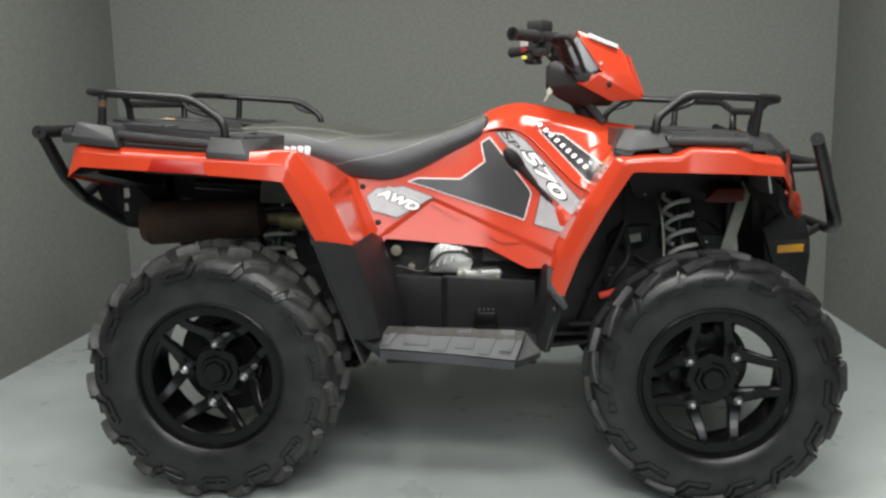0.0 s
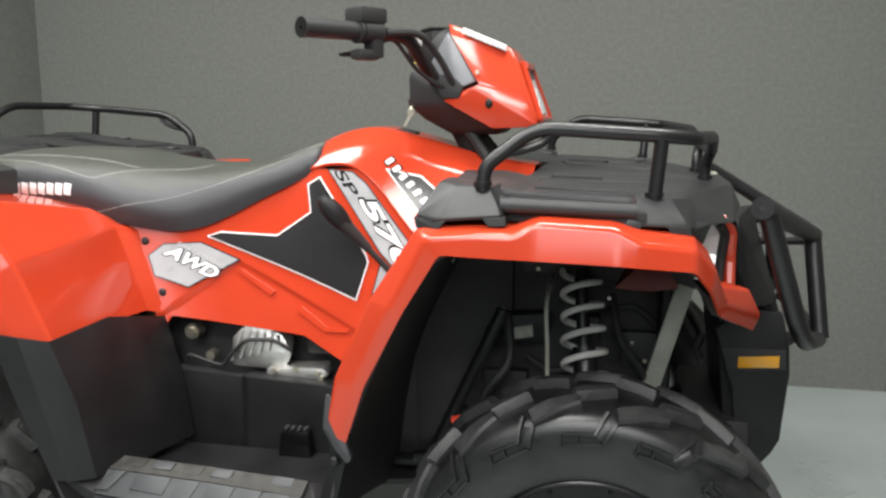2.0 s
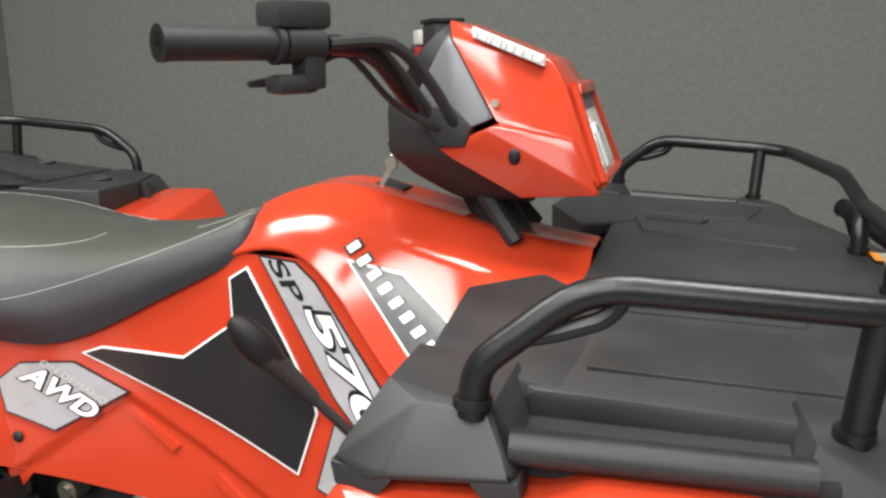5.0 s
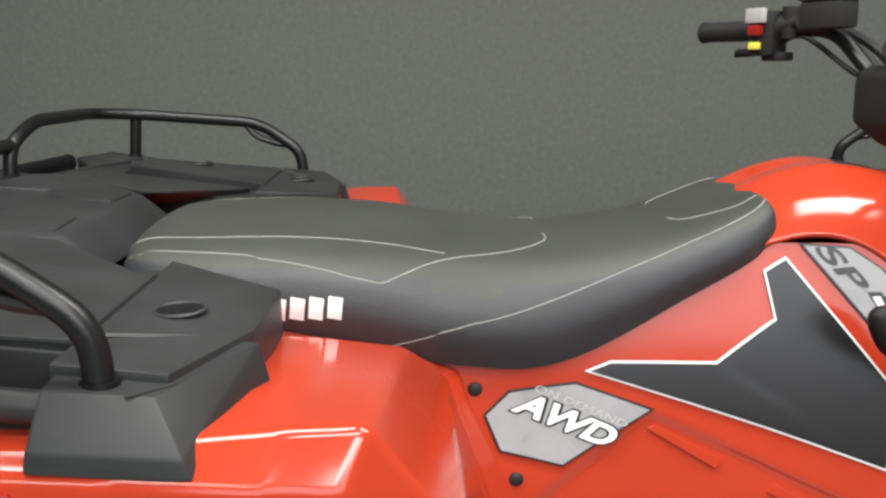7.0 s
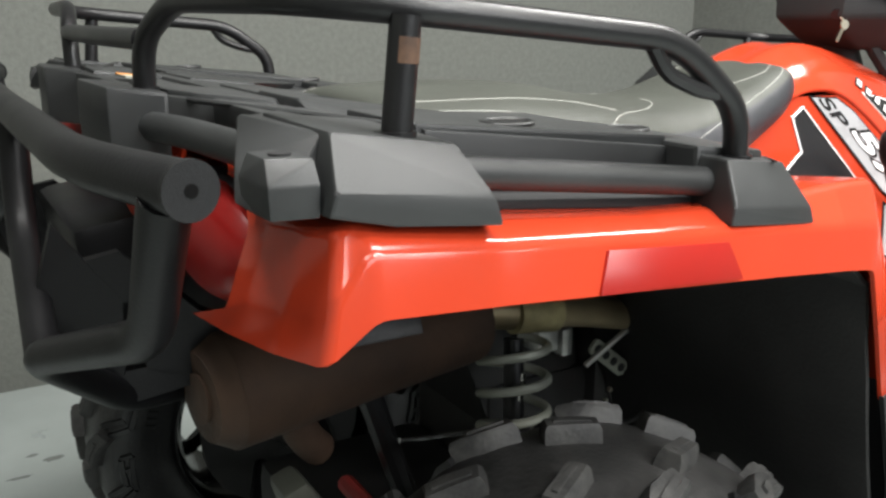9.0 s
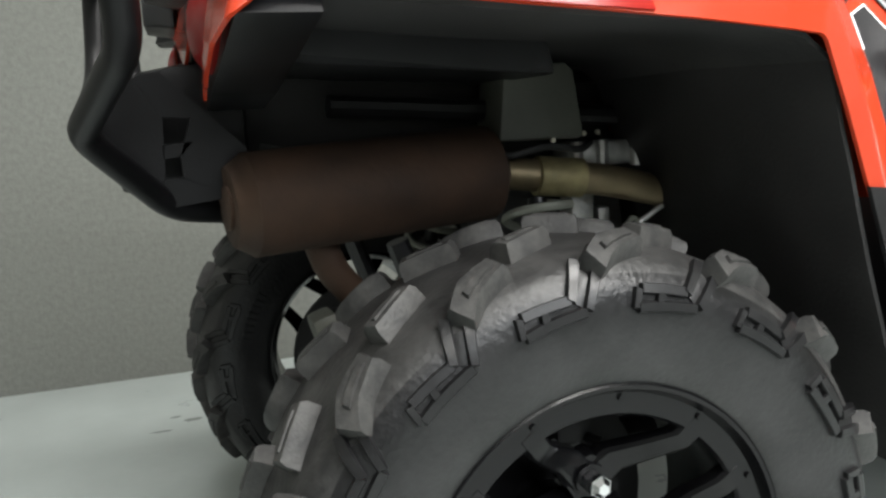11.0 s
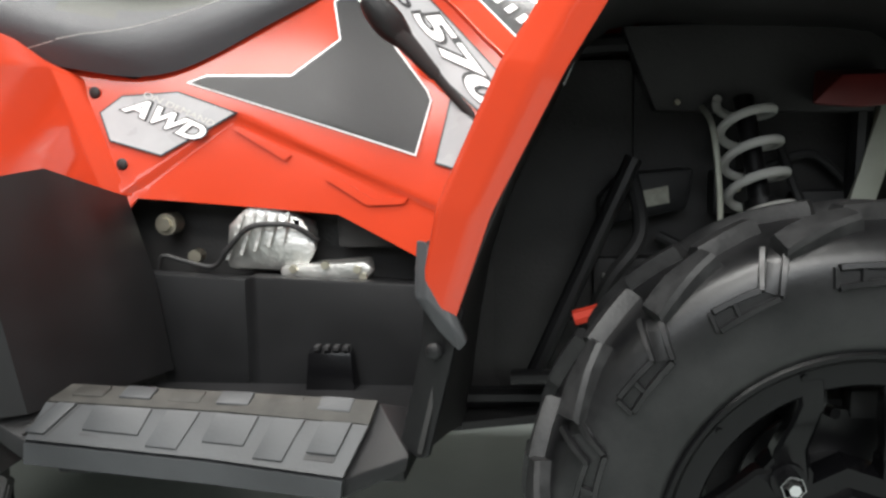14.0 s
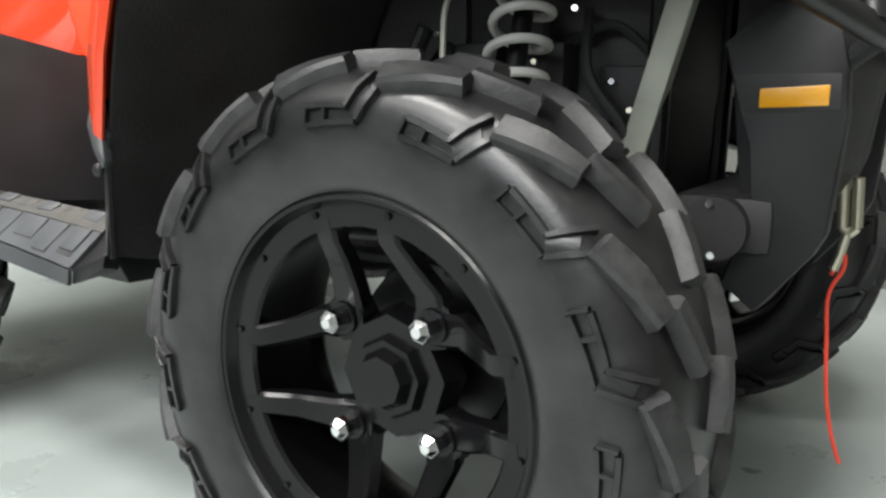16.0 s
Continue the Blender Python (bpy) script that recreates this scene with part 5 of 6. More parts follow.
part("pull_strap", b, STRAP, quad, "thin red hanging pull strap")

# rear bumper
bumper = part("rear_bumper", bar([(-1.027, -0.588, 0.968), (-1.06, -0.45, 0.966), (-1.065, 0, 0.966), (-1.06, 0.45, 0.966), (-1.027, 0.588, 0.968)], 0.0158, 14, 0.06), BUMPER, quad, "matt black tubular steel rear bumper")
for s in (-1, 1):
    part("lower_tube", bar([(-1.033, s * 0.565, 0.962), (-1.030, s * 0.478, 0.850), (-1.085, s * 0.285, 0.780), (-1.000, s * 0.20, 0.690), (-0.88, s * 0.14, 0.670)], 0.0155, 14, 0.028), BUMPER, bumper)
for s in (-1, 1):
    part("upright", bar([(-1.064, s * 0.055, 0.966), (-1.068, s * 0.085, 0.85), (-1.079, s * 0.285, 0.782)], 0.0150, 12, 0.05), BUMPER, bumper)
    part("end_cap", disc(bmesh.new(), (-1.027, s * 0.588, 0.968), (0.23, s * 0.97, 0), 0.0168, 0.004, 24), BLACK, bumper)
    # Near-black disc: the shade in the screw's hole is its colour.
    part("cap_screw", disc(bmesh.new(), (-1.0261, s * 0.5919, 0.968), (0.23, s * 0.97, 0), 0.0040, 0.0006, 12), HOLE_SHADE, bumper)

# exhaust
b = bmesh.new()
tube(b, [(-0.917, -0.228, 0.689), (-0.60, -0.183, 0.704)], 0.062, 28, 0)
tube(b, [(-0.938, -0.231, 0.688), (-0.917, -0.228, 0.689)], 0.047, 28, 0, r2=0.061)
tube(b, [(-0.60, -0.183, 0.704), (-0.578, -0.180, 0.705)], 0.061, 28, 0, r2=0.03)
disc(b, (-0.938, -0.2312, 0.688), (-0.99, -0.14, 0), 0.026, 0.004, 20)
muffler = part("muffler", b, RUST, quad, "rust-brown cylindrical exhaust muffler")
b = tube(bmesh.new(), [(-0.59, -0.18, 0.703), (-0.52, -0.195, 0.694), (-0.42, -0.198, 0.682), (-0.34, -0.195, 0.660), (-0.26, -0.17, 0.640)], 0.022, 14, 0.05)
part("exhaust_pipe", b, PIPE, muffler, "heat-stained exhaust pipe")
b = tube(bmesh.new(), [(-0.531, -0.194, 0.695), (-0.466, -0.197, 0.688)], 0.027, 18, 0)
part("clamp", b, CLAMP, muffler, "straw-coloured exhaust clamp")
b = bmesh.new()
box(b, (-0.465, -0.165, 0.70), (-0.295, -0.11, 0.735), 0.006)
fins = part("cylinder", b, ALU, quad, "grey cast cylinder in shadow")
for x in (-0.455, -0.415, -0.36, -0.305):
    part("cylinder_fin", tube(bmesh.new(), [(x, -0.168, 0.698), (x, -0.168, 0.736)], 0.009, 10, 0), ALU, fins)

# footwells
def footwell():
    out = []
    rows = [[(-0.350, -0.576, 0.690), (-0.300, -0.572, 0.684), (-0.262, -0.548, 0.672), (-0.235, -0.42, 0.685), (-0.238, -0.225, 0.640)],
            [(-0.312, -0.574, 0.58), (-0.270, -0.568, 0.575), (-0.225, -0.540, 0.565), (-0.200, -0.42, 0.56), (-0.200, -0.235, 0.535)],
            [(-0.262, -0.560, 0.434), (-0.235, -0.556, 0.430), (-0.204, -0.530, 0.428), (-0.178, -0.42, 0.42), (-0.175, -0.245, 0.40)]]
    out.append(("rear_splash_guard", sheet(rows, 0.005), BLACK))
    rows = [[(0.272, -0.566, 0.548), (0.250, -0.560, 0.590), (0.236, -0.545, 0.612), (0.225, -0.42, 0.60), (0.222, -0.245, 0.560)],
            [(0.262, -0.562, 0.510), (0.246, -0.556, 0.512), (0.228, -0.540, 0.510), (0.215, -0.42, 0.50), (0.212, -0.248, 0.48)],
            [(0.232, -0.544, 0.397), (0.222, -0.540, 0.394), (0.200, -0.522, 0.400), (0.190, -0.42, 0.40), (0.188, -0.252, 0.385)]]
    out.append(("front_splash_guard", sheet(rows, 0.005), BLACK))
    b = bmesh.new()
    hull(b, [(x, y, z) for x in (-0.19, 0.20) for y, z in ((-0.515, 0.385), (-0.47, 0.40), (-0.25, 0.385), (-0.50, 0.352), (-0.25, 0.34))], 0.003)
    out.append(("foot_tray", b, BLACK))
    return out


for name, bm, m in footwell():
    both(name, bm, m, "black plastic " + name.replace("_", " "), sharp=22)
strip = [(-0.192, -0.464, 0.439), (0.0, -0.474, 0.436), (0.171, -0.486, 0.433)]
hi = [(-0.194, -0.503, 0.430), (0.0, -0.505, 0.423), (0.165, -0.507, 0.413)]
lo = [(-0.200, -0.537, 0.400), (0.0, -0.541, 0.386), (0.145, -0.544, 0.371)]
hem = [(-0.200, -0.540, 0.378), (0.0, -0.543, 0.364), (0.143, -0.545, 0.351)]
n, f = both("foot_board", sheet([hi, lo], 0.006), PEG, "worn grey ribbed foot board")


def board_piece(name, bm, material):
    mirrored(part(name, bm, material, n), f)


board_piece("board_top", sheet([[(x, y, z - 0.0015) for x, y, z in strip], [(x, y, z - 0.0005) for x, y, z in hi]], 0.006), BOARDTOP)
board_piece("board_skirt", sheet([lo, hem], 0.006), PEG)
tip_l, tip_r = [(-0.253, -0.545, 0.437), (-0.250, -0.546, 0.420)], [(0.212, -0.541, 0.396), (0.209, -0.542, 0.381)]
board_piece("board_wing", hull(bmesh.new(), [strip[0], hi[0], lo[0], hem[0], *tip_l, (-0.215, -0.47, 0.44), (-0.215, -0.50, 0.39)], 0.0015), BLACK)
board_piece("board_wing", hull(bmesh.new(), [strip[2], hi[2], lo[2], hem[2], *tip_r, (0.198, -0.47, 0.425), (0.19, -0.50, 0.37)], 0.0015), BLACK)


def board(u, v, lift=0.004, top=hi, low=lo):
    a = Vector(top[0]).lerp(Vector(top[2]), u)
    c = Vector(low[0]).lerp(Vector(low[2]), u)
    return a.lerp(c, v) + Vector((0, -0.6, 0.75)) * lift


for u0, u1, sl, vb in ((0.045, 0.105, -0.05, 0.86), (0.165, 0.345, 0.0, 0.66), (0.395, 0.495, -0.012, 0.88), (0.545, 0.675, 0.0, 0.66), (0.725, 0.815, -0.006, 0.88), (0.865, 0.955, 0.0, 0.66)):
    b = hull(bmesh.new(), [board(u, v, d) for u, v in ((u0, 0.02), (u1, 0.02), (u1 + sl, vb), (u0 + sl, vb)) for d in (0.003, 0.0100)], 0.0015)
    board_piece("tread_block", b, PEG)
    if vb < 0.7:
        # Raised dark plate; the slot's shade is put into its colour.
        board_piece("tread_slot_shade", hull(bmesh.new(), [board(u, v, d) for u, v in ((u0, vb + 0.02), (u1, vb + 0.02), (u1, vb + 0.12), (u0, vb + 0.12)) for d in (0.003, 0.0075)], 0), DARK)
    else:
        for a0, a1 in ((u0 - 0.012, u0 - 0.004), (u1 + 0.004, u1 + 0.012)):
            # Thin dark plates painted for the shade in the grooves.
            board_piece("tread_groove_shade", hull(bmesh.new(), [board(u, v, d) for u, v in ((a0, 0.02), (a1, 0.02), (a1 + sl, 0.9), (a0 + sl, 0.9)) for d in (0.003, 0.0070)], 0), DARK)
for i in range(6):
    u0 = 0.06 + i * 0.155
    b = hull(bmesh.new(), [board(u, v, d, strip, hi) + Vector((0, 0.6, 0.25)) * d for u, v in ((u0, 0.18), (u0 + 0.10, 0.18), (u0 + 0.10, 0.75), (u0, 0.75)) for d in (0.003, 0.0095 if i % 2 else 0.0080)], 0.0012)
    board_piece("tread_tooth", b, PEG if i % 2 else BOARDTOP)
b = bmesh.new()
prism(b, [(-0.222, 0.536), (-0.055, 0.526), (-0.058, 0.36), (-0.185, 0.36)], "y", -0.232, -0.20, 0.006)
both("engine_side_cover", b, BLACK, "matt black engine side cover", sharp=25)
b = bmesh.new()
hull(b, [(-0.066, -0.235, 0.527), (-0.046, -0.252, 0.533), (0.205, -0.252, 0.520), (0.205, -0.252, 0.36), (-0.046, -0.252, 0.36), (-0.066, -0.235, 0.36), (-0.06, -0.2, 0.53), (0.205, -0.2, 0.52), (0.205, -0.2, 0.36), (-0.06, -0.2, 0.36)], 0.005)
both("engine_side_cover", b, BLACK, "matt black engine side cover", sharp=25)
b = bmesh.new()
hull(b, [(0.030, -0.290, 0.375), (0.098, -0.290, 0.375), (0.092, -0.282, 0.436), (0.034, -0.282, 0.436), (0.030, -0.25, 0.375), (0.098, -0.25, 0.375), (0.092, -0.262, 0.440), (0.034, -0.262, 0.440)], 0.004)
pedal = part("brake_pedal", b, RIM, quad, "black brake pedal with a toothed top")
for i in range(4):
    part("pedal_tooth", hull(bmesh.new(), [(0.042 + 0.013 * i + dx, y, z) for dx in (0, 0.007) for y in (-0.282, -0.264) for z in (0.438, 0.444)], 0.001), DARK, pedal)

# engine details between panel and cover
b = bmesh.new()
hull(b, [(-0.105, -0.20, 0.535), (-0.100, -0.205, 0.60), (-0.06, -0.20, 0.632), (0.0, -0.19, 0.615), (0.03, -0.195, 0.57), (0.02, -0.2, 0.53), (-0.1, -0.14, 0.53), (-0.06, -0.14, 0.63), (0.02, -0.14, 0.6)], 0.012)
hull(b, [(-0.02, -0.218, 0.540), (0.10, -0.218, 0.548), (0.115, -0.216, 0.535), (0.10, -0.218, 0.522), (-0.02, -0.218, 0.515), (-0.02, -0.16, 0.54), (0.10, -0.16, 0.548), (0.1, -0.16, 0.52)], 0.006)
case = part("crank_case", b, ALU, quad, "bare cast aluminium engine casing")
for i in range(5):
    part("casing_rib", hull(bmesh.new(), [(-0.10 + i * 0.02, -0.212, 0.55 + i * 0.006), (-0.095 + i * 0.02, -0.212, 0.55 + i * 0.006), (-0.075 + i * 0.016, -0.206, 0.615), (-0.07 + i * 0.016, -0.206, 0.615), (-0.085 + i * 0.018, -0.18, 0.58)], 0), ALU, case)
for x, z in ((0.0, 0.538), (0.045, 0.543), (0.09, 0.537), (0.098, 0.527)):
    c = bmesh.new()
    disc(c, (x, -0.216, z), (0, -1, 0), 0.006, 0.007, 6)
    part("bolt", c, ZINC, case)
b = bmesh.new()
disc(b, (-0.20, -0.15, 0.598), (0, -1, 0), 0.016, 0.03, 14)
disc(b, (-0.20, -0.18, 0.598), (0, -1, 0), 0.010, 0.006, 6)
part("oil_fitting", b, ZINC, quad)
part("oil_fitting", disc(bmesh.new(), (-0.155, -0.17, 0.552), (0, -1, 0), 0.010, 0.02, 10), ZINC, quad)
b = bmesh.new()
tube(b, catmull([(-0.205, -0.20, 0.535), (-0.195, -0.205, 0.555), (-0.165, -0.205, 0.548), (-0.12, -0.21, 0.540), (-0.10, -0.215, 0.56)], 5), 0.0035, 8, 0)
tube(b, [(-0.10, -0.215, 0.56), (-0.06, -0.222, 0.60), (0.0, -0.215, 0.60), (0.03, -0.2, 0.575)], 0.004, 8, 0.02)
part("hose", b, DARK, quad)
b = bmesh.new()
box(b, (0.05, -0.17, 0.56), (0.16, -0.12, 0.63), 0.01)
part("coolant_bottle", b, LINER, quad)
# things seen through the wheel arches
b = bmesh.new()
hull(b, [(x, y, z) for x, z in ((0.420, 0.585), (0.535, 0.607), (0.545, 0.665), (0.445, 0.657), (0.415, 0.625)) for y in (-0.152, -0.10)], 0.008)
part("control_box", b, BLACK, quad)
b = bmesh.new()
hull(b, [(x, y, z) for x, z in ((0.460, 0.608), (0.512, 0.618), (0.510, 0.641), (0.458, 0.631)) for y in (-0.1545, -0.150)], 0)
part("label_plate", b, LABEL, quad)
b = bmesh.new()
tube(b, [(0.33, -0.23, 0.40), (0.46, -0.20, 0.68)], 0.012, 10, 0)
tube(b, [(0.30, -0.26, 0.40), (0.60, -0.30, 0.42)], 0.010, 10, 0)
both("steering_rod", b, STEEL)
b = bmesh.new()
hull(b, [(x, y, z) for x, z in ((-0.592, 0.744), (-0.468, 0.742), (-0.482, 0.832), (-0.492, 0.843), (-0.570, 0.843), (-0.582, 0.836)) for y in (-0.218, -0.13)], 0.008)
part("airbox", b, AIRBOX, quad, "grey-green plastic airbox")
# shift linkage, pulley and castings seen past the rear tyre
b0, b1 = Vector((-0.388, -0.19, 0.622)), Vector((-0.326, -0.19, 0.571))
bx = (b1 - b0).normalized()
bz = Vector((-bx.z, 0, bx.x))
b = hull(bmesh.new(), [b0.lerp(b1, t) + bz * w + Vector((0, y, 0)) for t, w in ((0.0, 0.008), (0.08, 0.012), (0.92, 0.012), (1.0, 0.007), (1.0, -0.007), (0.92, -0.012), (0.08, -0.012), (0.0, -0.008)) for y in (0, 0.006)], 0.001)
bracket = part("shift_bracket", b, STRUT, quad, "bare metal shift bracket with round holes")
# Holes are dark discs on the plate, their shade painted as colour.
for q in (0.14, 0.38, 0.62, 0.86):
    part("bracket_hole_shade", disc(bmesh.new(), b0.lerp(b1, q), (0, -1, 0), 0.0062, 0.0012, 14), DARK, bracket)
b = bmesh.new()
disc(b, (-0.304, -0.175, 0.589), (0, -1, 0), 0.026, 0.012, 24)
disc(b, (-0.304, -0.187, 0.589), (0, -1, 0), 0.010, 0.006, 12)
part("pulley", b, DARK, quad)
b = hull(bmesh.new(), [(x, y, z) for x, z in ((-0.290, 0.580), (-0.262, 0.578), (-0.252, 0.520), (-0.256, 0.480), (-0.285, 0.480), (-0.296, 0.525)) for y in (-0.195, -0.165)], 0.004)
b = hull(b, [(x, y, z) for x, z in ((-0.292, 0.600), (-0.268, 0.600), (-0.268, 0.585), (-0.292, 0.585)) for y in (-0.20, -0.17)], 0.002)
lug = part("engine_mount", b, ALU, quad, "bare cast aluminium engine mount")
for x, z in ((-0.280, 0.592), (-0.270, 0.556), (-0.276, 0.503)):
    part("bolt", disc(bmesh.new(), (x, -0.195, z), (0, -1, 0), 0.006, 0.008, 6), ZINC, lug)
part("cable", tube(bmesh.new(), catmull([(-0.33, -0.20, 0.645), (-0.30, -0.205, 0.640), (-0.262, -0.205, 0.61), (-0.268, -0.205, 0.55), (-0.30, -0.20, 0.50), (-0.345, -0.19, 0.49)], 5), 0.0036, 8, 0), DARK, quad)
part("linkage_rod", bar([(-0.41, -0.20, 0.600), (-0.345, -0.205, 0.640), (-0.285, -0.20, 0.652)], 0.0042, 8, 0.01), ALU, quad)
b = bmesh.new()
for x0, x1, z0, z1 in ((-0.46, -0.425, 0.612, 0.665), (-0.418, -0.40, 0.60, 0.640)):
    box(b, (x0, -0.16, z0), (x1, -0.12, z1), 0.004)
part("lower_casting", b, ALU, quad, "grey cast casing in shadow")
for x, z, y in ((-0.600, 0.742, -0.222), (-0.520, 0.742, -0.224), (-0.462, 0.748, -0.20), (-0.43, 0.748, -0.18), (-0.365, 0.556, -0.2), (-0.372, 0.541, -0.2)):
    part("bolt", disc(bmesh.new(), (x, y, z), (0, -1, 0), 0.0034, 0.005, 6), ZINC, quad)
b = bmesh.new()
tube(b, catmull([(-0.60, -0.20, 0.735), (-0.58, -0.225, 0.726), (-0.53, -0.228, 0.735), (-0.48, -0.22, 0.728), (-0.44, -0.18, 0.735)], 5), 0.005, 8, 0)
part("hose", b, DARK, quad)
# pipe elbow, grey casting and red link under the muffler
part("exhaust_elbow", bar([(-0.83, -0.19, 0.640), (-0.815, -0.185, 0.595), (-0.79, -0.17, 0.565)], 0.021, 14, 0.02), RUST, quad)
b = hull(bmesh.new(), [(x, y, z) for x, z in ((-0.848, 0.535), (-0.818, 0.545), (-0.782, 0.490), (-0.790, 0.448), (-0.826, 0.460)) for y in (-0.205, -0.15)], 0.008)
part("hitch_casting", b, AIRBOX, quad, "grey cast hitch bracket")
part("lower_link", bar([(-0.726, -0.105, 0.467), (-0.742, -0.22, 0.488), (-0.752, -0.30, 0.488)], 0.012, 10, 0.02), BRAKE, quad, "red painted lower link")
part("brake_rod", bar([(-0.70, -0.205, 0.567), (-0.587, -0.20, 0.547)], 0.0032, 8, 0), CHROME, quad)
part("shock_bolt", bar([(-0.552, -0.245, 0.60), (-0.548, -0.245, 0.635)], 0.0035, 8, 0), CHROME, quad)

# under the tail: lamp back, side plates with slots
b = hull(bmesh.new(), [(x, y, z) for x, z in ((-0.925, 0.892), (-0.868, 0.885), (-0.866, 0.856), (-0.90, 0.852), (-0.925, 0.862)) for y in (-0.40, -0.33)], 0.006)
part("lamp_back", b, RUST, quad, "brown back of the tail light")
for s in (-1, 1):
    b = bmesh.new()
    y0, y1 = s * 0.205, s * 0.218
    for poly in ([(-1.078, 0.80), (-1.055, 0.878), (-1.001, 0.795), (-1.004, 0.73), (-1.012, 0.70), (-1.05, 0.715)],
                 [(-1.004, 0.764), (-0.971, 0.766), (-0.985, 0.750), (-1.004, 0.748)],
                 [(-0.971, 0.793), (-0.955, 0.80), (-0.91, 0.755), (-0.93, 0.70), (-0.984, 0.725), (-0.985, 0.750), (-0.971, 0.766)],
                 [(-1.001, 0.795), (-0.971, 0.793), (-0.955, 0.80), (-1.0, 0.845), (-1.03, 0.84)],
                 [(-1.004, 0.726), (-0.984, 0.726), (-0.93, 0.70), (-1.0, 0.692), (-1.015, 0.70)]):
        hull(b, [(x, y, z) for x, z in poly for y in (y0, y1)], 0)
    part("bumper_plate", b, BUMPER, bumper, "black slotted steel bumper side plate")

# inside the front arch
b = prism(bmesh.new(), [(0.447, 0.857), (0.493, 0.741), (0.60, 0.737), (0.776, 0.733), (0.80, 0.855)], "y", -0.150, -0.10, 0.008)
both("inner_panel", b, LINER, "black plastic panel hanging inside the wheel arch")
b = hull(bmesh.new(), [(0.664, -0.262, 0.742), (0.70, -0.255, 0.776), (0.778, -0.245, 0.776), (0.775, -0.243, 0.740), (0.72, -0.255, 0.736), (0.70, -0.14, 0.79), (0.775, -0.14, 0.79), (0.775, -0.14, 0.745), (0.70, -0.14, 0.745)], 0.004)
both("inner_tab", b, DULLRED, "dull red plastic tab inside the wheel arch")
part("brake_hose", tube(bmesh.new(), catmull([(0.552, -0.16, 0.745), (0.548, -0.27, 0.715), (0.552, -0.295, 0.64), (0.556, -0.30, 0.55), (0.575, -0.32, 0.47)], 6), 0.0038, 8, 0), STRUT, quad, "grey brake hose")
part("hose_clip", bar([(0.858, -0.16, 0.815), (0.850, -0.17, 0.792), (0.842, -0.168, 0.765)], 0.0035, 8, 0.01), CHROME, quad)
for pts, r in (([(0.40, -0.14, 0.44), (0.43, -0.20, 0.52), (0.47, -0.19, 0.58), (0.46, -0.15, 0.66)], 0.010), ([(0.50, -0.13, 0.57), (0.56, -0.15, 0.55), (0.60, -0.13, 0.60), (0.60, -0.12, 0.70)], 0.008),
               ([(0.66, -0.12, 0.70), (0.68, -0.16, 0.62), (0.72, -0.15, 0.56), (0.74, -0.12, 0.50)], 0.007), ([(0.36, -0.15, 0.47), (0.45, -0.21, 0.45), (0.55, -0.20, 0.48), (0.62, -0.15, 0.47)], 0.009),
               ([(0.64, -0.12, 0.66), (0.70, -0.13, 0.68), (0.75, -0.12, 0.64)], 0.006)):
    part("hose", tube(bmesh.new(), catmull(pts, 6), r, 8, 0), DARK, quad)
for lo, hi in (((0.41, -0.135, 0.45), (0.50, -0.10, 0.54)), ((0.57, -0.15, 0.60), (0.64, -0.10, 0.66)), ((0.68, -0.13, 0.56), (0.75, -0.10, 0.63))):
    part("mount_block", box(bmesh.new(), lo, hi, 0.006), DARK, quad)
# Small metal discs added in place of glints of light between the parts.
for x, y, z, m in ((0.425, -0.138, 0.515, ALU), (0.472, -0.138, 0.468, ZINC), (0.60, -0.152, 0.635, ZINC), (0.70, -0.132, 0.61, CHROME), (0.725, -0.132, 0.575, ZINC), (0.655, -0.15, 0.70, CHROME), (0.52, -0.152, 0.752, ZINC), (0.455, -0.165, 0.672, ALU)):
    part("bolt", disc(bmesh.new(), (x, y, z), (0.2, -1, 0.1), 0.0042, 0.006, 6), m, quad)

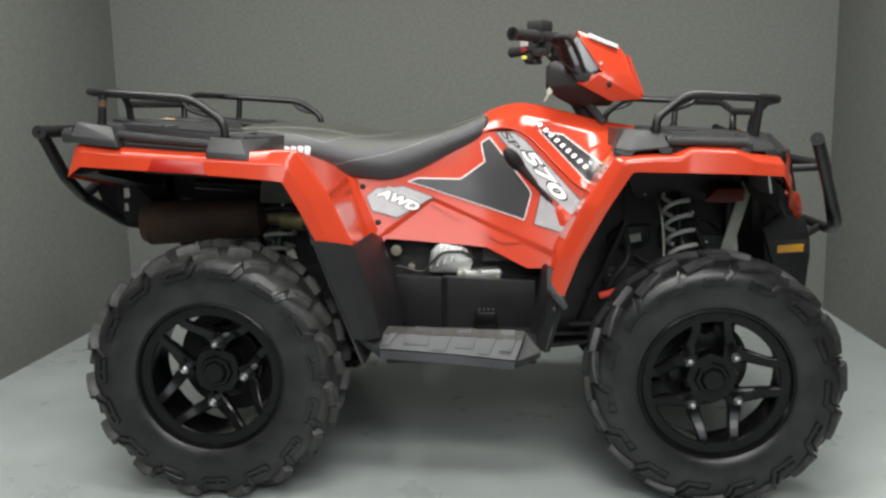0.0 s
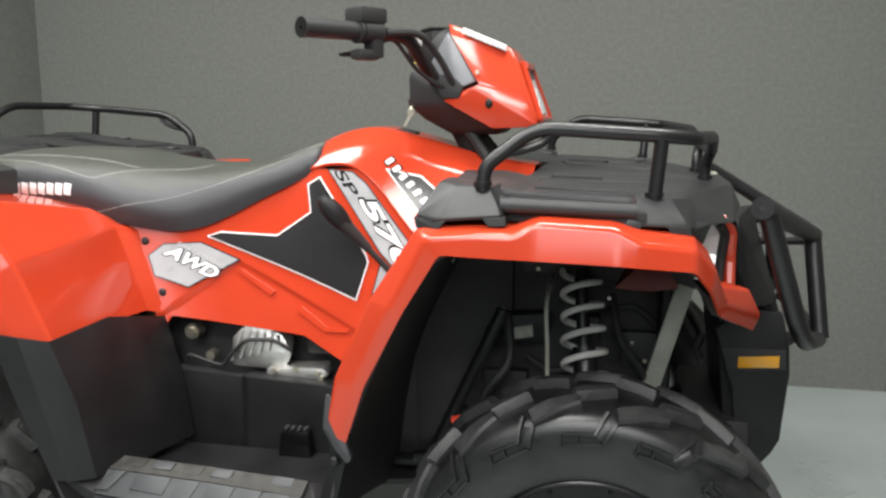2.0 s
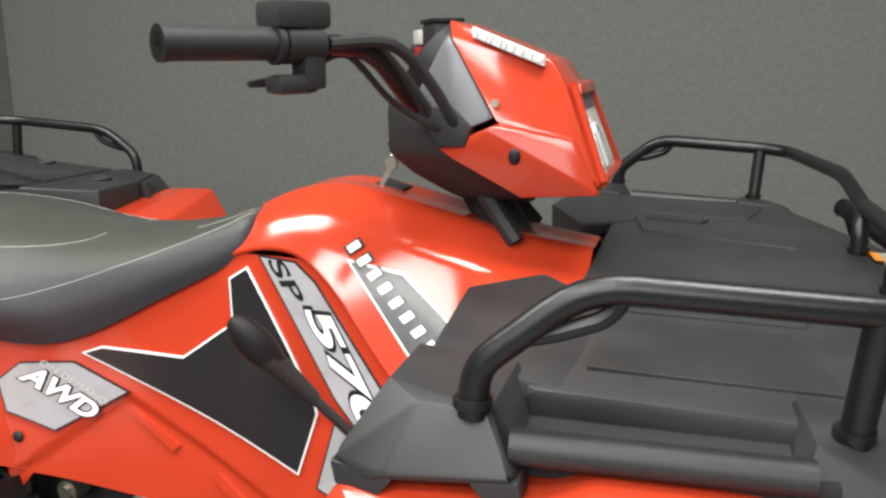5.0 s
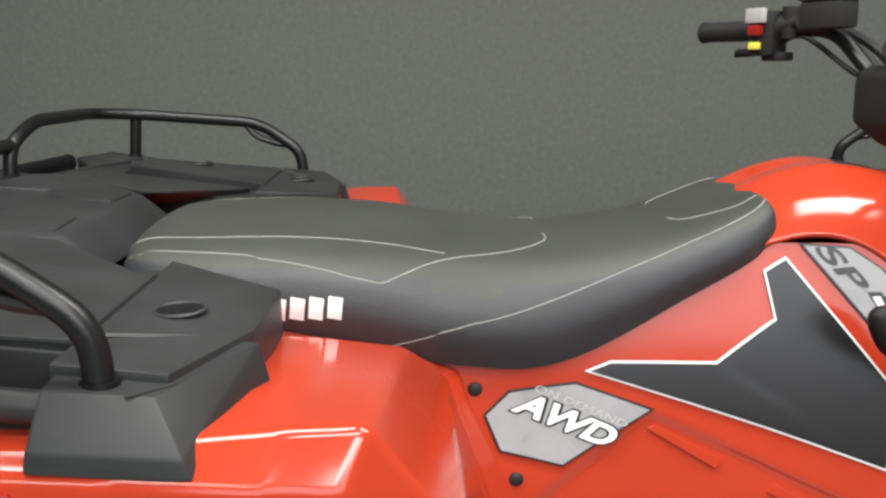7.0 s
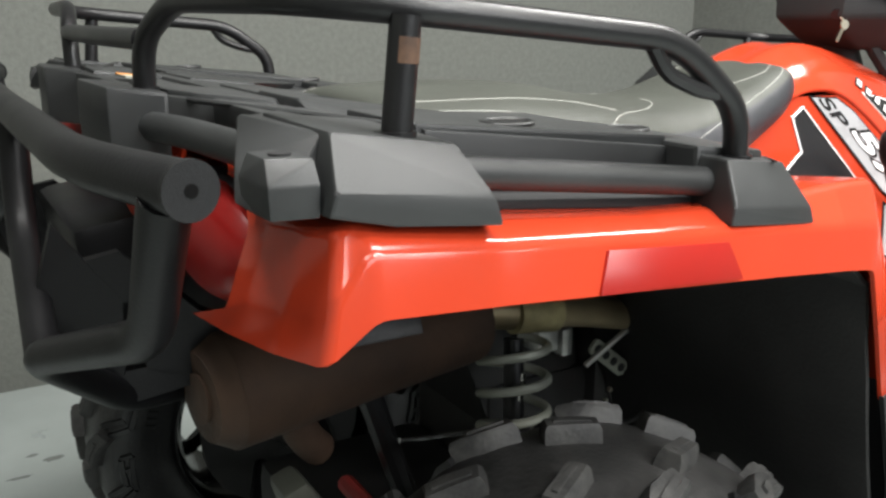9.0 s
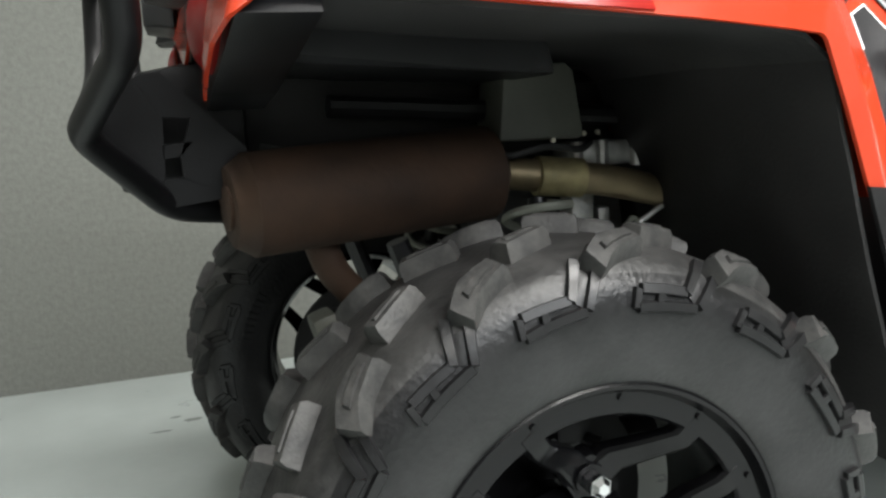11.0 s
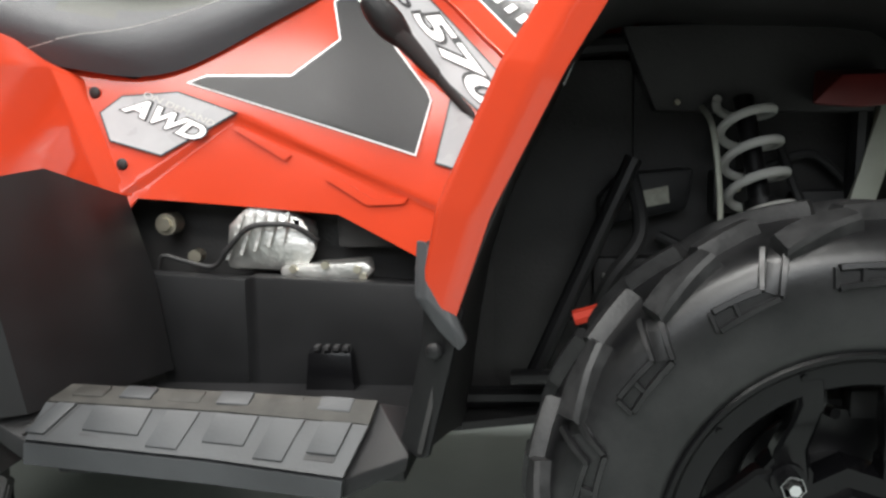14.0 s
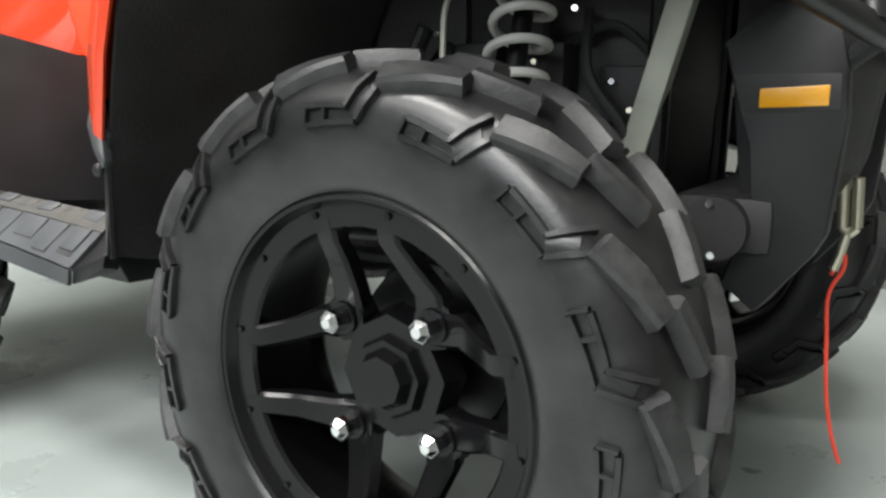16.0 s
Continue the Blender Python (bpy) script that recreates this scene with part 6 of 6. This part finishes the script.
# handlebar, levers, switches
bars = part("handlebar", tube(bmesh.new(), [(0.143, -0.39, 1.192), (0.225, -0.262, 1.192), (0.275, -0.195, 1.190), (0.305, -0.11, 1.110), (0.31, 0, 1.105), (0.305, 0.11, 1.110), (0.275, 0.195, 1.190), (0.225, 0.262, 1.192), (0.143, 0.39, 1.192)], 0.0112, 12, 0.035), STEEL, quad, "black tubular handlebar")
for s in (-1, 1):
    a = Vector((0.143, s * 0.39, 1.192))
    d = (Vector((0.225, s * 0.262, 1.192)) - a).normalized()
    b = bmesh.new()
    g = 0.125 if s < 0 else 0.105
    tube(b, [a, a + d * g], 0.0165, 16, 0)
    tube(b, [a, a + d * 0.006], 0.0178, 16, 0)
    tube(b, [a + d * (g - 0.007), a + d * g], 0.021, 16, 0)
    grip = part("grip", b, DARK, bars, "ribbed black rubber grip")
    # Disc on the grip end, coloured for the shade in its hole.
    part("grip_hole_shade", disc(bmesh.new(), a - d * 0.0004, d, 0.0035, 0.002, 12), HOLE_SHADE, grip)
    b = bmesh.new()
    c = a + d * (g + 0.025)
    side = Vector((-d.y, d.x, 0)) * (1 if s < 0 else -1)
    tube(b, [c - d * 0.022, c + d * 0.022], 0.0205, 18, 0)
    if s < 0:
        hull(b, [c + side * i + d * j + Vector((0, 0, k)) for i, j in ((-0.020, -0.036), (0.030, -0.034), (0.032, 0.026), (-0.018, 0.030)) for k in (0.014, 0.043)], 0.008)
        hull(b, [c + side * i + d * j + Vector((0, 0, k)) for i in (-0.016, 0.014) for j in (-0.004, 0.022) for k in (-0.046, 0.02)], 0.006)
        hull(b, [c + side * i + d * j + Vector((0, 0, k)) for i, j in ((-0.016, -0.034), (0.012, -0.038), (0.018, 0.012), (-0.014, 0.014)) for k in (-0.050, -0.030)], 0.008)
    else:
        hull(b, [c + side * i + d * j + Vector((0, 0, k)) for i in (-0.018, 0.026) for j in (-0.024, 0.020) for k in (-0.040, 0.030)], 0.008)
        tube(b, [c + d * 0.016 + Vector((0, 0, 0.004)), c + d * 0.05 + Vector((0, 0, 0.012))], 0.019, 16, 0, r2=0.013)
        tube(b, [c + d * 0.036 + Vector((0, 0, -0.014)), c + d * 0.036 + Vector((0, 0, 0.034))], 0.015, 14, 0)
        hull(b, [c + side * i + d * j + Vector((0, 0, k)) for i in (-0.012, 0.014) for j in (-0.006, 0.036) for k in (-0.048, -0.034)], 0.004)
    part("switch_housing", b, DARK, bars, "black control housing on the handlebar")
    b = bmesh.new()
    if s > 0:
        tube(b, [c - side * 0.03 + Vector((0, 0, -0.025)), c - d * 0.04 - side * 0.036 + Vector((0, 0, -0.033)), c - d * 0.085 - side * 0.03 + Vector((0, 0, -0.035))], 0.009, 10, 0.02, flat=0.6)
        part("brake_lever", b, DARK, bars)
    else:
        hull(b, [c - d * j + side * i + Vector((0, 0, k)) for j, i, k in ((0.0, 0.02, -0.03), (0.0, 0.034, -0.03), (0.045, 0.038, -0.036), (0.045, 0.026, -0.036), (0.0, 0.02, -0.044), (0.045, 0.03, -0.044))], 0.003)
        part("thumb_throttle", b, DARK, bars)
    if s > 0:
        for dz, m, sz in ((0.022, GREYSW, 0.016), (0.0, BRAKE, 0.011), (-0.024, YELLOW, 0.008)):
            b = bmesh.new()
            e = c - d * 0.006 + side * 0.032
            hull(b, [e + side * i + d * j + Vector((0, 0, dz + k)) for i in (-0.006, 0.006) for j in (-sz, sz) for k in (-sz * 0.7, sz * 0.7)], 0.002)
            part("switch", b, m, bars)
    b = bmesh.new()
    tube(b, catmull([c + d * 0.02 + Vector((0, 0, -0.01)), c + d * 0.07 + Vector((0.01, 0, 0.004)), Vector((0.30, s * 0.15, 1.15)), Vector((0.335, s * 0.10, 1.08)), Vector((0.36, s * 0.10, 1.07))], 6), 0.0075, 8, 0)
    tube(b, catmull([c + d * 0.02 + Vector((0.015, 0, 0.0)), c + d * 0.08 + Vector((0.03, 0, 0.0)), Vector((0.325, s * 0.155, 1.155)), Vector((0.348, s * 0.125, 1.105)), Vector((0.36, s * 0.10, 1.085))], 6), 0.007, 8, 0)
    tube(b, catmull([c + d * 0.02 + Vector((0, 0, -0.02)), c + d * 0.06 + Vector((0, 0, -0.012)), Vector((0.285, s * 0.16, 1.13)), Vector((0.325, s * 0.13, 1.10)), Vector((0.352, s * 0.11, 1.088))], 6), 0.004, 8, 0)
    part("cable", b, DARK, bars)
b = bmesh.new()
disc(b, (0.305, 0.0, 1.165), (-0.75, 0, 0.66), 0.048, 0.03, 24)
part("gauge", b, DARK, quad, "round black gauge")
b = bmesh.new()
u, v = Vector((0.54, -0.84, 0)), Vector((0.84, 0.54, 0))
hull(b, [Vector((0.250, 0.168, 0)) + u * i + v * j + Vector((0, 0, k)) for i in (-0.034, 0.034) for j in (-0.022, 0.022) for k in (1.190, 1.230)], 0.006)
can = part("brake_reservoir", b, DARK, bars, "black brake fluid reservoir box")
part("lid", hull(bmesh.new(), [Vector((0.250, 0.168, 0)) + u * i + v * j + Vector((0, 0, k)) for i in (-0.036, 0.036) for j in (-0.024, 0.024) for k in (1.2295, 1.236)], 0.002), BLACK, can)

# headlight pod
upper, lower = [], []
for s in (-1, 1):
    upper += [(0.330, s * 0.080, 1.222), (0.452, s * 0.078, 1.174), (0.470, s * 0.086, 1.146), (0.514, s * 0.116, 1.030), (0.396, s * 0.122, 1.104), (0.336, s * 0.092, 1.200), (0.482, s * 0.108, 1.090)]
    lower += [(0.514, s * 0.118, 1.022), (0.425, s * 0.122, 1.018), (0.345, s * 0.126, 1.062), (0.325, s * 0.118, 1.073), (0.385, s * 0.127, 1.098), (0.398, s * 0.125, 1.103), (0.484, s * 0.114, 1.086)]
pod = part("headlight_pod", hull(hull(bmesh.new(), upper, 0.005), lower, 0.004), RED, quad, "glossy red angular headlight pod on the handlebar", sharp=25)


def face(u, v, lift):
    tl, tr, bl, br = Vector((0.474, -0.074, 1.142)), Vector((0.474, 0.074, 1.142)), Vector((0.513, -0.100, 1.034)), Vector((0.513, 0.100, 1.034))
    return tl.lerp(tr, u).lerp(bl.lerp(br, u), v) + Vector((0.93, 0, 0.37)) * lift


b = bmesh.new()
hull(b, [face(u, v, d) for u in (0.05, 0.95) for v in (0.06, 0.97) for d in (-0.004, 0.002)], 0.002)
bowl = part("reflector_bowl", b, REFLECT, pod, "bright headlight reflector behind clear lens")
part("reflector_hood", hull(bmesh.new(), [face(u, v, d) for u in (0.07, 0.93) for v in (0.07, 0.26) for d in (0.0, 0.0035)], 0.001), GAUGE, bowl)
for u0, u1, v0, v1, d1 in ((0.16, 0.34, 0.50, 0.90, 0.005), (0.37, 0.63, 0.42, 0.92, 0.0065), (0.66, 0.84, 0.50, 0.90, 0.005)):
    part("reflector_rib", hull(bmesh.new(), [face(0.5 + (u - 0.5) * k, v * k + 0.67 * (1 - k), d) for u in (u0, u1) for v in (v0, v1) for d, k in ((0.001, 1.0), (d1, 0.93))], 0.002), REFLECT, bowl)
part("lamp_hood", hull(bmesh.new(), [face(u, v, d) for u in (0.03, 0.97) for v, d in ((0.0, 0.0), (0.0, 0.012), (0.10, 0.010), (0.11, 0.0), (0.10, 0.0))], 0.002), RED, pod)
for s in (-1, 1):
    part("push_rivet", ball(bmesh.new(), (0.418, s * 0.1235, 1.066), 0.0075, 1, 0.5, 1.3), BLACK, pod)
part("lens", hull(bmesh.new(), [face(u, v, d) for u in (0.05, 0.95) for v in (0.05, 0.97) for d in (0.0065, 0.0090)], 0.001), LENS, bowl).visible_shadow = False
b = bmesh.new()
for (u0, v0), (u1, v1) in (((0, 0), (1, 0)), ((1, 0), (1, 1)), ((1, 1), (0, 1)), ((0, 1), (0, 0))):
    tube(b, [face(u0, v0, 0.003), face(u1, v1, 0.003)], 0.0058, 8, 0)
part("light_rim", b, RED, pod)
b = bmesh.new()
hull(b, [Vector((0.362, s * 0.082, 1.211)).lerp(Vector((0.446, s * 0.082, 1.1765)), t) + Vector((0, s * w, h)) for s in (-1,) for t in (0, 1) for w in (-0.002, 0.0115) for h in (-0.0105, 0.0015)], 0.001)
plate = part("name_plate", b, WHITED, pod, "silver name plate")
for x, z, r, m in ((0.396, 1.091, 0.007, DARK), (0.395, 1.126, 0.0045, ZINC)):
    for s in (-1, 1):
        b = bmesh.new()
        disc(b, (x, s * 0.118, z), (0, s, 0), r, 0.006, 12)
        part("bolt", b, m, pod)
b = bmesh.new()
pts = []
for s in (-1, 1):
    pts += [(0.290, s * 0.080, 1.140), (0.330, s * 0.086, 1.208), (0.392, s * 0.1175, 1.108), (0.345, s * 0.118, 1.090), (0.40, s * 0.08, 1.12)]
hull(b, pts, 0.006)
part("gauge_shell", b, GAUGE, quad, "dark grey gauge housing")
for s in (-1, 1):
    # Proud dark block; the shade in the cable opening is its colour.
    b = hull(bmesh.new(), [(x, s * y, z) for x, z in ((0.300, 1.122), (0.342, 1.122), (0.368, 1.098), (0.361, 1.076), (0.328, 1.077)) for y in (0.09, 0.1285)], 0.003)
    part("opening_shade", b, DARK, pod)
b = bmesh.new()
pts = []
for s in (-1, 1):
    pts += [(0.246, s * 0.072, 1.128), (0.246, s * 0.07, 1.062), (0.268, s * 0.07, 1.054), (0.268, s * 0.07, 1.14), (0.275, s * 0.055, 1.035), (0.33, s * 0.05, 1.005), (0.43, s * 0.07, 1.005), (0.44, s * 0.10, 1.022), (0.345, s * 0.118, 1.064), (0.36, s * 0.118, 1.09)]
hull(b, pts, 0.008)
part("steering_cover", b, DARK, quad, "black plastic steering column cover")
b = bmesh.new()
tube(b, [(0.34, 0, 1.03), (0.40, 0, 0.93)], 0.03, 12, 0)
tube(b, [(0.36, -0.05, 1.02), (0.41, -0.07, 0.955)], 0.012, 8, 0)
tube(b, [(0.36, 0.05, 1.02), (0.41, 0.07, 0.955)], 0.012, 8, 0)
part("steering_stem", b, DARK, quad)
b = bmesh.new()
disc(b, (0.252, -0.055, 1.070), (-0.8, -0.5, -0.3), 0.009, 0.008, 12)
part("key_lock", b, STEEL, quad)
b = disc(bmesh.new(), (0.2515, -0.071, 1.050), (-0.2, -1, 0.1), 0.0085, 0.003, 14)
tube(b, [(0.250, -0.062, 1.066), (0.2515, -0.070, 1.056)], 0.0025, 8, 0)
hull(b, [(0.247, -0.0725, 1.047), (0.2535, -0.0725, 1.044), (0.2345, -0.0725, 1.023), (0.2385, -0.0725, 1.020), (0.247, -0.0705, 1.047), (0.2535, -0.0705, 1.044), (0.2345, -0.0705, 1.023), (0.2385, -0.0705, 1.020)], 0)
part("ignition_key", b, ZINC, quad, "metal key in the ignition")

# gear lever
b = bmesh.new()
tube(b, [(0.300, -0.205, 0.688), (0.245, -0.212, 0.745), (0.182, -0.238, 0.820)], 0.0062, 10, 0.02)
tube(b, [(0.205, -0.228, 0.793), (0.160, -0.246, 0.846)], 0.0085, 12, 0, r2=0.014)
lever = part("gear_lever", b, DARK, quad, "black gear lever with a tapered knob")
tip, foot = Vector((0.121, -0.260, 0.893)), Vector((0.170, -0.242, 0.834))
rows = []
for t, r in ((0.0, 0.004), (0.06, 0.012), (0.3, 0.019), (0.6, 0.0205), (0.9, 0.015), (1.0, 0.0115)):
    rows.append([tip.lerp(foot, t) + r * (math.cos(q * math.pi / 5) * Vector((0.77, 0, 0.64)) + 0.8 * math.sin(q * math.pi / 5) * Vector((0.19, -0.95, -0.23))) for q in range(11)])
k = sheet(rows, 0, per=2)
bmesh.ops.remove_doubles(k, verts=k.verts[:], dist=0.0004)
bmesh.ops.holes_fill(k, edges=[e for e in k.edges if e.is_boundary], sides=0)
part("knob", k, BLACK, lever, sharp=50)
b = bmesh.new()
hull(b, [(0.258, flank(0.258, 0.72) - d, 0.72) for d in (0.004, -0.01)] + [(0.281, flank(0.281, 0.742) - d, 0.742) for d in (0.004, -0.01)] + [(0.318, flank(0.318, 0.708) - d, 0.708) for d in (0.004, -0.01)] + [(0.300, flank(0.3, 0.669) - d, 0.669) for d in (0.004, -0.01)] + [(0.272, flank(0.272, 0.675) - d, 0.675) for d in (0.004, -0.01)], 0.003)
part("lever_gate", b, RED, panel)

# panel screws and moulded ribs
for x, z in ((-0.292, 0.788), (-0.247, 0.686)):
    b = bmesh.new()
    ball(b, (x, flank(x, z) - 0.002, z), 0.0085, 1, 0.5, 1)
    c = part("push_rivet", b, DARK, panel)
    mirrored(c, panel_far)
for o in ([(-0.090, 0.731), (-0.082, 0.735), (-0.005, 0.694), (-0.014, 0.686)], [(0.046, 0.659), (0.055, 0.668), (0.115, 0.632), (0.164, 0.634), (0.158, 0.626), (0.107, 0.624)]):
    c = part("moulded_rib", raised(o, 0.004, 0.006), RED, panel)
    mirrored(c, panel_far)

# lettering
def letters(text, base, along, up, lift, material, host, name, fat=0.0, place=None, squash=1.0):
    """Letters on the flank: base corner, advance and letter height as steps along and up."""
    cu = bpy.data.curves.new("letters", "FONT")
    cu.body, cu.size, cu.offset, cu.extrude = text, 1.0, fat, 0.0
    tmp = bpy.data.objects.new("letters", cu)
    scene.collection.objects.link(tmp)
    me = bpy.data.meshes.new_from_object(tmp.evaluated_get(bpy.context.evaluated_depsgraph_get()))
    xs = [v.co.x for v in me.vertices]
    ys = [v.co.y for v in me.vertices]
    x0, x1, y0, y1 = min(xs), max(xs), min(ys), max(ys)
    x0, x1, y0, y1 = x0 + fat, x1 - fat, y0 + fat, y1 - fat
    for v in me.vertices:
        s, t = (v.co.x - x0) / (x1 - x0), (v.co.y - y0) / (y1 - y0)
        if place:
            v.co = place(s, t, lift)
        else:
            x = base[0] + along[0] * s + up[0] * t
            z = base[1] + along[1] * s + up[1] * t
            v.co = (x, flank(x, z) - lift, z)
    me.materials.clear()
    me.materials.append(material)
    bpy.data.objects.remove(tmp)
    bpy.data.curves.remove(cu)
    o = new(name, me)
    o.parent = host
    return o


for t, base, along, up, fat in (("570", (0.168, 0.878), (0.095, -0.127), (0.035, 0.001), 0.03), ("AWD", (-0.250, 0.763), (0.106, -0.047), (0.021, 0.016), 0.035)):
    letters(t, base, along, up, 0.0050, BLACKD, panel, "letters_outline", fat + 0.055)
    letters(t, base, along, up, 0.0056, WHITED, panel, "letters", fat)
letters("SP", (0.107, 0.933), (0.038, -0.044), (0.023, 0.003), 0.0050, BLACKD, panel, "letters", 0.02)
letters("ON DEMAND", (-0.224, 0.7815), (0.105, -0.046), (0.005, 0.0065), 0.0050, GREYSW, panel, "letters")


def on_plate(s, t, lift):
    p = Vector((0.366, -0.0953, 1.1995)).lerp(Vector((0.444, -0.0953, 1.1675)), s)
    return p + Vector((0.003, 0, 0.0085)) * t + Vector((0, -lift, 0))


letters("LIMITED", None, None, None, 0.0, GREYSW, plate, "letters", 0.0, on_plate)


# grey trim at the foot of the front fender, flare bolts
b = hull(bmesh.new(), [(0.226, -0.545, 0.612), (0.238, -0.552, 0.612), (0.236, -0.566, 0.560), (0.262, -0.574, 0.535), (0.276, -0.574, 0.520), (0.268, -0.572, 0.510), (0.248, -0.568, 0.530), (0.224, -0.558, 0.560),
                       (0.226, -0.535, 0.612), (0.262, -0.56, 0.535), (0.276, -0.56, 0.520), (0.248, -0.556, 0.530)], 0.002)
both("fender_trim", b, PEG, "grey plastic trim edge")
for x, y, z in ((-0.300, -0.571, 0.648), (0.243, -0.560, 0.508), (0.232, -0.545, 0.585)):
    b = ball(bmesh.new(), (x, y - 0.001, z), 0.0085, 1, 0.6, 1)
    both("push_rivet", b, BLACK)

# scuffs and dried drips on the floor
rng = random.Random(5)
for x, y, wide, deep in ((-0.972, 1.107, 0.030, 0.016), (-1.054, 1.046, 0.034, 0.007), (-1.016, 1.15, 0.018, 0.008), (0.836, 0.163, 0.020, 0.012), (-1.502, 1.365, 0.022, 0.012)):
    bm = bmesh.new()
    ring = [bm.verts.new((x + wide * rng.uniform(0.55, 1.1) * math.cos(q * math.pi / 7), y + deep * rng.uniform(0.5, 1.15) * math.sin(q * math.pi / 7), 0.0006)) for q in range(14)]
    bm.faces.new(ring)
    part("stain", bm, STAIN, floor)

# warning label on the inboard face of the front fender
label_face = [Vector(p) for p in ((0.375, -0.345, 0.865), (0.393, -0.422, 0.877), (0.368, -0.472, 0.847), (0.362, -0.405, 0.833))]
fender_bm = bmesh.new()
fender_bm.from_mesh(front_f.data)
fender_tree = BVHTree.FromBMesh(fender_bm)
fender_bm.free()


def label_piece(u0, u1, lift):
    """A strip of the label, laid on the curved fender."""
    a, b2, c2, d2 = label_face
    out_dir = Vector((-0.84, 0, 0.54))
    bm = bmesh.new()

    def spot(u, v):
        p = a.lerp(d2, u).lerp(b2.lerp(c2, u), v)
        hit = fender_tree.ray_cast(p + out_dir * 0.04, -out_dir)[0]
        return hit if hit else p

    cells = max(1, round((u1 - u0) * 8))
    for i in range(cells):
        ua, ub = u0 + (u1 - u0) * i / cells, u0 + (u1 - u0) * (i + 1) / cells
        for j in range(8):
            hull(bm, [spot(u, v) + out_dir * d for u in (ua, ub) for v in (j / 8, (j + 1) / 8) for d in (lift, -0.0005)], 0)
    return bm


part("warning_label", label_piece(0, 1, 0.001), LABEL, front_f, "white warning label with orange heading")
part("label_band", label_piece(0.0, 0.24, 0.0018), ORANGE, front_f)
for k in range(5):
    part("text_bar", label_piece(0.34 + 0.12 * k, 0.38 + 0.12 * k, 0.0016), GREYSW, front_f)
part("warning_label", hull(bmesh.new(), [(x, y, z + d) for x, y, z in ((0.836, 0.055, 0.9242), (0.862, 0.055, 0.9238), (0.862, 0.105, 0.9238), (0.836, 0.105, 0.9242)) for d in (-0.003, 0.0014)], 0), LABEL, front_rack, "small white warning label with orange band")
part("label_band", hull(bmesh.new(), [(x, y, z + d) for x, y, z in ((0.836, 0.055, 0.9242), (0.846, 0.055, 0.924), (0.846, 0.105, 0.924), (0.836, 0.105, 0.9242)) for d in (-0.002, 0.0022)], 0), ORANGE, front_rack)
part("link_arm", bar([(0.380, -0.29, 0.485), (0.475, -0.29, 0.512), (0.56, -0.38, 0.425), (0.70, -0.40, 0.415)], 0.010, 8, 0.03), STRAP, quad, "red painted link arm inside the wheel arch")
